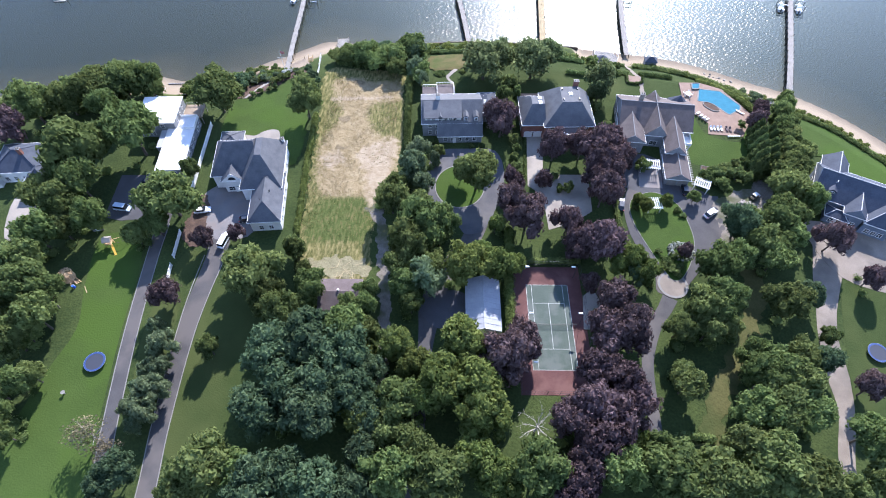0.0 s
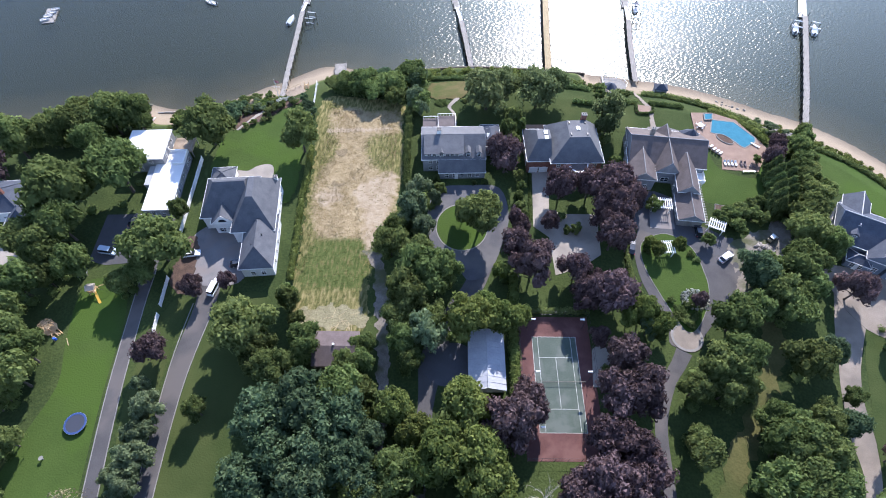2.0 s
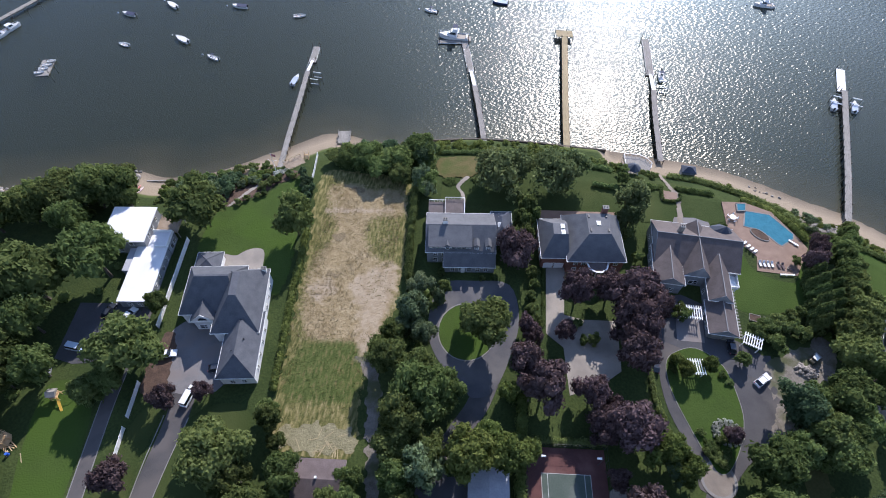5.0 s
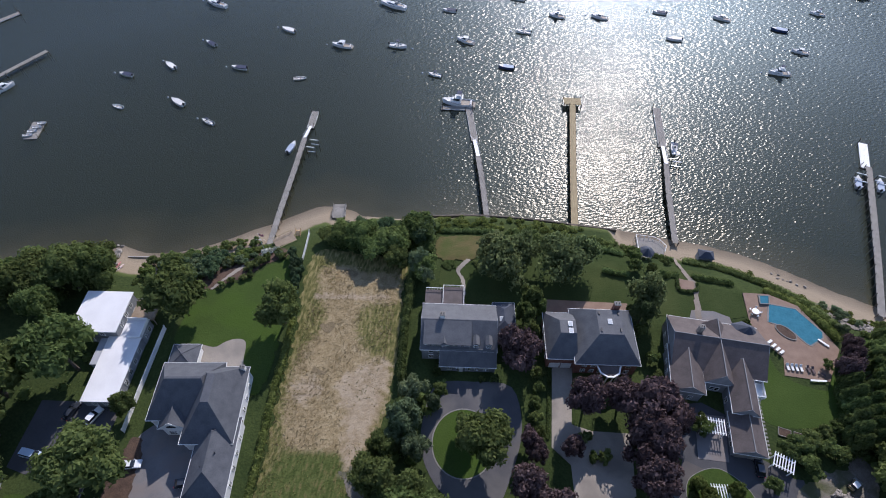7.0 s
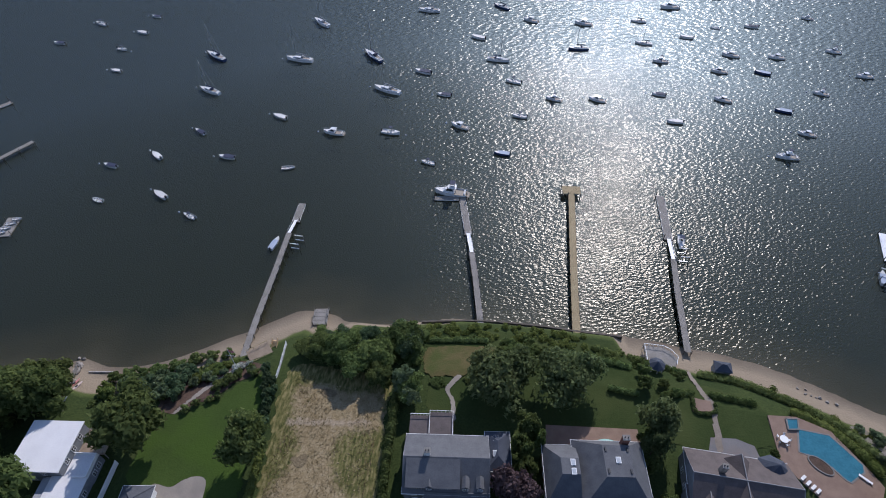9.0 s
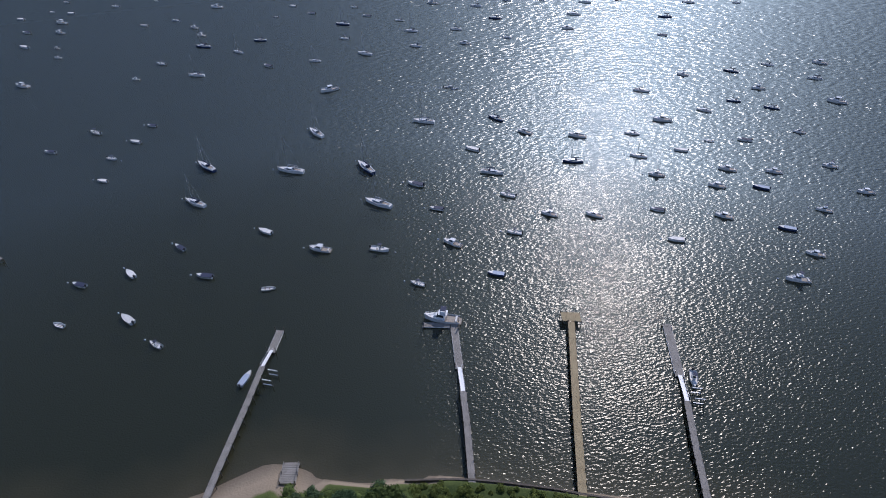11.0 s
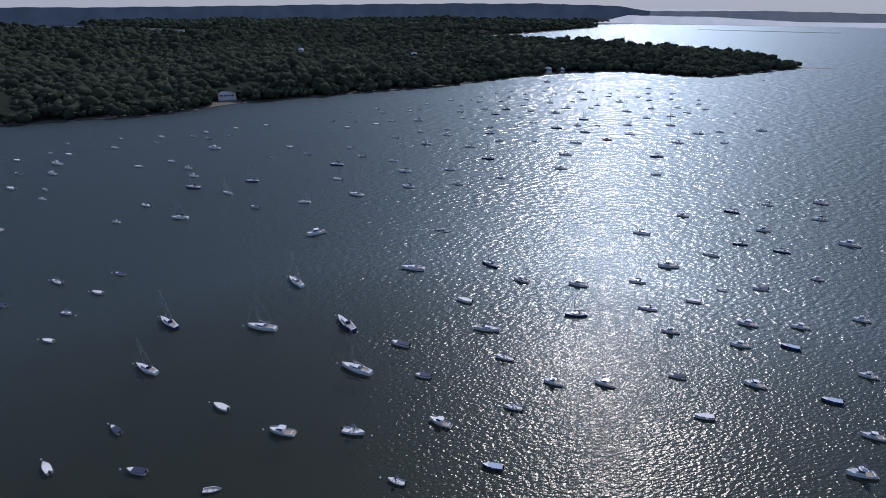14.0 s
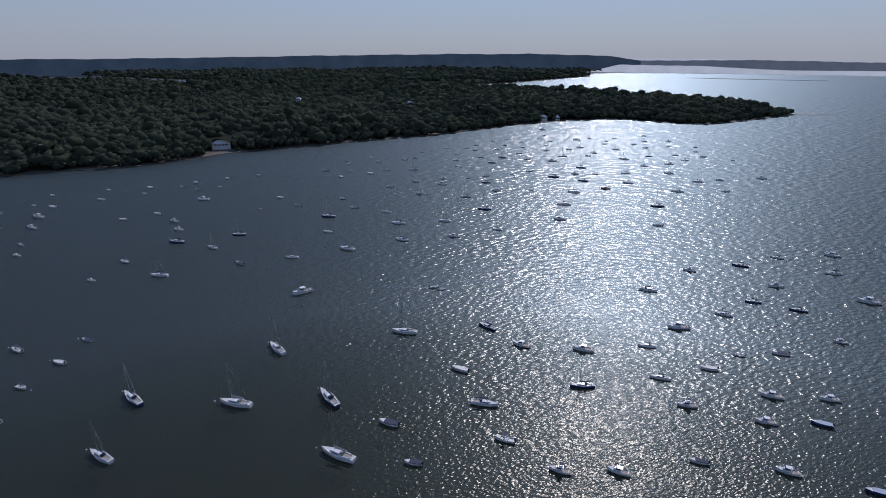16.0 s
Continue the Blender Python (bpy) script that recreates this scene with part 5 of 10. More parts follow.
plant(EAST_SOUTH, "green", "deciduous_tree", "broad dark green tree in a dense grove", "tree", "trees of the plots")
plant(EAST_SCREEN, "green", "screen_tree", "narrow dark green tree in a tall garden screen", "tree", "trees of the plots")
plant(EAST_CONIFER, "conifer", "conifer", "dark green conifer in a tall screen", "tree", "trees of the plots")
plant(PURPLE_EAST, "purple", "copper_beech", "dark purple-leaved tree at the edge of a garden", "tree", "trees of the plots")
plant(BLUE_EAST, "teal", "blue_spruce", "pale blue-green spruce beside the drive", "tree", "trees of the plots")
plant(EAST_SHRUB, "shrub", "shrub", "clipped rounded green shrub near the pool garden", "shrub", "shrubs of the gardens")
plant(SOUTH_GREEN, "green", "deciduous_tree", "broad green tree in the southern grove", "tree", "trees of the plots")
plant(SOUTH_TEAL, "teal", "oak_tree", "large blue-green tree in the southern grove", "tree", "trees of the plots")
plant(SOUTH_PURPLE, "purple", "copper_beech", "dark purple copper beech in the southern grove", "tree", "trees of the plots")
plant(SOUTH_YELLOW, "yellow", "locust_tree", "yellowish-green tree in the southern grove", "tree", "trees of the plots")
plant(WEST_EDGE, "green", "deciduous_tree", "dark green tree along the western boundary", "tree", "trees of the plots")

# ---------------------------------------------------------------- houses


def roof_bm(kind, x0, y0, x1, y1, ze, zr, over=0.45, top=None):
    """A solid roof over a rectangle: hip, gable_x or gable_y (ridge along that axis), deck (a hip cut off flat) or flat."""
    bm = bmesh.new()
    a0, b0, a1, b1 = x0 - over, y0 - over, x1 + over, y1 + over
    t = 0.16
    if kind == "flat":
        return bm_box(a0, b0, ze, a1, b1, zr, 0.03, bm)
    low = [bm.verts.new(p) for p in ((a0, b0, ze - t), (a1, b0, ze - t), (a1, b1, ze - t), (a0, b1, ze - t))]
    up = [bm.verts.new(p) for p in ((a0, b0, ze), (a1, b0, ze), (a1, b1, ze), (a0, b1, ze))]
    bm.faces.new(low[::-1])
    for i in range(4):
        bm.faces.new((low[i], low[(i + 1) % 4], up[(i + 1) % 4], up[i]))
    if kind == "deck":
        c0, d0, c1, d1 = top
        q = [bm.verts.new(p) for p in ((c0, d0, zr), (c1, d0, zr), (c1, d1, zr), (c0, d1, zr))]
        bm.faces.new(q)
        for i in range(4):
            bm.faces.new((up[i], up[(i + 1) % 4], q[(i + 1) % 4], q[i]))
    else:
        cx, cy = (a0 + a1) / 2, (b0 + b1) / 2
        if kind == "hip":
            if a1 - a0 >= b1 - b0:
                k = (b1 - b0) / 2
                r = [(a0 + k, cy), (a1 - k, cy)]
                along = True
            else:
                k = (a1 - a0) / 2
                r = [(cx, b0 + k), (cx, b1 - k)]
                along = False
            if (Vector(r[0]) - Vector(r[1])).length < 0.05:
                r[1] = (r[1][0] + 0.1, r[1][1]) if along else (r[1][0], r[1][1] + 0.1)
        elif kind == "gable_x":
            r, along = [(a0, cy), (a1, cy)], True
        else:
            r, along = [(cx, b0), (cx, b1)], False
        p, q = (bm.verts.new((*r[0], zr)), bm.verts.new((*r[1], zr)))
        if along:
            for f in ((up[0], up[1], q, p), (up[2], up[3], p, q), (up[3], up[0], p), (up[1], up[2], q)):
                bm.faces.new(f)
        else:
            for f in ((up[1], up[2], q, p), (up[3], up[0], p, q), (up[0], up[1], p), (up[2], up[3], q)):
                bm.faces.new(f)
    bmesh.ops.recalc_face_normals(bm, faces=bm.faces)
    return bm


def wall_bm(kind, x0, y0, x1, y1, z0, ze, zr):
    """Walls up to the eaves, with gable ends where the roof has them."""
    bm = bm_box(x0, y0, z0, x1, y1, ze - 0.17)
    return bm


def roof_lines(kind, x0, y0, x1, y1, ze, zr, over, cap, r=0.13):
    """Ridge and hip caps."""
    a0, b0, a1, b1 = x0 - over, y0 - over, x1 + over, y1 + over
    cx, cy = (a0 + a1) / 2, (b0 + b1) / 2
    up = 0.03
    if kind == "gable_y":
        cap(bm_tube((cx, b0, zr + up), (cx, b1, zr + up), r, r, 6))
    elif kind == "gable_x":
        cap(bm_tube((a0, cy, zr + up), (a1, cy, zr + up), r, r, 6))
    elif kind == "hip":
        if a1 - a0 >= b1 - b0:
            k = (b1 - b0) / 2
            ends = [((a0 + k, cy), ((a0, b0), (a0, b1))), ((a1 - k, cy), ((a1, b0), (a1, b1)))]
        else:
            k = (a1 - a0) / 2
            ends = [((cx, b0 + k), ((a0, b0), (a1, b0))), ((cx, b1 - k), ((a0, b1), (a1, b1)))]
        cap(bm_tube((*ends[0][0], zr + up), (*ends[1][0], zr + up), r, r, 6))
        for tip, corners in ends:
            for c in corners:
                cap(bm_tube((*c, ze + up), (*tip, zr + up), r * 0.8, r * 0.8, 6))


def window_mesh(w, h):
    """A frame with a cross of glazing bars, and its glass."""
    t, xs, zs = 0.10, None, None
    xs, zs = (-w / 2 - t, -w / 2, -0.03, 0.03, w / 2, w / 2 + t), (-h / 2 - t, -h / 2, -0.03, 0.03, h / 2, h / 2 + t)
    bars = bmesh.new()
    grid = [[bars.verts.new((x, -0.09, z)) for x in xs] for z in zs]
    flat = [bars.faces.new((grid[k][i], grid[k][i + 1], grid[k + 1][i + 1], grid[k + 1][i])) for k in range(5) for i in range(5) if i % 2 == 0 or k % 2 == 0]
    for v in bmesh.ops.extrude_face_region(bars, geom=flat)["geom"]:
        if isinstance(v, bmesh.types.BMVert):
            v.co.y = 0.04
    bmesh.ops.recalc_face_normals(bars, faces=bars.faces)
    return mesh_of("window", bars, TRIM), mesh_of("pane", bm_box(-w / 2, -0.04, -h / 2, w / 2, 0.03, h / 2), PANE)


WIN = window_mesh(1.05, 1.45)
WIN_WIDE = window_mesh(2.2, 1.5)
SIDE_TURN = {"S": 0, "E": 90, "N": 180, "W": 270}


def put_window(parent, m, meshes=WIN):
    w = new("window", meshes[0])
    w.parent, w.matrix_basis = parent, m
    p = new("pane", meshes[1])
    p.parent = w
    return w


def house(name, label, place, turn, blocks, roof_mat, wall_mat, lines=None, fascia=True, foundation=True):
    """blocks: kind, x0, y0, x1, y1, eaves, ridge, then options: windows (side, count, storeys), roof, wall, top, over."""
    ob = thing(name, label, "house", pose(*place, G, 0, 0, turn))
    for kind, x0, y0, x1, y1, ze, zr, opt in blocks:
        over = opt.get("over", 0.45)
        part("wall", wall_bm(kind, x0, y0, x1, y1, -0.3, ze, zr), opt.get("wall", wall_mat), ob)
        part("roof", roof_bm(kind, x0, y0, x1, y1, ze, zr, over, opt.get("top")), opt.get("roof", roof_mat), ob)
        if kind.startswith("gable"):
            cx, cy = (x0 + x1) / 2, (y0 + y1) / 2
            if kind == "gable_y":
                ends = [[(x0 - over, yy, ze - 0.2), (x1 + over, yy, ze - 0.2), (cx, yy, zr + 0.06)] for yy in (y0 - over - 0.03, y1 + over - 0.09)]
                thick = Vector((0, 0.12, 0))
            else:
                ends = [[(xx, y0 - over, ze - 0.2), (xx, y1 + over, ze - 0.2), (xx, cy, zr + 0.06)] for xx in (x0 - over - 0.03, x1 + over - 0.09)]
                thick = Vector((0.12, 0, 0))
            for tri in ends:
                g = bmesh.new()
                v = [g.verts.new(p) for p in tri]
                w = [g.verts.new(Vector(p) + thick) for p in tri]
                for f in ((v[0], v[2], w[2], w[0]), (v[1], v[2], w[2], w[1]), (v[0], v[1], w[1], w[0]), tuple(w), tuple(v)):
                    g.faces.new(f)
                bmesh.ops.recalc_face_normals(g, faces=g.faces)
                part("gable_end", g, opt.get("wall", wall_mat), ob)
        if fascia and kind != "flat":
            o = over + 0.06
            f = bm_ribbon([(x0 - o, y0 - o), (x1 + o, y0 - o), (x1 + o, y1 + o), (x0 - o, y1 + o), (x0 - o, y0 - o)], 0.09, ze - 0.22, ze + 0.03)
            part("fascia", f, TRIM, ob, "white eaves trim")
        if lines:
            roof_lines(kind, x0, y0, x1, y1, ze, zr, over, lambda tube: part("ridge_cap", tube, lines, ob))
        for side, count, storeys in opt.get("windows", ()):
            for s in range(storeys):
                z = 1.6 + 2.9 * s
                if z + 0.9 > ze - 0.1:
                    continue
                for k in range(count):
                    f = (k + 1) / (count + 1)
                    px, py = {"S": (x0 + f * (x1 - x0), y0), "N": (x0 + f * (x1 - x0), y1), "W": (x0, y0 + f * (y1 - y0)), "E": (x1, y0 + f * (y1 - y0))}[side]
                    put_window(ob, pose(px, py, z, 0, 0, SIDE_TURN[side]), opt.get("glass", WIN))
    return ob


def dormer(ob, x, y, z, w=1.6, depth=2.6, roof_mat=SHINGLE_GREY, wall_mat=CLAPBOARD, turn=0):
    """A gabled dormer that looks along -y from the slope."""
    h = 1.15
    d = part("dormer", bm_box(-w / 2, 0, -0.6, w / 2, depth, h), wall_mat, ob, "small gabled dormer", pose(x, y, z, 0, 0, turn))
    part("dormer_roof", roof_bm("gable_y", -w / 2, 0.2, w / 2, depth, h, h + 0.8, 0.22), roof_mat, d)
    g = new("window", WIN[0])
    g.parent, g.matrix_basis = d, pose(0, -0.02, 0.55) @ Matrix.Diagonal((0.8, 1, 0.8, 1))
    g = new("pane", WIN[1])
    g.parent, g.matrix_basis = d, pose(0, -0.02, 0.55) @ Matrix.Diagonal((0.8, 1, 0.8, 1))


def chimney(ob, x, y, z0, z1, material, w=1.1, d=0.9):
    c = part("chimney", bm_box(x - w / 2, y - d / 2, z0, x + w / 2, y + d / 2, z1, 0.02), material, ob, "square chimney stack")
    part("chimney_cap", bm_box(x - w / 2 - 0.1, y - d / 2 - 0.1, z1, x + w / 2 + 0.1, y + d / 2 + 0.1, z1 + 0.16, 0.02), KERB, c)
    for k in (-0.25, 0.25):
        part("flue", bm_tube((x + k * w, y, z1 + 0.14), (x + k * w, y, z1 + 0.5), 0.14, 0.14, 8), BLACK, c)


def skylight(ob, x, y, z, tilt=0):
    s = part("skylight", bm_box(-0.55, -0.7, -0.25, 0.55, 0.7, 0.14, 0.02), TRIM, ob, "white-framed skylight", pose(x, y, z, tilt, 0, 0))
    part("pane", bm_box(-0.42, -0.56, 0.12, 0.42, 0.56, 0.165), plain("skylight_glass", (0.35, 0.38, 0.4), 0.4), s)


def door_part(ob, x, y, w=1.0, h=2.1, material=TRIM, turn=0, name="door"):
    d = part(name, bm_box(-w / 2, -0.08, 0.02, w / 2, 0.05, h, 0.01), material, ob, "", pose(x, y, 0, 0, 0, turn))
    if name == "door":
        part("door_handle", bm_box(w / 2 - 0.16, -0.14, 1.0, w / 2 - 0.1, -0.08, 1.14), CHROME, d)
    else:
        for k in range(1, 4):
            part("door_panel", bm_box(-w / 2 + 0.08, -0.1, h * k / 4 - 0.2, w / 2 - 0.08, -0.075, h * k / 4 + 0.2), material, d)
    return d


# large grey hip-roofed house with the garage wing
c_house = house("hip_roofed_house", "large white house with grey hip roofs and a garage wing", (-93.9, 41.2), 7.5, [
    ("deck", 0.8, -13.6, 15, -0.1, 5.5, 12.2, {"windows": (("S", 2, 2), ("W", 4, 2), ("N", 3, 2)), "top": (4.9, -6.9, 13.4, -6.4)}),
    ("deck", 9.8, -19.0, 20.9, -1.2, 5.4, 12.0, {"windows": (("E", 5, 2), ("N", 3, 2)), "top": (14.4, -12.4, 16.2, -5.6)}),
    ("gable_y", 3.9, -15.4, 10.0, -6, 5.2, 8.3, {"windows": (("S", 2, 1),), "glass": WIN_WIDE}),
    ("hip", 13.1, -30.4, 21.4, -13.5, 4.5, 8.2, {"windows": (("E", 4, 1), ("S", 2, 1))}),
    ("hip", 0.4, 0.0, 6.6, 6.2, 3.2, 5.0, {"windows": (("W", 2, 1), ("N", 2, 1))}),
], SHINGLE_DARK, CLAPBOARD, SHINGLE_DARK)
chimney(c_house, 20.3, -1.9, 3, 7.6, CLAPBOARD)
for yy in (-21.2, -24.8, -28.4):
    door_part(c_house, 13.06, yy, 2.6, 2.3, TRIM, 270, "garage_door")
door_part(c_house, 7.0, -15.45)
part("arched_window", bm_prism([(x, z) for x, z in ring(0, 0, 1.1, 1.1, 10, 0, math.pi)], -0.03, 0.03), PANE, c_house, "half-round gable window", pose(6.95, -15.98, 5.9, 90))
part("rear_rail", bm_box(6.8, -0.05, 3.2, 20.5, 0.1, 3.9), WHITE, c_house, "white rail along the rear roof")
for x, y, z in ((17.6, -8, 9.4), (18.6, -12, 8.2), (18.6, -22, 7.6), (16.2, -25, 7.5)):
    part("roof_vent", bm_tube((x, y, z - 1.2), (x, y, z + 0.2), 0.14, 0.14, 8), DARK_METAL, c_house)

# flat-roofed white house
b_house = house("flat_roofed_house", "grey shingled house with stepped flat white roofs", (-122.2, 58.7), 5.4, [
    ("flat", 0, -11.7, 11.6, 0, 5.75, 6.0, {"windows": (("E", 3, 2), ("S", 2, 2), ("N", 3, 2)), "over": 0.3, "roof": ROOF_WHITE}),
    ("flat", 9.3, -29, 17.2, -12, 3.3, 3.5, {"windows": (("E", 5, 1), ("S", 2, 1)), "over": 0.25, "roof": ROOF_WHITE}),
    ("flat", 11.9, -12, 17.4, -6.5, 3.25, 3.45, {"windows": (("E", 2, 1),), "over": 0.1, "roof": ROOF_WHITE}),
    ("flat", 7.2, -19.5, 9.3, -12.2, 3.0, 3.2, {"windows": (), "over": 0.1, "roof": METAL_ROOF}),
], ROOF_WHITE, GREY_SIDING)
for line in ([(17.3, -12), (17.3, -6.6), (12, -6.6)], [(17.3, -12), (14, -12)]):
    part("parapet", bm_ribbon(line, 0.18, 3.45, 4.3), WHITE, b_house, "white roof-terrace parapet")
deck = solid("roof_deck", bm_box(12.0, -6.3, 2.6, 18.3, -0.2, 2.85, 0.02), DECK_BROWN, "brown timber deck beside the flat-roofed house", "deck", m=pose(-122.2, 58.7, G, 0, 0, 5.4))
for x, y in ((12.3, -6), (18, -6), (12.3, -0.5), (18, -0.5), (15, -0.5)):
    part("deck_post", bm_box(x - 0.09, y - 0.09, -0.2, x + 0.09, y + 0.09, 3.8), WOOD_GREY, deck)
part("rail", bm_box(12.2, -0.45, 3.7, 18.1, -0.35, 3.8), WOOD_GREY, deck)
part("rail", bm_box(18.0, -6.1, 3.7, 18.1, -0.45, 3.8), WOOD_GREY, deck)

# grey colonial with dormers
d_house = house("colonial_house", "grey-shingled colonial house with a row of dormers", (-31.8, 53.3), 5, [
    ("gable_x", 0, 0, 18.6, 13.0, 5.5, 9.2, {"windows": (("S", 7, 2), ("W", 3, 2), ("E", 3, 2), ("N", 6, 2)), "over": 0.35}),
    ("gable_x", 4.8, -3.2, 18.6, 3.2, 2.9, 5.9, {"windows": (("S", 5, 1),), "over": 0.25}),
    ("hip", 18.6, 6, 23.6, 14.5, 4.6, 6.2, {"windows": (("S", 1, 1), ("E", 2, 1)), "roof": SHINGLE_BLUE}),
    ("flat", 0.2, 13, 4.9, 18.8, 3.7, 3.95, {"windows": (("N", 2, 1), ("W", 1, 1)), "over": 0.15, "roof": SHINGLE_BROWN}),
    ("flat", 4.9, 13, 10.5, 19.6, 4.0, 4.25, {"windows": (("N", 2, 1),), "over": 0.15, "roof": SHINGLE_BROWN}),
], SHINGLE_GREY, GREY_SIDING)
side = [(0.7, 5.4), (0.7, 7.15), (5.9, 8.95), (5.9, 8.2)]
shed_walls = bm_prism(side, 0, 11.4)
sd = part("shed_dormer", shed_walls, CLAPBOARD, d_house, "long shed dormer with a low grey roof", Matrix(((0, 0, 1, 0.7), (1, 0, 0, 0), (0, 1, 0, 0), (0, 0, 0, 1))))
part("dormer_roof", bm_prism([(0.3, 7.06), (0.3, 7.22), (6.1, 9.22), (6.1, 9.06)], -0.3, 11.7), SHINGLE_GREY, sd)
for x in (2.0, 3.4, 7.4, 8.8, 10.2):
    put_window(d_house, pose(x, 0.68, 6.45) @ Matrix.Diagonal((0.9, 1, 0.6, 1)))
for x in (5.6, 13.6, 16.8):
    dormer(d_house, x, 0.5, 6.0, 1.3, 2.4, SHINGLE_GREY, CLAPBOARD)
chimney(d_house, 5.0, 7.2, 6, 10.6, WHITE, 1.3, 1.1)
skylight(d_house, 20.4, 9.2, 5.75, 12)
skylight(d_house, 20.6, 12.8, 5.4, -12)
for line, z in (([(0.2, 18.9), (4.9, 18.9)], 3.95), ([(4.9, 13.2), (4.9, 19.7), (10.5, 19.7), (10.5, 13.2)], 4.25)):
    part("balustrade", bm_ribbon(line, 0.12, z + 0.75, z + 0.9), TRIM, d_house, "white balcony rail")
    for (ax, ay), (bx, by) in zip(line, line[1:]):
        for k in range(7):
            f = k / 6
            part("baluster", bm_box(ax + f * (bx - ax) - 0.05, ay + f * (by - ay) - 0.05, z - 0.05, ax + f * (bx - ax) + 0.05, ay + f * (by - ay) + 0.05, z + 0.8), TRIM, d_house)
door_part(d_house, 10, -3.25)

# brick house with a flat-topped hip roof
e_house = house("brick_house", "red brick house with grey hip roofs and skylights", (-0.3, 54.3), 5, [
    ("deck", 7.0, -0.8, 22.2, 14.2, 5.9, 11.0, {"windows": (("S", 6, 2), ("E", 4, 2), ("N", 5, 2)), "top": (12.2, 4.4, 18.2, 11.4)}),
    ("deck", 0.2, 0.6, 7.0, 13.2, 5.4, 9.7, {"windows": (("S", 3, 2), ("W", 4, 2)), "top": (3.0, 5.2, 7.0, 8.8)}),
], SHINGLE_GREY, BRICK_WALL, SHINGLE_GREY)
part("portico_roof", bm_prism([(11.8, -0.8), (12.6, -3.2), (14.2, -4.2), (15.8, -4.2), (17.4, -3.2), (18.2, -0.8)], 4.9, 5.15), WHITE, e_house, "white half-round portico roof")
part("portico_cover", bm_prism([(12.2, -0.8), (12.9, -2.9), (14.3, -3.8), (15.7, -3.8), (17.1, -2.9), (17.8, -0.8)], 5.15, 5.6, top=[(13.5, -0.8), (13.9, -1.6), (14.6, -2.0), (15.4, -2.0), (16.1, -1.6), (16.5, -0.8)]), SHINGLE_BROWN, e_house)
for x, y in ((12.8, -3.0), (14.3, -3.9), (15.7, -3.9), (17.2, -3.0)):
    part("column", bm_tube((x, y, 0), (x, y, 4.9), 0.2, 0.17, 10), WHITE, e_house, "white portico column")
door_part(e_house, 15, -0.85, 1.2, 2.3)
door_part(e_house, 2.2, 0.55, 2.6, 2.3, TRIM, 0, "garage_door")
door_part(e_house, 5.2, 0.55, 2.6, 2.3, TRIM, 0, "garage_door")
chimney(e_house, 17.6, 12.6, 5, 12.2, BRICK_WALL, 1.5, 1.1)
skylight(e_house, 5.6, 7.8, 9.75)
skylight(e_house, 5.6, 5.8, 9.75)
skylight(e_house, 15.2, 8.0, 11.05)
for x, y in ((12.8, 10.4), (12.8, 5.6), (17.6, 10.4), (17.6, 5.6)):
    part("roof_vent", bm_box(x - 0.2, y - 0.5, 10.9, x + 0.2, y + 0.5, 11.25, 0.02), DARK_METAL, e_house)
part("bay", bm_prism(ring(15.5, 14.4, 3.2, 2.0, 8, 0, math.pi), -0.3, 3.2), WHITE, e_house, "half-round rear bay")
part("bay_roof", bm_prism(ring(15.5, 14.2, 3.5, 2.3, 8, 0, math.pi), 3.2, 3.9, top=ring(15.5, 14.2, 1.6, 0.9, 8, 0, math.pi)), plain("verdigris_copper", (0.16, 0.30, 0.27), 0.6, 0.2), e_house, "green copper bay roof")

# gabled house with a turret and long garage wing
f_house = house("gabled_house", "dark shingled house with steep cross gables and turret", (29.6, 50.4), -3, [
    ("gable_x", 0.6, 6.2, 22.6, 20.6, 5.0, 9.4, {"windows": (("W", 3, 2), ("N", 7, 2), ("E", 3, 2)), "over": 0.35}),
    ("gable_y", 0.2, 0.2, 7.6, 12, 4.9, 7.6, {"windows": (("S", 2, 2), ("W", 3, 1)), "over": 0.35}),
    ("gable_y", 8.2, 3.6, 14.6, 19.0, 5.0, 9.2, {"windows": (("S", 1, 2),), "glass": WIN_WIDE, "over": 0.4}),
    ("gable_y", 13.9, -3.2, 19.6, 9.4, 4.7, 7.6, {"windows": (("E", 4, 2), ("W", 2, 1)), "over": 0.35}),
    ("gable_y", 13.6, -12.0, 20.4, -3.0, 3.0, 5.3, {"windows": (("E", 3, 1), ("W", 3, 1)), "over": 0.4}),
], SHINGLE_BROWN, GREY_SIDING, plain("pale_ridge_cap", (0.24, 0.235, 0.23), 0.9, 0, 0.1), fascia=True)
oct_ = ring(19.6, 18.6, 3.4, 3.4, 8)
part("turret_wall", bm_prism(oct_, -0.3, 5.2), GREY_SIDING, f_house, "round corner turret")
part("turret_roof", bm_prism(ring(19.6, 18.6, 3.9, 3.9, 8), 5.0, 8.6, top=ring(19.6, 18.6, 0.15, 0.15, 8)), SHINGLE_BLUE, f_house, "pointed dark turret roof")
chimney(f_house, 6.6, 15.0, 6, 11.0, STONE, 1.2, 1.0)
door_part(f_house, 15.6, -12.05, 2.6, 2.3, WOOD_GREY, 0, "garage_door")
door_part(f_house, 18.6, -12.05, 2.6, 2.3, WOOD_GREY, 0, "garage_door")
part("balcony", bm_box(19.7, 2.2, 2.7, 22.6, 7.8, 2.95, 0.02), WHITE, f_house, "white roof balcony")
for q in ((19.7, 2.2, 2.95, 22.6, 2.35, 3.9), (19.7, 7.65, 2.95, 22.6, 7.8, 3.9), (22.45, 2.35, 2.95, 22.6, 7.65, 3.9)):
    part("balcony_rail", bm_box(*q), WHITE, f_house)
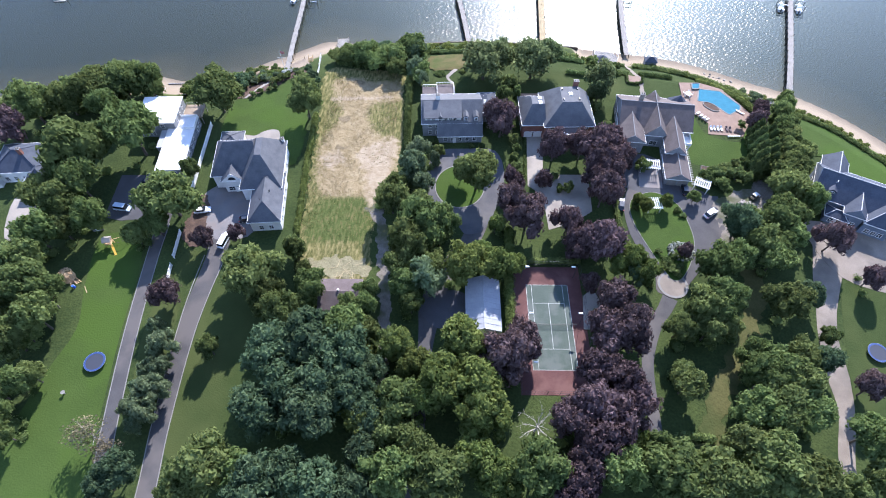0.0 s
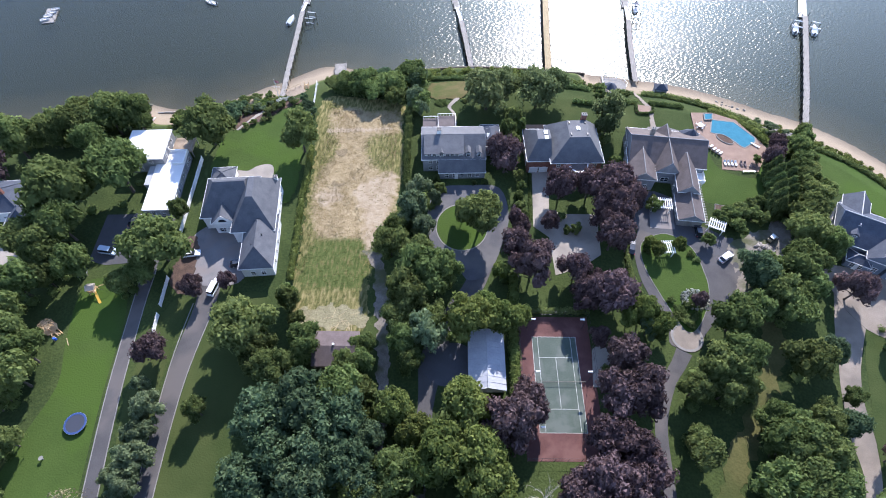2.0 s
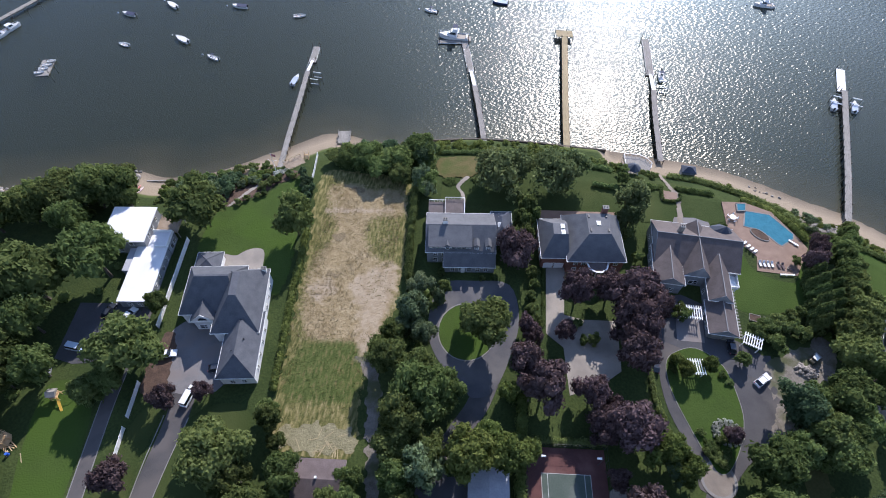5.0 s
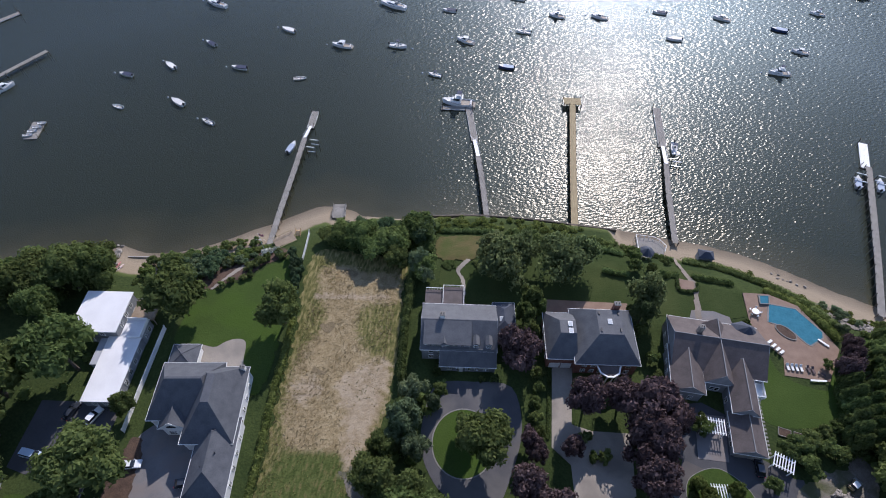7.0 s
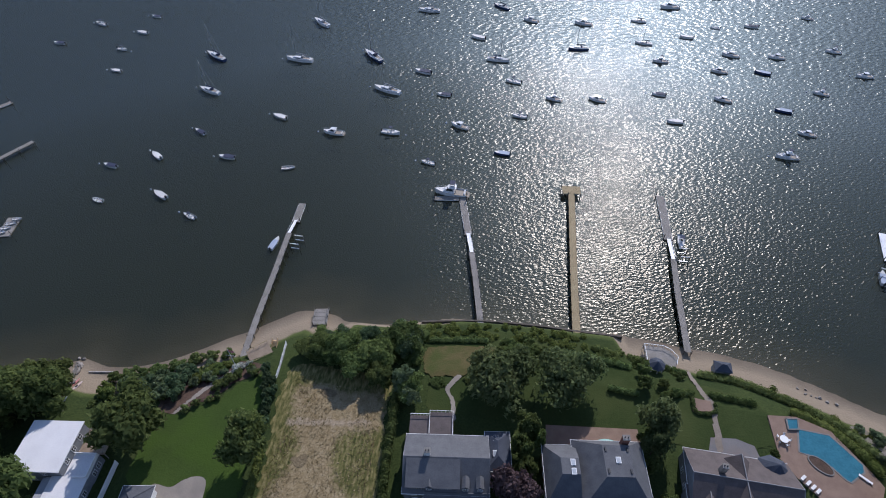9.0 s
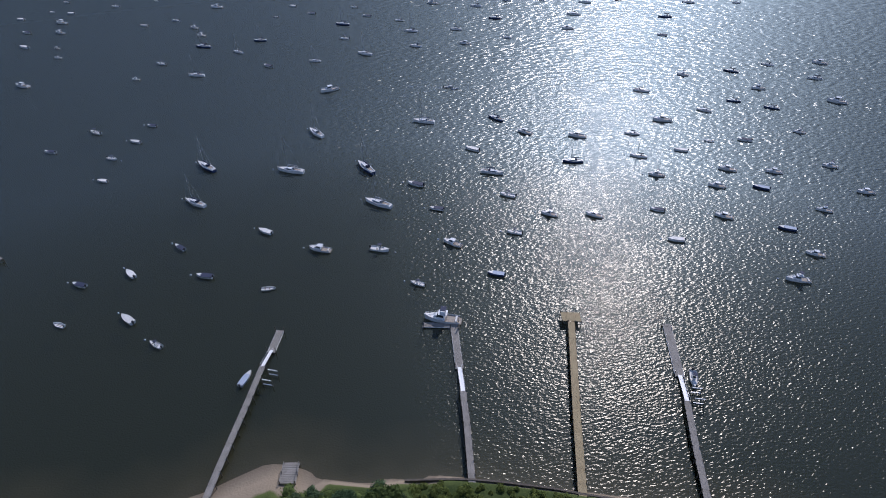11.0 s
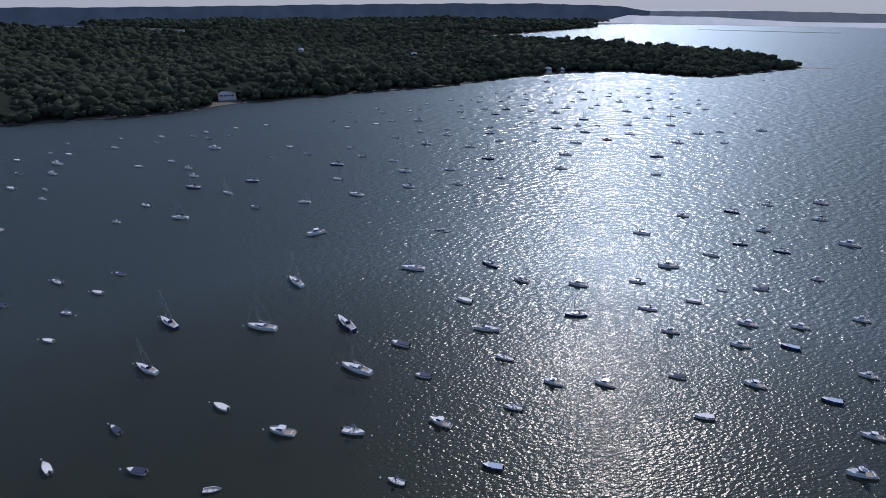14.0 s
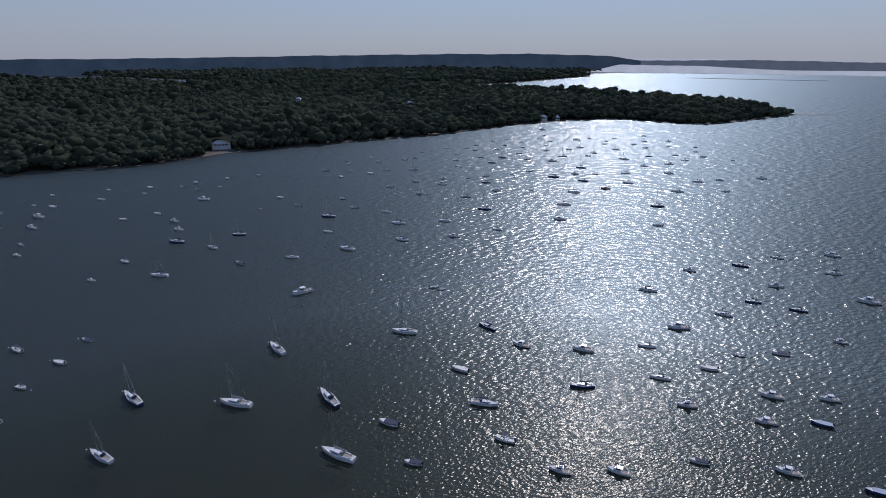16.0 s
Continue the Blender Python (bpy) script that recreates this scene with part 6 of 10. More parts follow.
for x, y in ((22.3, 2.5), (22.3, 7.5)):
    part("post", bm_box(x - 0.12, y - 0.12, -0.2, x + 0.12, y + 0.12, 2.7), WHITE, f_house)

# blue-grey house in the east
g_house = house("blue_grey_house", "blue-grey shingled house with dormers and white trim", (96.5, 33.5), -24, [
    ("gable_x", -12, -6.5, 11, 6.5, 5.0, 9.6, {"windows": (("S", 6, 2), ("W", 3, 2), ("N", 5, 2)), "over": 0.5}),
    ("gable_y", -11.0, -2, -4.4, 10.6, 5.0, 8.4, {"windows": (("N", 2, 2), ("W", 3, 2)), "over": 0.4}),
    ("gable_y", -3.2, -9.4, 2.0, 2, 5.0, 7.8, {"windows": (("S", 2, 2),), "over": 0.35}),
    ("hip", 2.5, -10, 9.5, 0, 4.6, 7.4, {"windows": (("S", 3, 2), ("E", 3, 1))}),
    ("hip", -7.0, -10.4, -1.5, -6.5, 3.0, 4.2, {"windows": (("S", 2, 1),)}),
], SHINGLE_BLUE, BLUE_SIDING, plain("white_ridge_cap", (0.4, 0.4, 0.4), 0.7))
dormer(g_house, -8, -5.2, 5.8, 1.8, 3, SHINGLE_BLUE, BLUE_SIDING)
chimney(g_house, 6.4, 3.0, 6, 11, STONE)
door_part(g_house, -4.2, -10.45)

# western neighbour
a_house = house("western_house", "grey house with several hip roofs among trees", (-150.5, 32.5), 8, [
    ("hip", -7, -6, 6, 5, 4.6, 8.0, {"windows": (("S", 4, 1), ("E", 3, 1), ("N", 4, 1))}),
    ("hip", 3, -11, 10.5, -2.5, 3.6, 6.6, {"windows": (("S", 2, 1), ("E", 3, 1))}),
    ("gable_x", -14, -8, -6, 0, 3.6, 6.2, {"windows": (("S", 3, 1),)}),
], SHINGLE_BLUE, CLAPBOARD, SHINGLE_BLUE)
chimney(a_house, 1.5, -1.5, 5, 9.2, BRICK_WALL)

# small maroon-roofed shed
shed = house("garden_shed", "low shed with a maroon shingle roof", (-53.4, -11.6), 3, [
    ("gable_x", 0, 0, 10.3, 8.6, 2.2, 3.9, {"windows": (("S", 3, 1),), "over": 0.35})], SHED_ROOF, WOOD_GREY, fascia=False)
part("roof_vent", bm_tube((4.8, 4.6, 3.2), (4.8, 4.6, 4.4), 0.28, 0.28, 10), WHITE, shed, "white round roof vent")
door_part(shed, 5, -0.05, 1.0, 2.0, WOOD_GREY)
# metal-roofed barn
barn = house("barn", "long barn with a pale galvanised metal roof", (-15.2, -15.2), 3, [
    ("gable_y", 0, 0, 8.2, 14.2, 2.4, 4.4, {"windows": (("E", 4, 1), ("S", 1, 1)), "over": 0.4})], METAL_ROOF, CLAPBOARD, METAL_ROOF, fascia=False)
for k in range(1, 10):
    part("roof_seam", bm_tube((4.1, k * 1.5 - 0.4, 4.43), (-0.4, k * 1.5 - 0.4, 2.45), 0.035, 0.035, 4), METAL_ROOF, barn)
    part("roof_seam", bm_tube((4.1, k * 1.5 - 0.4, 4.43), (8.6, k * 1.5 - 0.4, 2.45), 0.035, 0.035, 4), METAL_ROOF, barn)
door_part(barn, 4, -0.05, 2.6, 2.2, TRIM, 0, "garage_door")

# ---------------------------------------------------------------- tennis court
COURT_LINE = surface("faded_court_line", (0.42, 0.43, 0.41), (0.55, 0.56, 0.54), 0.8, 0.6, 6, 0.03)
court_m = pose(0, 0, G, 0, 0, 3.0)
court = thing("tennis_court", "green and red hard tennis court with white lines", "tennis court", court_m)
part("surround", bm_box(-3.4, -30, -0.2, 14.6, 5.6, 0.06), COURT_RED, court, "faded red run-off")
part("playing_surface", bm_box(0, -23.77, 0, 10.97, 0, 0.066), COURT_GREEN, court, "worn grey-green playing surface")
lw = 0.075
for q in ((0, 0, 10.97, 0), (0, -23.77, 10.97, -23.77), (0, 0, 0, -23.77), (10.97, 0, 10.97, -23.77), (1.37, 0, 1.37, -23.77), (9.6, 0, 9.6, -23.77),
          (1.37, -5.485, 9.6, -5.485), (1.37, -18.285, 9.6, -18.285), (5.485, -5.485, 5.485, -18.285)):
    part("line", bm_box(min(q[0], q[2]) - lw / 2, min(q[1], q[3]) - lw / 2, 0.03, max(q[0], q[2]) + lw / 2, max(q[1], q[3]) + lw / 2, 0.071), COURT_LINE, court)
net = thing("tennis_net", "sagging tennis net with a pale band", "net", court_m)
for x in (-0.9, 11.87):
    part("post", bm_tube((x, -11.885, 0.05), (x, -11.885, 1.12), 0.05, 0.05, 8), DARK_METAL, net)
part("band", bm_box(-0.9, -11.905, 0.95, 11.87, -11.865, 1.03), WOOD_GREY, net)
cords = bmesh.new()
for k in range(64):
    x = -0.9 + 12.77 * k / 63
    bm_box(x - 0.008, -11.89, 0.1, x + 0.008, -11.88, 0.95, bm=cords)
for k in range(5):
    bm_box(-0.9, -11.89, 0.12 + 0.18 * k, 11.87, -11.88, 0.135 + 0.18 * k, bm=cords)
part("netting", cords, BLACK, net)
fence = thing("court_fence", "tall dark chain-link fence round the court", "fence", court_m)
edge = [(-3.4, -30), (14.6, -30), (14.6, 5.6), (-3.4, 5.6), (-3.4, -30)]
for (ax, ay), (bx, by) in zip(edge, edge[1:]):
    n = max(3, round(math.hypot(bx - ax, by - ay) / 3))
    for k in range(n):
        x, y = ax + (bx - ax) * k / n, ay + (by - ay) * k / n
        part("post", bm_tube((x, y, 0), (x, y, 3.0), 0.04, 0.04, 6), DARK_METAL, fence)
    for z in (1.5, 2.98):
        part("rail", bm_tube((ax, ay, z), (bx, by, z), 0.025, 0.025, 5), DARK_METAL, fence)
for x, y in ((-1.2, 2.2), (12.8, 2.2), (-1.2, -11.2), (12.9, -11.2), (-1.2, -24), (12.9, -24.5)):
    lamp = thing("court_light", "white floodlight on a pole beside the tennis court", "floodlight", court_m @ pose(x, y, 0.05), "court floodlights")
    part("pole", bm_tube((0, 0, 0), (0, 0, 5.8), 0.07, 0.05, 8), DARK_METAL, lamp)
    s = 1 if x < 0 else -1
    part("arm", bm_tube((0, 0, 5.75), (s * 0.9, 0, 5.9), 0.04, 0.04, 6), DARK_METAL, lamp)
    part("lamp_head", bm_prism([(s * 0.4, -0.28), (s * 1.5, -0.2), (s * 1.5, 0.2), (s * 0.4, 0.28)][::s], 5.78, 6.02, top=[(s * 0.5, -0.18), (s * 1.4, -0.12), (s * 1.4, 0.12), (s * 0.5, 0.18)][::s]), WHITE, lamp)

# ---------------------------------------------------------------- pool garden
POOL = [(61.8, 81.9), (68.9, 81.1), (74.2, 74.3), (73.7, 72.4), (69.8, 69.6), (68.8, 70.1), (66.8, 72.6), (65.0, 74.4), (62.2, 75.3), (60.2, 75.8)]
pool = thing("swimming_pool", "angular swimming pool with clear blue water", "swimming pool", pose(0, 0, G))
part("basin", bm_prism(POOL, -0.2, 0.17), POOL_WATER, pool, "rippled pale blue water")
part("coping", bm_ribbon(POOL + POOL[:1], 0.38, -0.1, 0.21), KERB, pool, "pale stone coping")
part("diving_board", bm_box(-0.28, -1.5, 0.42, 0.28, 1.5, 0.5, 0.02), WHITE, pool, "white diving board", pose(73.2, 70.8, 0, 0, 0, 50))
part("board_stand", bm_box(-0.3, -0.9, 0.06, 0.3, -0.3, 0.42, 0.02), WHITE, pool, "", pose(73.2, 70.8, 0, 0, 0, 50))
spa = thing("hot_tub", "square raised spa with a stone rim", "hot tub", pose(0, 0, G))
SPA = [(59.6, 84.2), (62.4, 84.4), (61.8, 81.6), (59.3, 81.3)]
part("rim", bm_ribbon(SPA + SPA[:1], 0.4, 0.0, 0.6), KERB, spa)
part("spa_water", bm_prism(SPA, 0.0, 0.5), POOL_WATER, spa)
planter = thing("pool_planter", "half-round stone planting bed at the pool edge", "planter", pose(64.2, 73.0, G, 0, 0, -40))
part("kerb", bm_ribbon(ring(0, 0, 2.9, 1.5, 20) + [(2.9, 0)], 0.25, 0, 0.36), KERB, planter)
part("soil", bm_prism(ring(0, 0, 2.8, 1.4, 20), 0, 0.28), MULCH, planter)

CUSHION = plain("white_cushion", (0.70, 0.69, 0.66), 0.85)
CUSHION_DARK = plain("dark_cushion", (0.10, 0.07, 0.07), 0.85)


def lounger(cushion, label):
    ob = thing("sun_lounger", label, "sun lounger", None, "loungers on the pool terrace")
    part("frame", bm_box(-0.34, -0.95, 0.26, 0.34, 0.95, 0.32, 0.015), WOOD_GREY, ob)
    for x in (-0.3, 0.3):
        for y in (-0.85, 0.8):
            part("leg", bm_box(x - 0.03, y - 0.03, 0, x + 0.03, y + 0.03, 0.26), WOOD_GREY, ob)
    part("mattress", bm_box(-0.33, -0.95, 0.32, 0.33, 0.35, 0.42, 0.03), cushion, ob)
    part("backrest", bm_box(-0.33, 0, 0, 0.33, 0.72, 0.1, 0.03), cushion, ob, "raised backrest", pose(0, 0.34, 0.36, 38))
    return ob


white_lounger = lounger(CUSHION, "white cushioned sun lounger on the pool terrace")
dark_lounger = lounger(CUSHION_DARK, "dark red sun lounger on the pool terrace")
white_lounger.matrix_basis = pose(58.9, 69.3, G + 0.13, 0, 0, 130)
dark_lounger.matrix_basis = pose(66.9, 62.4, G + 0.13, 0, 0, 10)
for x, y, a in ((59.7, 68.2, 130), (60.5, 67.3, 130), (61.3, 66.5, 130), (61.8, 62.4, 5), (62.9, 62.4, 5), (64.0, 62.4, 5), (65.1, 62.4, 5)):
    copy_thing(white_lounger, pose(x, y, G + 0.13, 0, 0, a))
for x, y, a in ((68.0, 62.2, 10), (70.0, 61.4, 60)):
    copy_thing(dark_lounger, pose(x, y, G + 0.13, 0, 0, a))
bench = thing("bench", "white garden bench at the lawn edge", "bench", pose(68.6, 59.4, G + 0.02, 0, 0, 4))
part("seat", bm_box(-2.0, -0.25, 0.4, 2.0, 0.25, 0.48, 0.02), WHITE, bench)
for x in (-1.8, 0, 1.8):
    part("leg", bm_box(x - 0.06, -0.22, 0, x + 0.06, 0.22, 0.4), WHITE, bench)
table = thing("patio_table", "white patio table with chairs on the pool terrace", "table", pose(57.3, 78.4, G + 0.13))
part("tabletop", bm_prism(ring(0, 0, 1.0, 1.0, 16), 0.7, 0.76), WHITE, table)
part("pedestal", bm_tube((0, 0, 0), (0, 0, 0.7), 0.12, 0.08, 8), WHITE, table)


def garden_chair(m, material, group):
    ob = thing("garden_chair", "white garden chair beside the patio table", "chair", m, group)
    part("seat", bm_box(-0.24, -0.24, 0.4, 0.24, 0.24, 0.46, 0.02), material, ob)
    part("backrest", bm_box(-0.24, 0.2, 0.46, 0.24, 0.26, 0.95, 0.02), material, ob)
    for x in (-0.2, 0.2):
        for y in (-0.2, 0.2):
            part("leg", bm_box(x - 0.025, y - 0.025, 0, x + 0.025, y + 0.025, 0.4), material, ob)
    return ob


chair = garden_chair(pose(58.7, 78.4, G + 0.13, 0, 0, 270), WHITE, "chairs round the patio table")
for k in range(1, 5):
    a = k * 72
    copy_thing(chair, pose(57.3 + 1.4 * math.cos(radians(a)), 78.4 + 1.4 * math.sin(radians(a)), G + 0.13, 0, 0, a - 90))


def pergola(x, y, turn, w, d, label, h=2.6, z=G):
    ob = thing("pergola", label, "pergola", pose(x, y, z, 0, 0, turn))
    for px in (-w / 2 + 0.3, w / 2 - 0.3):
        for py in (-d / 2 + 0.3, d / 2 - 0.3):
            part("post", bm_box(px - 0.1, py - 0.1, 0, px + 0.1, py + 0.1, h), WHITE, ob)
    for py in (-d / 2 + 0.3, d / 2 - 0.3):
        part("beam", bm_box(-w / 2, py - 0.08, h, w / 2, py + 0.08, h + 0.22), WHITE, ob)
    n = int(w / 0.62)
    for k in range(n + 1):
        px = -w / 2 + 0.1 + (w - 0.2) * k / n
        part("slat", bm_box(px - 0.09, -d / 2 - 0.3, h + 0.22, px + 0.09, d / 2 + 0.3, h + 0.38), WHITE, ob)
    return ob


pergola(38.6, 43.2, -3, 5.6, 3.4, "white slatted pergola over a flagged court")
pergola(53.0, 36.4, -22, 4.4, 3.0, "white slatted pergola at the shrubbery")
pergola(37.6, 27.9, 4, 3.8, 3.6, "white slatted arbour among small trees")
veg = thing("raised_bed", "low timber-edged garden beds", "garden bed", pose(62, 43.5, G, 0, 0, -12))
for x in (-7, -3.5, 0, 3.5):
    part("bed_edge", bm_ribbon([(x, -1), (x + 2.8, -1), (x + 2.8, 1), (x, 1), (x, -1)], 0.15, 0, 0.35), WOOD_GREY, veg)
    part("soil", bm_box(x + 0.1, -0.9, 0, x + 2.7, 0.9, 0.28), MULCH, veg)

# stepping stones beside the garage wing
steps = thing("stepping_stones", "row of pale stepping stones in grass", "path", pose(0, 0, G))
for k in range(18):
    s = part("stone", bm_box(-0.55, -0.25, 0.0, 0.55, 0.25, 0.08, 0.02), KERB, steps, "", pose(52.2 - 0.03 * k, 54.5 - 0.95 * k, 0, 0, 0, random.uniform(-6, 6)))
pile = thing("rock_pile", "heap of pale grey boulders beside the drive", "rocks", pose(65.9, 30.7, G))
rng = random.Random(4)
rocks = []
for k in range(5):
    bm = bmesh.new()
    bmesh.ops.create_icosphere(bm, subdivisions=1, radius=0.5)
    for v in bm.verts:
        v.co = Vector((v.co.x * rng.uniform(0.8, 1.3), v.co.y * rng.uniform(0.7, 1.1), v.co.z * rng.uniform(0.5, 0.9)))
    rocks.append(mesh_of("stone", bm, STONE))
for k in range(60):
    a, r = rng.uniform(0, math.tau), rng.random() ** 0.6
    s = new("stone", rocks[k % 5])
    s.parent = pile
    s.matrix_basis = pose(2.9 * r * math.cos(a), 1.9 * r * math.sin(a), 0.15 + 0.8 * (1 - r), rng.uniform(0, 90), 0, rng.uniform(0, 360)) @ Matrix.Scale(rng.uniform(0.7, 1.35), 4)

# rough ground of the vacant lot: clods and straw tussocks
rng = np.random.default_rng(8)
cv, cf = [], []
for k in range(500):
    x, y = rng.uniform(-64.5, -41), rng.uniform(27, 80)
    s = rng.uniform(0.1, 0.34)
    o = len(cv)
    a = rng.uniform(0, math.tau)
    for j in range(4):
        cv.append((x + s * rng.uniform(0.7, 1.4) * math.cos(a + j * math.pi / 2), y + s * rng.uniform(0.5, 1.0) * math.sin(a + j * math.pi / 2), G + 0.02))
    cv.append((x + rng.uniform(-0.1, 0.1), y, G + 0.14 + s * rng.uniform(0.15, 0.4)))
    cf += [(o + j, o + (j + 1) % 4, o + 4) for j in range(4)]
clods = new("earth_clods", rows_to_mesh("earth_clods", cv, cf, BARE_EARTH))
tagged(clods, "loose clods of tan earth", "soil", kind="stuff")
cv, cf = [], []
for k in range(4200):
    if rng.random() < 0.18:
        x, y = rng.normal(-44, 2), rng.uniform(40, 84)
    elif rng.random() < 0.5:
        x, y = rng.uniform(-66, -60), rng.uniform(14, 82)
    else:
        x, y = rng.uniform(-63, -43), rng.uniform(0, 30)
    if not -67 < x < -39:
        continue
    o, a, h, s = len(cv), rng.uniform(0, math.tau), rng.uniform(0.15, 0.45), rng.uniform(0.08, 0.2)
    dx, dy = math.cos(a) * s, math.sin(a) * s
    lx, ly = rng.uniform(-0.25, 0.25), rng.uniform(-0.25, 0.25)
    cv += [(x - dx, y - dy, G), (x + dx, y + dy, G), (x + lx, y + ly, G + h)]
    cf.append((o, o + 1, o + 2))
tuft = new("grass_tufts", rows_to_mesh("grass_tufts", cv, cf, foliage("tuft_dry", (0.12, 0.13, 0.04), (0.27, 0.24, 0.1), 0.45)))
tagged(tuft, "dry yellow-green grass tufts on the vacant lot", "grass", kind="stuff")
cv, cf = [], []
for k in range(7000):
    x, y = rng.uniform(-64.5, -41), rng.uniform(27, 79)
    if within(PLOT_TRODDEN[0], np.array(x), np.array(y)) or rng.random() > 0.5 + 0.5 * math.sin(x * 0.55 + 2 * math.sin(y * 0.16)) * math.sin(y * 0.31 + 1.3):
        continue
    o, a, h, s = len(cv), rng.normal(1.4, 0.5), rng.uniform(0.03, 0.14), rng.uniform(0.2, 0.5)
    dx, dy = math.cos(a) * s, math.sin(a) * s
    cv += [(x - dx, y - dy, G + 0.1), (x + dx, y + dy, G + 0.12), (x + rng.uniform(-0.2, 0.2), y + rng.uniform(-0.2, 0.2), G + 0.12 + h)]
    cf.append((o, o + 1, o + 2))
stalks = new("dry_stalks", rows_to_mesh("dry_stalks", cv, cf, foliage("stalk_straw", (0.19, 0.155, 0.085), (0.31, 0.26, 0.155), 0.6)))
tagged(stalks, "flattened straw-coloured stalks over bare earth", "straw", kind="stuff")
logs = thing("timber_heap", "pale scattered boards and straw near the shed", "timber", pose(-51.5, 1.2, G))
rng = random.Random(9)
for k in range(26):
    part("board", bm_box(-1.3, -0.07, 0, 1.3, 0.07, 0.05), WOOD_TAN, logs, "", pose(rng.uniform(-5, 6), rng.uniform(-1.8, 2.4), 0.06 + 0.02 * (k % 5), 0, 0, rng.uniform(0, 180)))

# ---------------------------------------------------------------- hedges, scrub and small planting


def leaf_mass(name, points, sizes, material, cards, leaf, seed):
    """Blobs of leaf sprays at points (x, y, z) with sizes (radius, height), joined into one mesh."""
    rng = np.random.default_rng(seed)
    verts, faces = [], []
    ico = bmesh.new()
    bmesh.ops.create_icosphere(ico, subdivisions=1, radius=1)
    base = np.array([v.co[:] for v in ico.verts])
    tri = [tuple(v.index for v in f.verts) for f in ico.faces]
    ico.free()
    for (x, y, z), (r, h) in zip(points, sizes):
        o = len(verts)
        jit = 1 + rng.uniform(-0.2, 0.1, len(base))
        verts += [(x + b[0] * r * 0.85 * j, y + b[1] * r * 0.85 * j, z + h * 0.5 + b[2] * h * 0.46 * j) for b, j in zip(base, jit)]
        faces += [tuple(i + o for i in t) for t in tri]
        for _ in range(cards):
            v = rng.normal(size=3)
            v /= np.linalg.norm(v)
            v[2] = abs(v[2]) if v[2] < -0.3 else v[2]
            k = rng.uniform(0.85, 1.12)
            c = np.array((x + v[0] * r * k, y + v[1] * r * k, z + h * 0.5 + v[2] * h * 0.5 * k))
            nrm = v + rng.normal(scale=0.5, size=3)
            nrm /= np.linalg.norm(nrm)
            a = np.cross(nrm, rng.normal(size=3))
            a /= np.linalg.norm(a)
            b = np.cross(nrm, a)
            q = leaf * rng.uniform(0.6, 1.2)
            o = len(verts)
            verts += [tuple(c - a * q), tuple(c + b * q * 0.6), tuple(c + a * q), tuple(c - b * q * 0.6)]
            faces += [(o, o + 1, o + 2), (o, o + 2, o + 3)]
    return rows_to_mesh(name, verts, faces, material)


def hedge(line, width, height, label, material=LEAF_GREEN, seed=1, step=0.8):
    pts = smooth_line(line, False, 4)
    rng = random.Random(seed)
    places, sizes = [], []
    for (ax, ay), (bx, by) in zip(pts, pts[1:]):
        n = max(1, round(math.hypot(bx - ax, by - ay) / step))
        for k in range(n):
            f = k / n
            x, y = ax + f * (bx - ax) + rng.uniform(-0.15, 0.15), ay + f * (by - ay) + rng.uniform(-0.15, 0.15)
            z = float(level(np.array([x]), np.array([y]))[0])
            places.append((x, y, z - 0.1))
            sizes.append((width / 2 * rng.uniform(0.85, 1.15), height * rng.uniform(0.85, 1.12)))
    ob = new("hedge", leaf_mass("hedge", places, sizes, material, 60, 0.22, seed))
    return tagged(ob, label, "hedge")


hedge([(-67.8, 60), (-67.2, 54), (-66.6, 40), (-65.3, 26), (-64.2, 12)], 2.0, 2.2, "long clipped hedge beside the vacant lot", LEAF_YELLOW, 2)
hedge([(-38.2, 78), (-37.4, 62), (-36.0, 46)], 2.6, 4.0, "tall dense hedge between lot and colonial house", LEAF_GREEN, 3)
hedge([(13.2, 97.4), (23.6, 95.9)], 2.2, 1.6, "clipped dark hedge on the shore lawn", LEAF_DARK, 4)
hedge([(16.9, 87.6), (24, 86.8)], 2.0, 1.6, "clipped dark hedge across the lawn", LEAF_DARK, 5)
hedge([(-32, 98.4), (-15.5, 100.2)], 2.0, 1.4, "long clipped hedge along the seawall lawn", LEAF_DARK, 6)
hedge([(30.5, 87.6), (38.6, 89.6)], 2.2, 1.4, "loose hedge beside the garden path", LEAF_GREEN, 7)
hedge([(43.0, 89.2), (53.8, 88)], 2.2, 1.5, "loose hedge across the lawn end", LEAF_GREEN, 8)
hedge([(35.5, 97.6), (39, 97)], 1.8, 1.4, "low hedge behind the beach", LEAF_GREEN, 9)
hedge([(42.5, 97), (51, 96.2), (58.8, 93.2), (66.3, 89.8), (72.9, 85.4), (77.6, 79), (80, 74)], 2.8, 1.8, "dense hedge along the top of the beach", LEAF_GREEN, 10)
hedge([(63, 86.6), (70, 83), (75, 77), (77.5, 72)], 3.2, 2.0, "broad planted screen behind the pool", LEAF_YELLOW, 11)
hedge([(86, 76), (92, 72.5), (103.6, 65.4), (115, 52), (126, 38)], 2.0, 1.4, "low hedge along the lawn above the beach", LEAF_GREEN, 12)
hedge([(37.8, 88), (37.8, 83.6), (42.6, 84), (43.2, 87)], 1.0, 1.0, "low box hedge round a brick terrace", LEAF_DARK, 13, 0.5)
hedge([(-4.6, 16), (-4.8, 4), (-4.6, -6), (-4.2, -16), (-3.8, -28)], 3.0, 3.6, "clipped hedge beside the tennis court", LEAF_YELLOW, 14)
hedge([(27.2, 30), (27.4, 20), (31, 8), (33.5, 1)], 1.6, 1.4, "low planting along the driveway edge", LEAF_GREEN, 15)
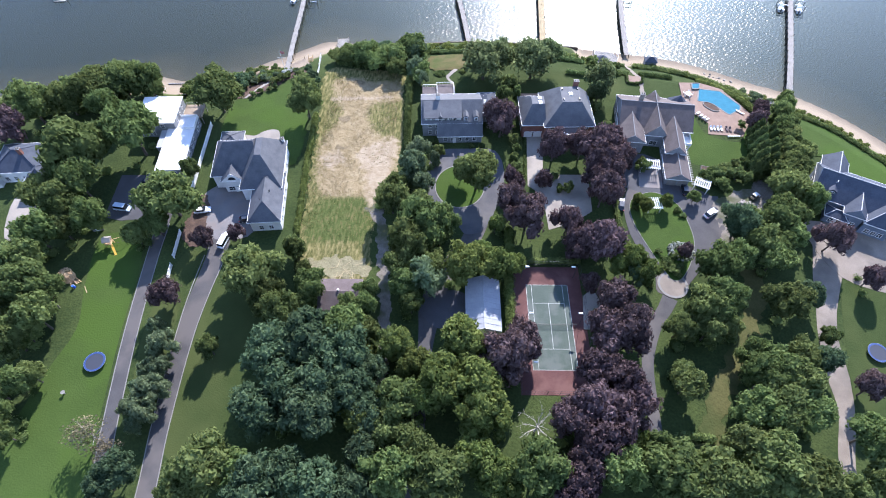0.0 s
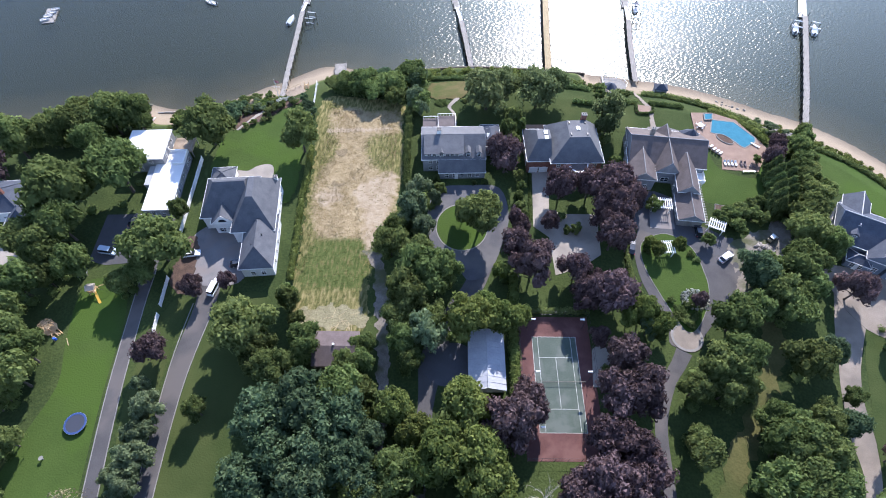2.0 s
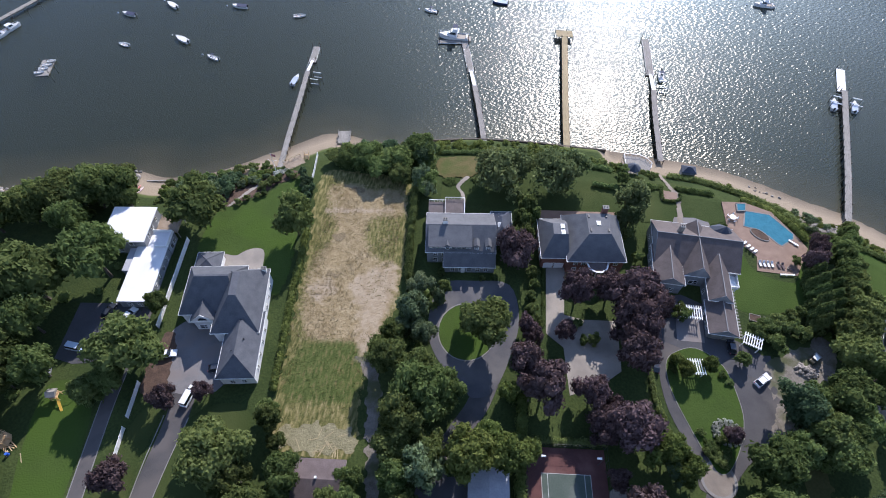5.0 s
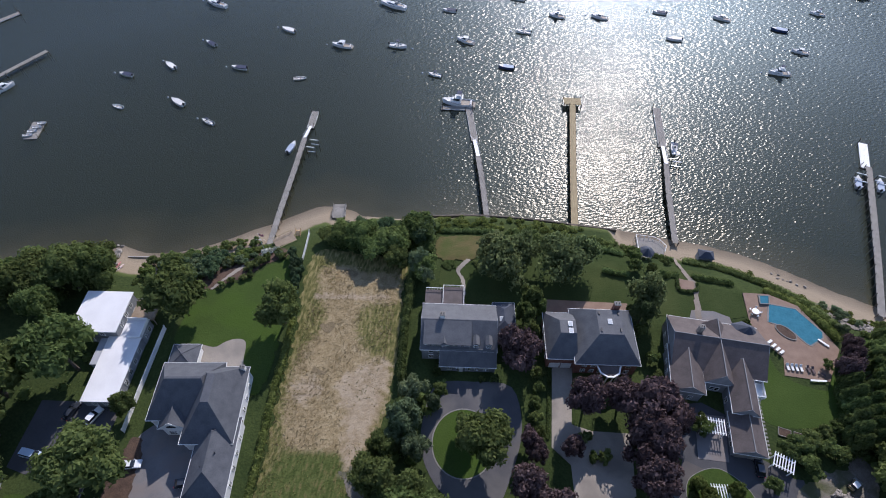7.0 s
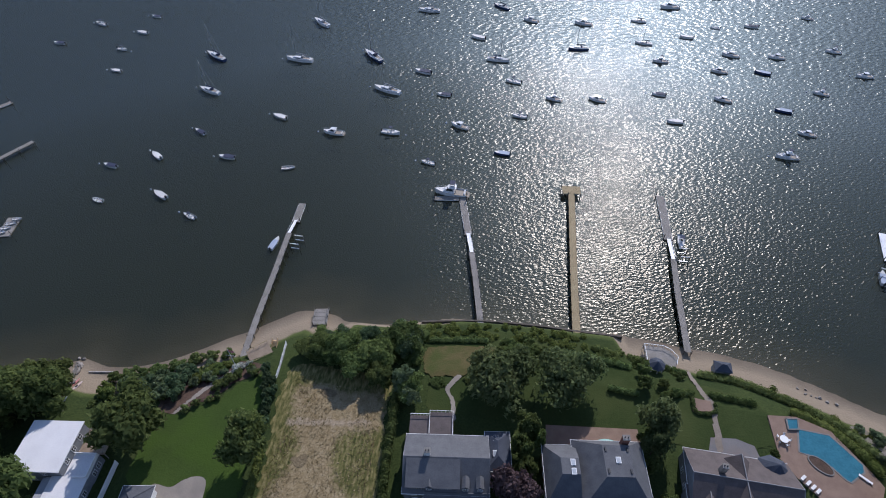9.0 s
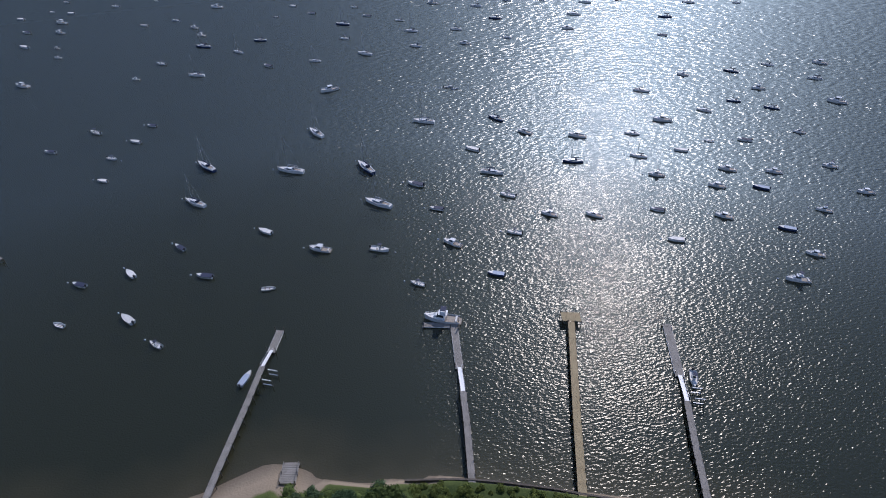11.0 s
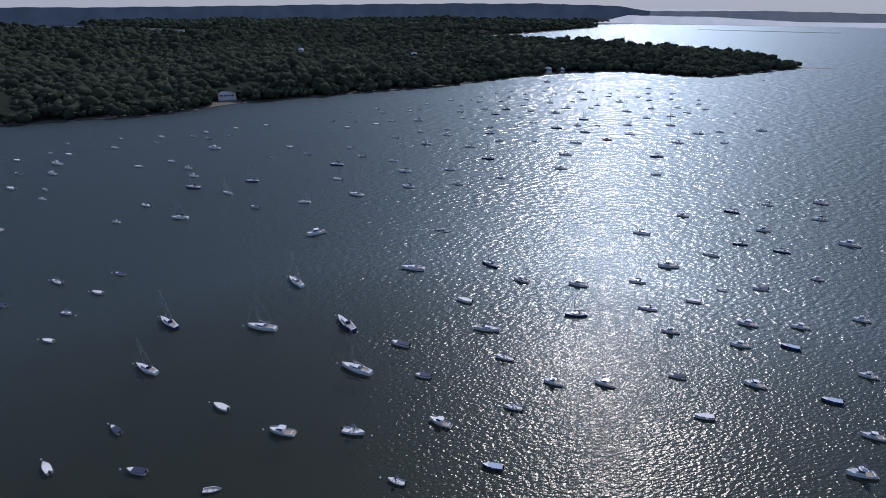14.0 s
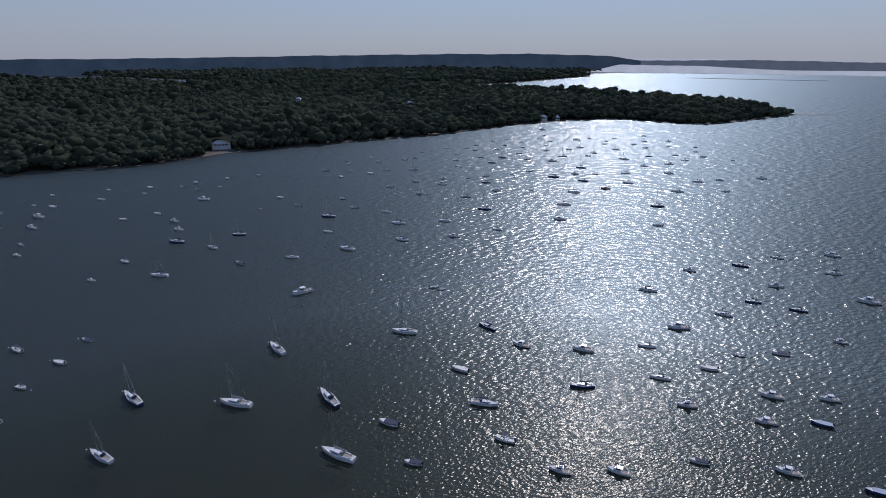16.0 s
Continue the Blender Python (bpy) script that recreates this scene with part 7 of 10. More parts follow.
hedge([(31.5, -38.5), (36, -37.5), (42, -38)], 2.2, 2.0, "clipped hedge at the end of the drive", LEAF_GREEN, 16)
for k, (x, y, r) in enumerate(((-74.6, 82, 1.7), (-73.3, 79.3, 1.6), (-72.9, 76.7, 1.5), (-71.6, 74.7, 1.5), (-70.6, 72.3, 1.5), (-70, 69.8, 1.5), (-69.4, 67.4, 1.4), (-71.4, 78.4, 1.5), (-70.2, 76, 1.4))):
    plant([(x, y, r * 1.9, r)], "teal_shrub", "shrub", "rounded clipped blue-green shrub beside the white fence", "shrub", "clipped shrubs by the fence")
plant([(-85.8, 76.4, 2.0, 1.9), (-83.2, 78.1, 2.2, 2.1), (-84.3, 73.4, 1.5, 1.3), (-86.1, 72, 1.4, 1.2), (-89, 70.6, 1.5, 1.2), (-91.2, 68.6, 1.8, 1.3), (-82, 80.4, 1.7, 1.6), (-79, 82.4, 1.9, 1.6), (-77.4, 81.2, 1.8, 1.4)], "shrub", "shrub", "low rounded green shrub beside the beach path", "shrub", "shrubs of the bank")
plant([(-90.8, 79.6, 2.0, 2.1), (-93, 77.6, 2.2, 2.0), (-88.6, 82, 1.8, 2.2), (-92, 82.4, 1.6, 2.4), (-86.6, 83.4, 1.6, 1.9), (-84.6, 85, 1.4, 1.6)], "yellow_shrub", "shrub", "broad yellow-green shrub on the bank", "shrub", "shrubs of the bank")
plant([(-95.6, 80, 3.4, 2.8), (-96.8, 75.6, 4.6, 3.0), (-99.4, 77, 3.6, 2.6), (-95.8, 72.4, 3.4, 2.3), (-102.9, 78, 3.6, 3.0), (-99, 81.6, 2.6, 2.6), (-106, 76, 3.4, 2.6), (-104.5, 72, 3.6, 2.4)], "teal_shrub", "shrub", "tall blue-green shrub on the bank above the beach", "shrub", "shrubs of the bank")
plant([(-117, 77.6, 2.6, 2.4), (-113.4, 78.4, 2.8, 2.6), (-109.6, 79.2, 2.6, 2.5), (-105.8, 80.6, 2.8, 2.6), (-102, 83.4, 2.4, 2.5), (-97.6, 85.8, 2.2, 2.4), (-93.4, 87.2, 2.0, 2.2), (-89.4, 88.2, 1.8, 2.0)], "shrub", "shrub", "dense green shrub at the top of the beach", "shrub", "shrubs of the bank")
plant([(-117, 73, 3, 2.2), (-114.5, 71, 3.4, 2.4), (-111.6, 74.4, 2.6, 2.2), (-114, 76, 2, 1.8)], "yellow_shrub", "shrub", "loose yellow-green shrub above the beach", "shrub", "shrubs of the bank")
plant([(-127.8, 71.7, 10, 6), (-134.2, 70, 10, 6), (-141, 65.6, 11, 6.5), (-144.6, 60.9, 11, 6), (-147, 56, 11, 6), (-151, 60, 10, 6)], "green", "shore_tree", "broad dark green tree at the top of the beach", "tree", "trees of the plots")
plant([(-8.6, 96.7, 3.0, 3.0), (-3.7, 97.3, 2.8, 2.8), (-5.8, 94.4, 3.2, 2.6), (-10.6, 99.6, 2.4, 2.2), (-4.6, 101.6, 2.4, 2.2), (0, 98, 2, 1.8)], "shrub", "shrub", "dense dark green bush on the shore lawn", "shrub", "bushes of the shore lawn")
plant([(-43.9, 92.7, 6, 4.2), (-37.4, 93.5, 7, 4.2), (-59.7, 91.8, 4.6, 4.2), (-53.8, 91.5, 5, 4), (-47.6, 90.2, 5, 4), (-41.5, 98.2, 5, 3.8), (-36.5, 98, 5, 3), (-64.5, 90.5, 4.6, 3.2), (-56.5, 96, 4.4, 3.2), (-49.5, 96.5, 5, 3.4), (-62, 95.5, 3.4, 2.6)], "teal", "shore_tree", "dense blue-green bush tree on the shore bank", "tree", "trees of the shore bank")
plant([(-5.4, 61.5, 9, 2.8), (-6.2, 66.5, 10, 3.0), (-5, 71.5, 10, 3.0), (-2.6, 69, 8, 2.2), (-4.4, 57.5, 6, 2.2)], "green", "deciduous_tree", "narrow dark green tree between two houses", "tree", "trees of the plots")
plant([(-2.2, 52, 3.4, 1.9), (-2.0, 48, 3.0, 1.8), (-2.4, 44.4, 3.2, 1.9), (-2.6, 40.6, 3.4, 2.0), (-1.6, 37.4, 2.8, 1.7), (9.5, 37.2, 2.6, 1.8), (10.5, 33, 2.4, 1.6)], "shrub", "shrub", "dense green shrub along the concrete drive", "shrub", "shrubs of the gardens")
plant([(-36.4, 82, 7.5, 3.6), (-34.6, 77.6, 6, 2.6)], "silver", "silver_leaved_tree", "pale grey-green tree beside the brown lawn", "tree", "trees of the plots")
plant([(26.8, 98.2, 3, 2), (26.4, 94.5, 3.4, 2.2), (25.8, 89.6, 4, 2.4), (24.3, 72.7, 6, 2.6), (24.3, 67.2, 5, 2.2), (33.6, 88.2, 2, 1.6), (31, 90.6, 2.2, 1.8), (36, 94.6, 1.6, 1.5)], "shrub", "shrub", "dense green shrub between the gardens", "shrub", "shrubs of the gardens")
plant([(79.1, 85.2, 1.8, 1.6), (82.8, 84, 1.8, 1.9), (84.3, 82.4, 1.6, 1.7), (81, 81, 1.6, 1.4), (79.8, 75.4, 2.6, 2.0), (86.6, 80, 1.5, 1.6)], "silver_shrub", "shrub", "low grey-green shrub on the beach bank", "shrub", "shrubs of the bank")
hedge([(-4, 6.6), (5, 7), (15, 7.6)], 2.0, 2.4, "hedge at the north end of the court", LEAF_GREEN, 18)
hedge([(0.9, 54), (0.5, 36)], 0.8, 0.6, "narrow low hedge along the concrete drive", LEAF_GREEN, 19, 0.5)

plant([(40.8, 11.0, 1.3, 1.5), (38.6, 10, 1.3, 1.6), (41.8, 8.2, 1.2, 1.7), (39.6, 7.2, 1.1, 1.4), (43, 11.5, 1.0, 1.2), (36.8, 12.6, 1.2, 1.2), (41, 5.8, 1.0, 1.2), (33.0, 30, 1.3, 1.4), (32.6, 27.5, 1.2, 1.2), (44.4, 27.6, 1.2, 1.3), (46, 25.6, 1.1, 1.2)], "shrub", "shrub", "low rounded green shrub on the teardrop bed", "shrub", "shrubs on the teardrop bed")
plant([(43.2, 13.2, 1.8, 1.6)], "purple_shrub", "shrub", "dark purple round shrub ringed by flowers", "shrub")
flowers = [(43.2 + q * math.cos(a), 13.2 + q * 0.85 * math.sin(a), 0.7, 0.62) for q, n in ((2.3, 12), (3.3, 16)) for a in np.linspace(0, math.tau, n + 1)[:-1]]
plant(flowers, "flower", "hosta", "pale cream-edged leafy plant round the purple shrub", "plant", "hostas round the shrub")
plant([(-83.4, 82.6, 1.2, 1.5), (-82.0, 83.6, 1.3, 1.6), (-80.6, 84.2, 1.1, 1.2)], "flower", "flowering_shrub", "white flowering shrub above the beach steps", "shrub", "white shrubs")
plant([(-99.5, 72.5, 4, 2.4), (-96, 74.5, 3, 1.8), (-93, 77, 2.4, 1.6), (-90, 79, 2.4, 1.8), (-86, 80.4, 2, 1.4), (-103, 76, 3.4, 2.4), (-107, 73, 3.6, 2.6), (-98, 80, 2.4, 2.4), (-92, 84, 2, 2), (-112, 76, 3.4, 2.6), (-88, 78.4, 1.6, 1.2), (-78.5, 82, 2, 1.4)], "silver_shrub", "shrub", "grey-green shrub in the bank garden", "shrub", "shrubs of the bank garden")
plant([(-25.8, 46.2, 1.8, 1.5), (-13, 49.6, 1.4, 1.2), (-16, 49.4, 1.2, 1.0), (-27.5, 50, 1.6, 1.4), (-28.2, 84, 0.8, 2.2), (-20.5, 85.6, 0.8, 1.3), (13.4, 33.6, 2.0, 1.6), (24, 74, 2.4, 1.8), (27, 60, 3.5, 2.0), (27.6, 55, 3.0, 1.8), (36.2, 44.8, 3.4, 1.9), (54, 74.4, 1.6, 1.2), (54.6, 71.8, 1.4, 1.0), (71.6, 63.6, 2.4, 1.5), (-8, 95.6, 3.2, 3.4), (-3.6, 96, 3.0, 2.8), (-12.4, 95.4, 2.6, 2.0)], "shrub", "shrub", "rounded green garden shrub", "shrub", "shrubs of the gardens")
plant([(-7.1, -27.4, 5.5, 1.9)], "silver", "blue_spruce", "small pale blue spruce beside the court", "tree")
plant([(-96.7, -46.5, 9, 5.2), (-92.5, -49, 7, 3.4)], "brown", "withered_tree", "half-dead tree with sparse brownish leaves", "tree", "withered trees")

# leafless tree south of the court
dead = thing("dead_tree", "pale leafless tree with bare branches", "tree", pose(0.9, -38.5, G))
rng = random.Random(12)
limbs = bmesh.new()
trunk = bmesh.new()
bm_tube((0, 0, -0.1), (0.2, 0.1, 4.2), 0.24, 0.17, 8, trunk)
for k in range(11):
    a = rng.uniform(0, math.tau)
    p = Vector((0.2, 0.1, rng.uniform(2.8, 4.2)))
    r = 0.11
    for j in range(4):
        q = p + Vector((math.cos(a) * rng.uniform(0.8, 1.5), math.sin(a) * rng.uniform(0.8, 1.5), rng.uniform(0.4, 1.1)))
        bm_tube(p, q, r, r * 0.62, 6, limbs)
        for s in range(2):
            b = a + rng.uniform(-1.2, 1.2)
            e = q + Vector((math.cos(b) * 1.1, math.sin(b) * 1.1, rng.uniform(0.2, 0.9)))
            bm_tube(q, e, r * 0.4, 0.012, 4, limbs)
        p, r, a = q, r * 0.62, a + rng.uniform(-0.5, 0.5)
part("trunk", trunk, PALE_BARK, dead)
part("branches", limbs, PALE_BARK, dead)


def scatter(count, inside, rlo, rhi, seed):
    rng = np.random.default_rng(seed)
    pts, sizes = [], []
    while len(pts) < count:
        x, y = inside(rng)
        z = float(level(np.array([x]), np.array([y]))[0])
        r = rng.uniform(rlo, rhi)
        pts.append((x, y, z - 0.15))
        sizes.append((r, r * rng.uniform(0.9, 1.5)))
    return pts, sizes


def along_bank(u0, u1, lo, hi):
    """A random place between two stretches of the shore, lo to hi metres inland."""
    def pick(rng):
        for _ in range(400):
            x = rng.uniform(u0, u1)
            y = rng.uniform(20, 110)
            d = float(inland(np.array([x]), np.array([y]))[0])
            if lo < d < hi:
                return x, y
        return (u0 + u1) / 2, 60
    return pick


for n, u0, u1, lo, hi, mat, seed in ((150, -66, -34, 5, 17, LEAF_GREEN, 1), (120, -200, -132, 3, 20, LEAF_GREEN, 2), (70, -118, -88, 5, 15, LEAF_GREEN, 3), (60, 14, 36, 7, 12, LEAF_GREEN, 4),
                                      (90, 60, 130, 7.5, 12, LEAF_YELLOW, 5), (110, -34, 12, 2.5, 9, LEAF_YELLOW, 6)):
    big = seed in (1, 2)
    p, s = scatter(n, along_bank(u0, u1, lo, hi), 0.9 if big else 0.5, 2.3 if big else 1.2, seed)
    ob = new("bank_scrub", leaf_mass("bank_scrub", p, s, mat, 70, 0.26, seed))
    tagged(ob, "tangled green scrub on the bank above the shore", "scrub", kind="stuff")

under = []
for rows in (WEST_GREEN, WEST_EDGE, TEAL, MIDDLE_GREEN, MIDDLE_YELLOW, SOUTH_GREEN, SOUTH_TEAL, SOUTH_PURPLE, EAST_SOUTH, EAST_GREEN, MIDDLE_SILVER, PURPLE_SOUTH):
    under += [(x, y, r) for x, y, h, r in rows]
rng = np.random.default_rng(21)
p, s = [], []
blocked = [(-104, -80, -60, 24), (-37.8, -33.2, -60, 20), (-4.5, 16.5, -31, 8), (-58, -41, -14, 2), (-17, -5, -17, 1), (27, 33, -60, -3), (64, 82, -60, 30), (-24, -6, 22, 50), (30, 60, 0, 48), (-30, -22, -22, 8)]
for x, y, r in under:
    for k in range(2):
        a, d = rng.uniform(0, math.tau), rng.uniform(0.3, 0.95) * r
        qx, qy = x + d * math.cos(a), y + d * math.sin(a)
        if any(b[0] < qx < b[1] and b[2] < qy < b[3] for b in blocked):
            continue
        q = rng.uniform(0.9, 2.0)
        p.append((qx, qy, G - 0.15))
        s.append((q, q * rng.uniform(0.9, 1.4)))
ob = new("undergrowth", leaf_mass("undergrowth", p, s, LEAF_GREEN, 60, 0.28, 5))
tagged(ob, "dark leafy undergrowth below the trees", "undergrowth", kind="stuff")

# ---------------------------------------------------------------- vehicles
GLASS_DARK = plain("car_glass", (0.015, 0.018, 0.022), 0.08)
LAMP_RED = plain("tail_lamp", (0.35, 0.02, 0.02), 0.3)
LAMP_CLEAR = plain("head_lamp", (0.7, 0.72, 0.75), 0.15)


def car(name, label, x, y, turn, paint, length=4.7, width=1.85, height=1.6, boxy=0.0, z=G + 0.05):
    """A car that faces +x; boxy: 1 for a van."""
    ob = thing(name, label, "car", pose(x, y, z, 0, 0, turn))
    L, W = length / 2, width / 2
    body = bmesh.new()
    prof = [(-L, 0.38), (-L + 0.05, 0.85), (-L + 0.25, 0.98), (L * 0.45, 0.98), (L - 0.2, 0.8), (L, 0.6), (L - 0.02, 0.34), (-L + 0.05, 0.3)]
    sides = []
    for s in (-1, 1):
        sides.append([body.verts.new((px, s * W * (0.94 if pz > 0.9 else 1.0), pz)) for px, pz in prof])
    n = len(prof)
    body.faces.new(sides[0])
    body.faces.new(sides[1][::-1])
    for i in range(n):
        body.faces.new((sides[0][i], sides[1][i], sides[1][(i + 1) % n], sides[0][(i + 1) % n]))
    bmesh.ops.recalc_face_normals(body, faces=body.faces)
    bmesh.ops.bevel(body, geom=body.edges[:], offset=0.05, segments=2, affect="EDGES")
    part("body", body, paint, ob)
    front = L * (0.42 + 0.28 * boxy)
    top0, top1 = -L * (0.62 + 0.3 * boxy), L * (0.12 + 0.38 * boxy)
    part("cabin_glass", bm_prism([(-L * 0.9, -W * 0.9), (front, -W * 0.9), (front, W * 0.9), (-L * 0.9, W * 0.9)], 0.95, height - 0.06,
                                 top=[(top0, -W * 0.74), (top1, -W * 0.74), (top1, W * 0.74), (top0, W * 0.74)]), GLASS_DARK, ob, "dark windows")
    part("roof_panel", bm_prism([(top0, -W * 0.76), (top1, -W * 0.76), (top1, W * 0.76), (top0, W * 0.76)], height - 0.07, height), paint, ob)
    for px in (-L * 0.62, L * 0.62):
        for s in (-1, 1):
            w = part("wheel", bm_tube((px, s * (W - 0.2), 0.32), (px, s * (W + 0.02), 0.32), 0.32, 0.32, 14), BLACK, ob)
            part("rim", bm_tube((px, s * (W + 0.015), 0.32), (px, s * (W + 0.03), 0.32), 0.2, 0.2, 10), CHROME, w)
    for s in (-1, 1):
        part("headlight", bm_box(L - 0.16, s * W * 0.72 - 0.16, 0.58, L + 0.01, s * W * 0.72 + 0.16, 0.72), LAMP_CLEAR, ob)
        part("tail_light", bm_box(-L - 0.01, s * W * 0.78 - 0.12, 0.7, -L + 0.1, s * W * 0.78 + 0.12, 0.9), LAMP_RED, ob)
        part("wing_mirror", bm_box(front * 0.8, s * W * 0.98 - 0.1, 0.98, front * 0.8 + 0.12, s * W * 0.98 + 0.1, 1.12, 0.02), paint, ob)
    return ob


car("car", "white hatchback with a dark sunroof on the drive", 54.2, 27.0, 38, CAR_WHITE)
car("suv", "white van-like truck parked on the driveway", -84.0, 8.8, 80, CAR_WHITE, 5.4, 2.0, 1.95, 0.8)
car("car", "white car half hidden beside the forecourt", -93.2, 18.8, 12, CAR_WHITE)
car("van", "pale blue van parked beside the lawn", -116.6, 18.2, -6, CAR_BLUE, 5.0, 2.0, 1.9, 0.8)
car("car", "white estate car behind the flat-roofed house", -107.2, 28.4, 70, CAR_WHITE)
car("car", "dark car parked beside the flat-roofed house", -113, 28.9, 78, CAR_DARK)
car("car", "dark car parked at the garage", 48.4, 35.6, 88, CAR_DARK)
car("car", "dark car in the shade of a beech", 28.6, 28.6, 80, CAR_DARK)
car("car", "dark saloon parked beside the garage wing", -79.4, 16.6, 15, CAR_DARK)
trac = thing("tractor", "small tan utility loader on bare earth", "tractor", pose(68.5, 34.0, G + 0.03, 0, 0, 40))
part("chassis", bm_box(-1.3, -0.6, 0.5, 1.2, 0.6, 1.1, 0.05), WOOD_TAN, trac)
part("cab", bm_box(-0.9, -0.55, 1.1, 0.3, 0.55, 2.0, 0.05), DARK_METAL, trac)
part("cab_roof", bm_box(-1.0, -0.62, 2.0, 0.4, 0.62, 2.1, 0.02), WHITE, trac)
part("bucket", bm_box(1.5, -0.9, 0.1, 2.1, 0.9, 0.7, 0.03), CHROME, trac)
for px in (-0.8, 0.8):
    for s in (-1, 1):
        part("wheel", bm_tube((px, s * 0.55, 0.42), (px, s * 0.85, 0.42), 0.42, 0.42, 12), BLACK, trac)
for s in (-1, 1):
    part("lift_arm", bm_tube((0, s * 0.7, 1.2), (1.6, s * 0.7, 0.5), 0.07, 0.07, 6), WOOD_TAN, trac)

# ---------------------------------------------------------------- play things on the western lawn
play = thing("play_set", "wooden climbing tower with slide and swings", "play set", pose(-115.2, 5.6, G, 0, 0, 12))
for px in (-0.8, 0.8):
    for py in (-0.8, 0.8):
        part("post", bm_box(px - 0.07, py - 0.07, 0, px + 0.07, py + 0.07, 2.9), WOOD_NEW, play)
part("platform", bm_box(-0.9, -0.9, 1.35, 0.9, 0.9, 1.45), WOOD_NEW, play)
part("tower_roof", roof_bm("gable_x", -0.9, -0.9, 0.9, 0.9, 2.8, 3.5, 0.2), WOOD_GREY, play)
part("slide", bm_prism([(-0.3, 0), (0.3, 0), (0.3, 3.2), (-0.3, 3.2)], 0, 0.06), plain("yellow_plastic", (0.75, 0.42, 0.05), 0.4), play, "yellow slide", pose(0.9, -0.9, 1.4, -27, 0, 200))
part("swing_beam", bm_tube((0.9, 0, 2.4), (4.6, 0.9, 2.4), 0.07, 0.07, 8), WOOD_NEW, play)
for s in (-0.9, 0.9):
    part("swing_leg", bm_tube((4.6, 0.9, 2.4), (4.9, 0.9 + s, 0), 0.06, 0.06, 8), WOOD_NEW, play)
for k in (2.0, 3.2):
    y = 0.25 * (k - 0.9)
    part("swing_rope", bm_tube((k, y, 2.4), (k, y, 0.6), 0.02, 0.02, 4), BLACK, play)
    part("swing_seat", bm_box(k - 0.25, y - 0.1, 0.55, k + 0.25, y + 0.1, 0.6), DARK_METAL, play)
frame_ = thing("summerhouse", "unfinished octagonal timber summerhouse of new wood", "summerhouse", pose(-122.4, -5.4, G, 0, 0, 10))
for k in range(16):
    a = (k + 0.5) * math.tau / 16
    part("rafter", bm_tube((1.95 * math.cos(a), 1.95 * math.sin(a), 2.2), (0.15 * math.cos(a), 0.15 * math.sin(a), 3.0), 0.05, 0.05, 5), WOOD_NEW, frame_)
for k in range(8):
    a = k * math.tau / 8
    part("post", bm_box(-0.06, -0.06, 0, 0.06, 0.06, 2.2), WOOD_NEW, frame_, "", pose(1.7 * math.cos(a), 1.7 * math.sin(a), 0))
    part("rafter", bm_tube((1.9 * math.cos(a), 1.9 * math.sin(a), 2.2), (0.1 * math.cos(a), 0.1 * math.sin(a), 3.0), 0.06, 0.06, 5), WOOD_NEW, frame_)
    b = a + math.tau / 8
    part("purlin", bm_tube((1.0 * math.cos(a), 1.0 * math.sin(a), 2.65), (1.0 * math.cos(b), 1.0 * math.sin(b), 2.65), 0.05, 0.05, 5), WOOD_NEW, frame_)
    part("plate", bm_tube((1.7 * math.cos(a), 1.7 * math.sin(a), 2.2), (1.7 * math.cos(b), 1.7 * math.sin(b), 2.2), 0.06, 0.06, 5), WOOD_NEW, frame_)
part("floor_deck", bm_prism(ring(0, 0, 1.9, 1.9, 8), 0.0, 0.2), WOOD_NEW, frame_)
boards = thing("board_pile", "loose heap of new timber boards beside the summerhouse", "timber", pose(-120.4, -6.4, G))
rng = random.Random(17)
for k in range(16):
    part("board", bm_box(-1.1, -0.08, 0, 1.1, 0.08, 0.05), WOOD_NEW, boards, "", pose(rng.gauss(0, 0.7), rng.gauss(0, 0.8), 0.04 + 0.055 * k * 0.5, 0, 0, rng.uniform(-70, 40)) @ Matrix.Diagonal((rng.uniform(0.5, 1.1), 1, 1, 1)))
barrel = thing("blue_barrel", "bright blue plastic barrel on the grass", "barrel", pose(-119.6, -8.2, G))
part("drum", bm_tube((0, 0, 0), (0, 0, 0.9), 0.36, 0.36, 14), plain("blue_plastic", (0.03, 0.10, 0.45), 0.4), barrel)
part("lid", bm_tube((0, 0, 0.9), (0, 0, 0.96), 0.38, 0.34, 14), plain("blue_lid", (0.04, 0.13, 0.5), 0.4), barrel)
solid("plank", bm_box(-1.2, -0.1, 0, 1.2, 0.1, 0.06, 0.01), WOOD_TAN, "pale loose plank lying on the lawn", "plank", m=pose(-116.4, -8.6, G + 0.02, 0, 0, -55))
hut = thing("playhouse", "small grey playhouse in the shade of trees", "playhouse", pose(-121.1, 11.2, G, 0, 0, 20))
part("wall", bm_box(-1.2, -1.2, 0, 1.2, 1.2, 1.8), GREY_SIDING, hut)
part("roof", roof_bm("gable_x", -1.2, -1.2, 1.2, 1.2, 1.8, 2.7, 0.25), SHINGLE_BLUE, hut)
door_part(hut, 0, -1.22, 0.7, 1.4)


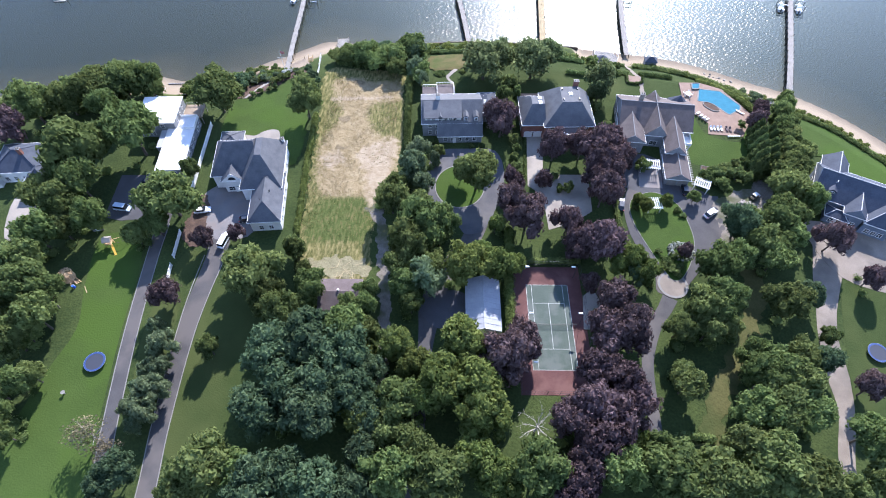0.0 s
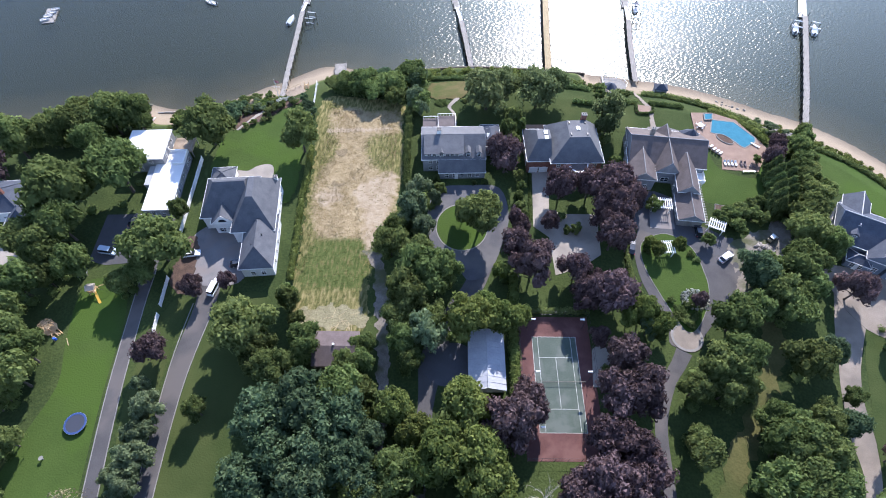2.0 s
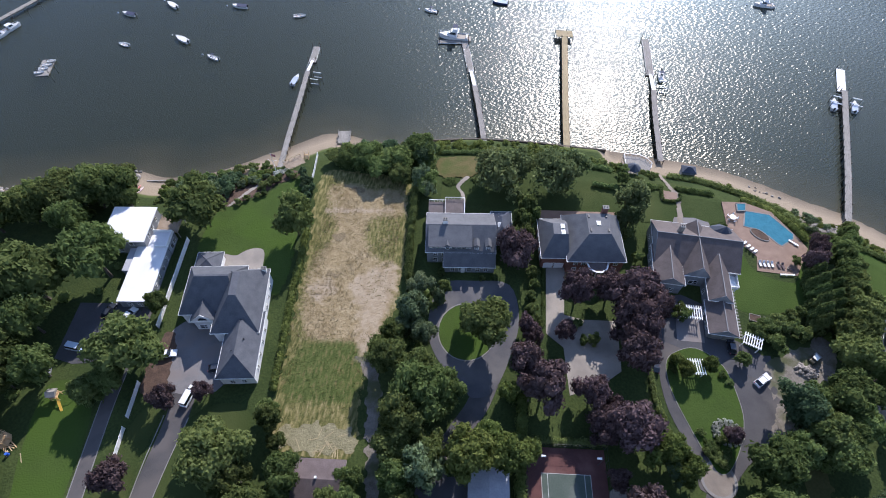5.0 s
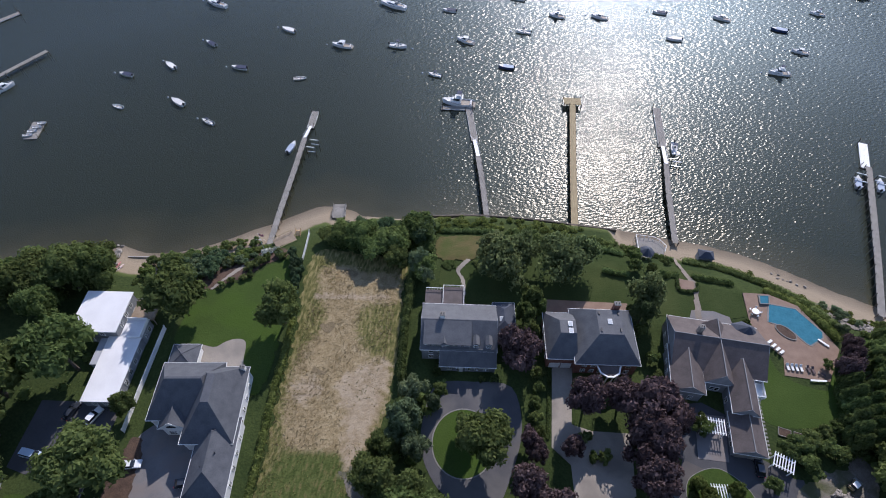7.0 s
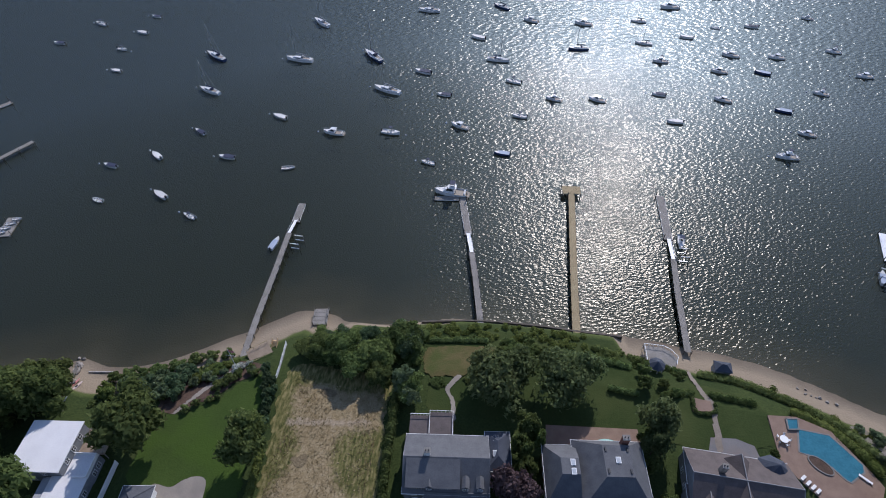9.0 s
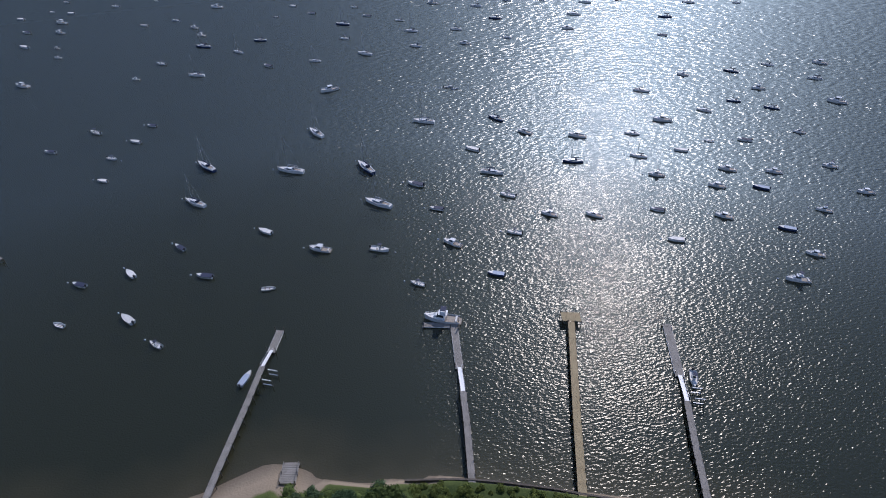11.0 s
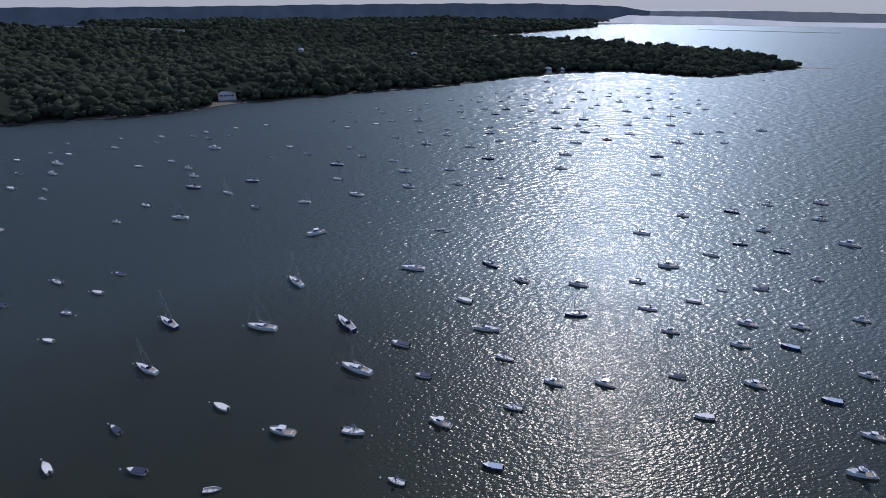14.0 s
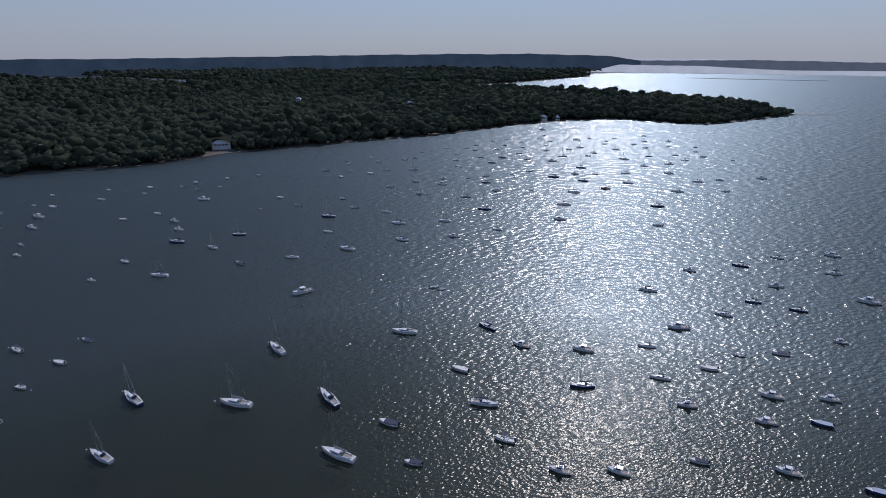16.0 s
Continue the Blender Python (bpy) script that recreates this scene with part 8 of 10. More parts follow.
def trampoline(x, y, r, group):
    ob = thing("trampoline", "round trampoline with a blue edge pad", "trampoline", pose(x, y, G), group)
    part("mat", bm_prism(ring(0, 0, r * 0.84, r * 0.84, 28), 0.80, 0.83), plain("trampoline_mat", (0.025, 0.03, 0.045), 0.8), ob)
    part("edge_pad", bm_ribbon(ring(0, 0, r * 0.92, r * 0.92, 32) + [(r * 0.92, 0)], r * 0.17, 0.79, 0.87), plain("blue_pad", (0.02, 0.048, 0.15), 0.6), ob, "blue edge pad")
    part("rim", bm_ribbon(ring(0, 0, r, r, 32) + [(r, 0)], 0.08, 0.78, 0.86), CHROME, ob)
    for k in range(6):
        a = k * math.tau / 6
        part("leg", bm_tube((r * 0.97 * math.cos(a), r * 0.97 * math.sin(a), 0), (r * 0.97 * math.cos(a), r * 0.97 * math.sin(a), 0.8), 0.03, 0.03, 6), CHROME, ob)


trampoline(-105.3, -28.4, 2.5, "trampolines on the lawns")
trampoline(86.6, -14.3, 2.5, "trampolines on the lawns")
goal = thing("birdbath", "small pale stone birdbath on the lawn", "birdbath", pose(-109.6, -36.3, G))
part("pedestal", bm_tube((0, 0, 0), (0, 0, 0.8), 0.18, 0.12, 10), KERB, goal)
part("bowl", bm_tube((0, 0, 0.8), (0, 0, 0.95), 0.2, 0.5, 16), KERB, goal)

# ---------------------------------------------------------------- fences


def panel_fence(line, height, label, material=WHITE, thick=0.08, z=G, post=2.4):
    ob = thing("fence", label, "fence", pose(0, 0, z))
    for (ax, ay), (bx, by) in zip(line, line[1:]):
        d = math.hypot(bx - ax, by - ay)
        n = max(1, round(d / post))
        turn = math.degrees(math.atan2(by - ay, bx - ax))
        for k in range(n + 1):
            f = k / n
            part("post", bm_box(-0.09, -0.09, -0.1, 0.09, 0.09, height + 0.12), material, ob, "", pose(ax + f * (bx - ax), ay + f * (by - ay), 0, 0, 0, turn))
        for k in range(n):
            f = (k + 0.5) / n
            part("panel", bm_box(-d / n / 2 + 0.09, -thick / 2, 0.05, d / n / 2 - 0.09, thick / 2, height), material, ob, "", pose(ax + f * (bx - ax), ay + f * (by - ay), 0, 0, 0, turn))
    return ob


panel_fence([(-100.7, 53.4), (-99.6, 40), (-98.4, 25.7)], 1.9, "long white board fence between two plots", thick=0.1)
panel_fence([(-97.1, 10.9), (-96.3, 2.5)], 1.6, "white board fence beside the drive")
panel_fence([(-96.0, 0.0), (-95.3, -6.5)], 1.6, "short white board fence under a purple tree")
panel_fence([(-71.9, 91), (-71.3, 84), (-70.9, 76)], 1.5, "low white fence at the lot corner", z=G - 0.4)
panel_fence([(-128, 78), (-126.5, 70), (-124, 60)], 1.2, "weathered fence down to the beach", WOOD_GREY, z=3.2)

# ---------------------------------------------------------------- docks


def dock(name, label, line, width, top, deck_mat, pile_step=4.0, rails=False, planks=True):
    """A fixed pier on piles: stringers, deck boards laid across, piles in pairs."""
    ob = thing(name, label, "dock")
    for (ax, ay), (bx, by) in zip(line, line[1:]):
        d = math.hypot(bx - ax, by - ay)
        ux, uy = (bx - ax) / d, (by - ay) / d
        turn = math.degrees(math.atan2(uy, ux))
        for s in (-0.42, 0.42):
            part("stringer", bm_box(0, s * width - 0.08, -0.34, d, s * width + 0.08, -0.06), PILE, ob, "", pose(ax, ay, top, 0, 0, turn))
        bays = max(1, round(d / 4))
        for k in range(bays):
            boards = bmesh.new()
            l = d / bays
            n = max(1, int(l / 0.2))
            for j in range(n):
                u = l * j / n
                bm_box(u + 0.008, -width / 2 + 0.02 * ((j * 7) % 3 - 1), -0.055, u + l / n - 0.008, width / 2 + 0.02 * ((j * 5) % 3 - 1), 0.0, bm=boards)
            tagged(part("deck_bay", boards, deck_mat, ob, "", pose(ax + ux * l * k, ay + uy * l * k, top, 0, 0, turn)), kind="stuff")
        n = max(1, round(d / pile_step))
        for k in range(n + 1):
            for s in (-1, 1):
                px, py = ax + ux * d * k / n - uy * s * width * 0.52, ay + uy * d * k / n + ux * s * width * 0.52
                part("piling", bm_tube((px, py, -3.5), (px, py, top + 0.35 + 0.25 * ((k + s) % 2)), 0.15, 0.13, 8), PILE, ob)
        if rails:
            for s in (-1, 1):
                part("rail", bm_box(0, s * width * 0.5 - 0.04, 0.9, d, s * width * 0.5 + 0.04, 0.98), deck_mat, ob, "", pose(ax, ay, top, 0, 0, turn))
    return ob


def float_dock(label, ax, ay, bx, by, width, material=WOOD_GREY, top=0.55):
    d = math.hypot(bx - ax, by - ay)
    ob = thing("floating_dock", label, "dock", pose(ax, ay, 0, 0, 0, math.degrees(math.atan2(by - ay, bx - ax))))
    part("pontoon", bm_box(0, -width / 2 + 0.1, -0.3, d, width / 2 - 0.1, top - 0.12, 0.04), PILE, ob)
    boards = bmesh.new()
    n = int(d / 0.2)
    for j in range(n):
        bm_box(d * j / n + 0.008, -width / 2, top - 0.12, d * (j + 1) / n - 0.008, width / 2, top, bm=boards)
    tagged(part("deck", boards, material, ob), kind="stuff")
    part("bumper", bm_box(0, -width / 2 - 0.06, top - 0.25, d, -width / 2, top - 0.05), WHITE, ob)
    part("bumper", bm_box(0, width / 2, top - 0.25, d, width / 2 + 0.06, top - 0.05), WHITE, ob)
    for u in (0.4, d - 0.4):
        for s in (-1, 1):
            part("piling", bm_tube((u, s * (width / 2 + 0.2), -4), (u, s * (width / 2 + 0.2), 2.6), 0.15, 0.13, 8), PILE, ob)
    for k in range(max(1, int(d / 4))):
        part("cleat", bm_box(2 + 4 * k - 0.15, width / 2 - 0.3, top, 2 + 4 * k + 0.15, width / 2 - 0.22, top + 0.1), CHROME, ob)
    return ob


def gangway(label, ax, ay, az, bx, by, bz, width=1.1):
    d = math.hypot(bx - ax, by - ay)
    ob = thing("gangway", label, "gangway", pose(ax, ay, az, 0, 0, math.degrees(math.atan2(by - ay, bx - ax))) @ pose(0, 0, 0, 0, math.degrees(math.atan2(az - bz, d)), 0))
    part("walkway", bm_box(0, -width / 2, -0.08, d, width / 2, 0.0), CHROME if False else WHITE, ob)
    for s in (-1, 1):
        part("handrail", bm_tube((0, s * width / 2, 0.95), (d, s * width / 2, 0.95), 0.035, 0.035, 6), WHITE, ob)
        for k in range(6):
            part("baluster", bm_tube((d * k / 5, s * width / 2, 0), (d * k / 5, s * width / 2, 0.95), 0.025, 0.025, 5), WHITE, ob)
    return ob


dock("pier", "long weathered grey timber pier from the beach", [(-84.6, 88), (-85.6, 102.3), (-86.6, 122.8), (-87.6, 138.5)], 1.9, 1.9, WOOD_GREY)
gangway("pale sloping gangway to a float", -87.6, 138.5, 1.9, -87.9, 146.5, 0.6)
float_dock("grey floating dock at the pier end", -87.8, 145.5, -88.3, 155.5, 2.6)
dock("pier", "weathered timber pier from the seawall", [(-18.2, 106.2), (-21.4, 125.6), (-23.6, 136.8)], 1.9, 1.9, WOOD_GREY)
gangway("white sloping gangway to a float", -23.6, 136.8, 1.9, -25.7, 147, 0.6, 1.3)
float_dock("long grey floating dock", -25.6, 146.4, -29.2, 164.2, 2.4)
float_dock("cross float at the end of a dock", -40.2, 164.4, -27.6, 165.6, 2.2)
dock("pier", "broad tan timber pier", [(9.8, 107.6), (10.0, 130), (10.9, 171)], 2.3, 2.0, WOOD_TAN)
dock("pier", "tan timber pier head with tall piles", [(7.6, 173.2), (14.2, 173.6)], 4.4, 1.96, WOOD_TAN, 2.2)
dock("pier", "weathered grey timber pier with a lift", [(41.0, 104.6), (41.9, 125.9), (43.1, 141.5)], 1.9, 1.9, WOOD_GREY)
gangway("white sloping gangway to a float", 43.1, 141.5, 1.9, 43.7, 152.5, 0.6, 1.3)
float_dock("grey floating dock with dark edge", 43.6, 152, 44.2, 175.5, 2.8)
dock("pier", "long pale timber pier from the sandy beach", [(95.6, 84.5), (101.4, 103), (106.6, 120.9), (112.8, 142.6), (114.6, 149)], 2.1, 2.1, WOOD_GREY)
float_dock("white floating dock at the pier end", 114.8, 150, 118.6, 164, 3.0, WHITE)
dock("pier", "distant grey pier with a float", [(-262, 108), (-226, 150), (-212.6, 179.3)], 2.2, 1.6, WOOD_GREY, 6)
float_dock("distant grey floating dock", -262, 180, -244.5, 209, 2.6)


def boat_lift(x, y, turn, label):
    ob = thing("boat_lift", label, "boat lift", pose(x, y, 0, 0, 0, turn))
    for px in (-2, 2):
        for py in (-1.6, 1.6):
            part("piling", bm_tube((px, py, -3.5), (px, py, 3.0), 0.14, 0.12, 8), PILE, ob)
        part("beam", bm_box(px - 0.1, -1.7, 2.6, px + 0.1, 1.7, 2.85), WHITE, ob)
        part("cradle", bm_box(px - 0.1, -1.5, 0.5, px + 0.1, 1.5, 0.7), CHROME, ob)
    return ob


boat_lift(-83.6, 134.6, 86, "timber boat lift frame beside the pier")
boat_lift(46.8, 144, 88, "boat lift beside the grey pier")
boat_lift(109.6, 142.2, 74, "white boat lift with a raised boat")
boat_lift(116.6, 141.6, 74, "white boat lift beside the long pier")
solid("seawall", bm_ribbon(smooth_line([(-36, 106.2), (-18.5, 108.6), (0, 108.8), (10, 108.2), (23, 107.8)], False, 4), 0.5, -1.5, 2.05), PILE, "dark weathered timber seawall along the lawns", "seawall", "structure")
stage = thing("landing_stage", "weathered timber landing stage at the water's edge", "landing stage", pose(-66.6, 104.6, 0, 0, 0, 8))
for k in range(12):
    part("plank", bm_box(-2.2, -2.9 + 0.5 * k, 1.5, 2.2, -2.46 + 0.5 * k, 1.6), WOOD_GREY, stage)
for px in (-2.0, 2.0):
    part("beam", bm_box(px - 0.12, -3.0, 1.25, px + 0.12, 3.2, 1.5), PILE, stage)
    for py in (-2.8, 0, 2.9):
        part("post", bm_tube((px, py, -2), (px, py, 2.5), 0.14, 0.12, 8), PILE, stage)
    part("rail", bm_box(px - 0.05, -2.8, 2.35, px + 0.05, 2.9, 2.45), WOOD_GREY, stage)

# beach hut, gazebo, stairs, flagpole and kayaks
DECK_LINE = [(28.4, 104.8), (33.8, 104.6), (35.6, 103.6), (37.2, 101.4), (36.4, 98.8), (32.6, 97.2), (28.6, 97.8)]
sun_deck = thing("beach_deck", "grey planked deck with a pale rail above the beach", "deck", pose(0, 0, 2.9))
for k in range(19):
    y = 97.6 + 0.4 * k
    xs = [x0 + (x1 - x0) * (y - y0) / (y1 - y0) for (x0, y0), (x1, y1) in zip(DECK_LINE, DECK_LINE[1:] + DECK_LINE[:1]) if (y0 > y) != (y1 > y)]
    if len(xs) >= 2:
        part("plank", bm_box(min(xs), y - 0.19, 0, max(xs), y + 0.19, 0.06), WOOD_GREY, sun_deck)
part("deck_frame", bm_ribbon(DECK_LINE + DECK_LINE[:1], 0.2, -0.3, 0.0), PILE, sun_deck)
part("rail", bm_ribbon(DECK_LINE[-1:] + DECK_LINE[:5], 0.14, 0.95, 1.05), TRIM, sun_deck, "pale hand rail")
for (ax, ay), (bx, by) in zip(DECK_LINE[-1:] + DECK_LINE[:4], DECK_LINE[:5]):
    n = max(1, round(math.hypot(bx - ax, by - ay) / 1.5))
    for j in range(n):
        x, y = ax + (bx - ax) * j / n, ay + (by - ay) * j / n
        part("post", bm_box(x - 0.06, y - 0.06, -3.2, x + 0.06, y + 0.06, 0.98), TRIM, sun_deck)
gaz = thing("gazebo", "small octagonal gazebo with a blue-grey shingle roof", "gazebo", pose(30.4, 97.2, 2.95))
part("gazebo_roof", bm_prism(ring(0, 0, 2.3, 2.3, 8), 2.3, 3.8, top=ring(0, 0, 0.12, 0.12, 8)), SHINGLE_BLUE, gaz)
part("finial", bm_tube((0, 0, 3.75), (0, 0, 4.3), 0.08, 0.03, 6), TRIM, gaz)
part("gazebo_floor", bm_prism(ring(0, 0, 2.1, 2.1, 8), -0.9, 0.08), WOOD_GREY, gaz)
for k in range(8):
    a = k * math.tau / 8
    part("post", bm_box(-0.08, -0.08, 0.05, 0.08, 0.08, 2.4), TRIM, gaz, "", pose(1.95 * math.cos(a), 1.95 * math.sin(a), 0))
bh = thing("beach_hut", "small beach hut with a grey roof", "hut", pose(48.6, 99.2, 2.3, 0, 0, -4))
part("wall", bm_box(-2.0, -1.4, -1.0, 2.0, 1.4, 2.0), GREY_SIDING, bh)
part("roof", roof_bm("hip", -2.0, -1.4, 2.0, 1.4, 2.0, 3.2, 0.3), SHINGLE_BLUE, bh)
door_part(bh, 0, 1.42, 0.9, 1.9, TRIM, 180)
ram = thing("beach_deck", "low timber deck and stairs to the beach", "deck", pose(-79.5, 88.8, 3.3, 0, 0, 40))
part("platform", bm_box(-3.2, -2.4, 0, 3.2, 2.4, 0.15), DECK_BROWN, ram)
for px in (-3, 0, 3):
    for py in (-2.2, 2.2):
        part("post", bm_box(px - 0.1, py - 0.1, -3, px + 0.1, py + 0.1, 0), PILE, ram)
for s in (-2.3, 2.3):
    part("rail", bm_box(-3.2, s - 0.05, 1.0, 3.2, s + 0.05, 1.1), WOOD_TAN, ram)
    for px in (-3, -1, 1, 3):
        part("rail_post", bm_box(px - 0.06, s - 0.06, 0.1, px + 0.06, s + 0.06, 1.0), WOOD_TAN, ram)
stair = thing("beach_stairs", "orange-brown timber stairs with railings", "stairs", pose(-76.4, 90.8, 1.6, 0, 0, 6))
for k in range(10):
    part("tread", bm_box(-0.7, 0.28 * k, 0.19 * k, 0.7, 0.28 * k + 0.3, 0.19 * k + 0.06), WOOD_NEW, stair)
for s in (-0.75, 0.75):
    part("stringer", bm_tube((s, -0.1, -0.1), (s, 2.9, 1.85), 0.09, 0.09, 4), WOOD_NEW, stair)
    part("handrail", bm_tube((s, -0.1, 0.9), (s, 2.9, 2.85), 0.06, 0.06, 6), WOOD_NEW, stair)
    for k in range(4):
        part("rail_post", bm_box(s - 0.06, k * 0.95 - 0.06, 0.64 * k - 0.2, s + 0.06, k * 0.95 + 0.06, 0.64 * k + 0.9), WOOD_NEW, stair)
flag = thing("flagpole", "white flagpole with a yardarm and small flag", "flagpole", pose(-83.2, 82.4, 4.6))
part("pole", bm_tube((0, 0, 0), (0, 0, 9.5), 0.09, 0.05, 8), WHITE, flag)
part("yardarm", bm_tube((-1.4, 0, 6.6), (1.4, 0, 6.6), 0.04, 0.04, 6), WHITE, flag)
clothbm = bmesh.new()
rows = [[clothbm.verts.new((0.05 + 0.22 * i, 0.09 * math.sin(i * 1.3), 8.3 + 0.5 * j - 0.03 * i)) for j in range(3)] for i in range(7)]
for i in range(6):
    for j in range(2):
        clothbm.faces.new((rows[i][j], rows[i + 1][j], rows[i + 1][j + 1], rows[i][j + 1]))
part("flag_cloth", clothbm, plain("flag_cloth", (0.55, 0.22, 0.22), 0.9), flag, "faded red and white cloth")


def kayak(x, y, turn, colour, label):
    bm = bmesh.new()
    ringsk = []
    for k in range(9):
        u = -1 + 2 * k / 8
        w = 0.36 * (1 - u * u) ** 0.7 + 0.02
        ringsk.append([bm.verts.new((u * 1.8, w * math.cos(a), 0.18 + 0.2 * math.sin(a) * (1 - u * u * 0.6) + 0.12 * u * u)) for a in np.linspace(0, math.tau, 9)[:-1]])
    for p, q in zip(ringsk, ringsk[1:]):
        for j in range(8):
            bm.faces.new((p[j], p[(j + 1) % 8], q[(j + 1) % 8], q[j]))
    bm.faces.new(ringsk[0])
    bm.faces.new(ringsk[-1])
    bmesh.ops.recalc_face_normals(bm, faces=bm.faces)
    z = float(level(np.array([x]), np.array([y]))[0])
    ob = thing("kayak", label, "kayak", pose(x, y, z, 0, 0, turn), "kayaks on the beach")
    part("hull", bm, plain("kayak_plastic", colour, 0.4), ob)
    part("cockpit", bm_prism(ring(0, 0, 0.42, 0.22, 12), 0.34, 0.39), BLACK, ob)


kayak(-127.4, 74.4, 70, (0.55, 0.22, 0.20), "faded red kayak lying on the sand")
kayak(-126.2, 73.6, 68, (0.7, 0.55, 0.52), "pale pink kayak lying on the sand")
kayak(-125.6, 67.8, 72, (0.68, 0.68, 0.66), "white kayak beside the fence")
solid("driftwood_beam", bm_tube((-4, 0, 0.2), (4, 0.4, 0.2), 0.22, 0.2, 8), PALE_BARK, "pale timber beam along the beach edge", "timber", m=pose(-122.4, 79.0, 0.4, 0, 0, 4))
# rocks along the water's edge
rng = random.Random(33)
for (ax, ay), (bx, by), n in (((-131.5, 83), (-128, 74), 26), ((-172, 70), (-160, 74), 18), ((66, 98.5), (80, 92), 10)):
    line_rocks = thing("shore_rocks", "line of dark stones across the beach", "rocks")
    for k in range(n):
        f = rng.random()
        x, y = ax + f * (bx - ax) + rng.uniform(-0.8, 0.8), ay + f * (by - ay) + rng.uniform(-0.8, 0.8)
        s = new("stone", rocks[k % 5])
        s.parent = line_rocks
        s.matrix_basis = pose(x, y, float(level(np.array([x]), np.array([y]))[0]) + 0.1, rng.uniform(0, 60), 0, rng.uniform(0, 360)) @ Matrix.Scale(rng.uniform(0.6, 1.6), 4)

bank_rocks = thing("bank_rocks", "scattered brown boulders on the bare earth bank", "rocks")
for k in range(46):
    x = rng.uniform(82.5, 92)
    y = 80.4 - 0.12 * (x - 84) + rng.gauss(0, 1.1)
    s = new("stone", rocks[k % 5])
    s.parent = bank_rocks
    s.matrix_basis = pose(x, y, float(level(np.array([x]), np.array([y]))[0]) + 0.2, rng.uniform(0, 60), 0, rng.uniform(0, 360)) @ Matrix.Scale(rng.uniform(0.7, 1.9), 4)
for k in range(5):
    log = solid("driftwood_log", bm_tube((-1.6, 0, 0.16), (1.6, 0.3, 0.2), 0.16, 0.11, 7), PALE_BARK, "weathered driftwood log on the bare bank", "driftwood")
    x, y = rng.uniform(84, 91), 82 - rng.uniform(0, 1.6)
    log.matrix_world = pose(x, y, float(level(np.array([x]), np.array([y]))[0]) + 0.14, 0, 0, rng.uniform(-50, 20)) @ Matrix.Scale(rng.uniform(0.8, 1.2), 4)

# ---------------------------------------------------------------- boats


def hull_bm(beam, free, stern=0.8, sheer=0.25, full=2.2, flare=1.12):
    """A hull one unit long, bow at +x; open at the top, with a flat stern."""
    bm = bmesh.new()
    n = 11
    secs = []
    for k in range(n):
        u = k / (n - 1)
        x = -0.5 + u
        w = beam / 2 * (stern + (1 - stern) * min(1, u * 2.5)) * (1 - max(0, (u - 0.35) / 0.65) ** full)
        z = free * (1 + sheer * max(0, u - 0.3) ** 1.5 * 2)
        w = max(w, 0.004)
        secs.append([bm.verts.new(p) for p in ((x, -w, z), (x - 0.02 * u, -w / flare, free * 0.2), (x - 0.05 * u, -w * 0.6, -free * 0.45), (x - 0.05 * u, w * 0.6, -free * 0.45), (x - 0.02 * u, w / flare, free * 0.2), (x, w, z))])
    for p, q in zip(secs, secs[1:]):
        for j in range(5):
            bm.faces.new((p[j], p[j + 1], q[j + 1], q[j]))
    bm.faces.new(secs[0])
    bmesh.ops.recalc_face_normals(bm, faces=bm.faces)
    return bm, [((s[0].co.x, s[0].co.y, s[0].co.z), s[5].co.y) for s in secs]


def deck_bm(rim, drop=0.0, u0=0, u1=None, inset=0.96):
    bm = bmesh.new()
    rim = rim[u0:u1]
    l = [bm.verts.new((x, y * inset, z - drop)) for (x, y, z), _ in rim]
    r = [bm.verts.new((x, y * inset, z - drop)) for (x, _, z), y in rim]
    for i in range(len(l) - 1):
        bm.faces.new((l[i], r[i], r[i + 1], l[i + 1]))
    ext = bmesh.ops.extrude_face_region(bm, geom=bm.faces[:])
    for v in ext["geom"]:
        if isinstance(v, bmesh.types.BMVert):
            v.co.z += 0.012
    bmesh.ops.recalc_face_normals(bm, faces=bm.faces)
    return bm


def cabin_bm(x0, x1, w0, w1, z0, z1, slope=0.05):
    return bm_prism([(x0, -w0), (x1, -w1), (x1, w1), (x0, w0)], z0, z1, top=[(x0 + slope * 0.3, -w0 * 0.82), (x1 - slope, -w1 * 0.78), (x1 - slope, w1 * 0.78), (x0 + slope * 0.3, w0 * 0.82)])


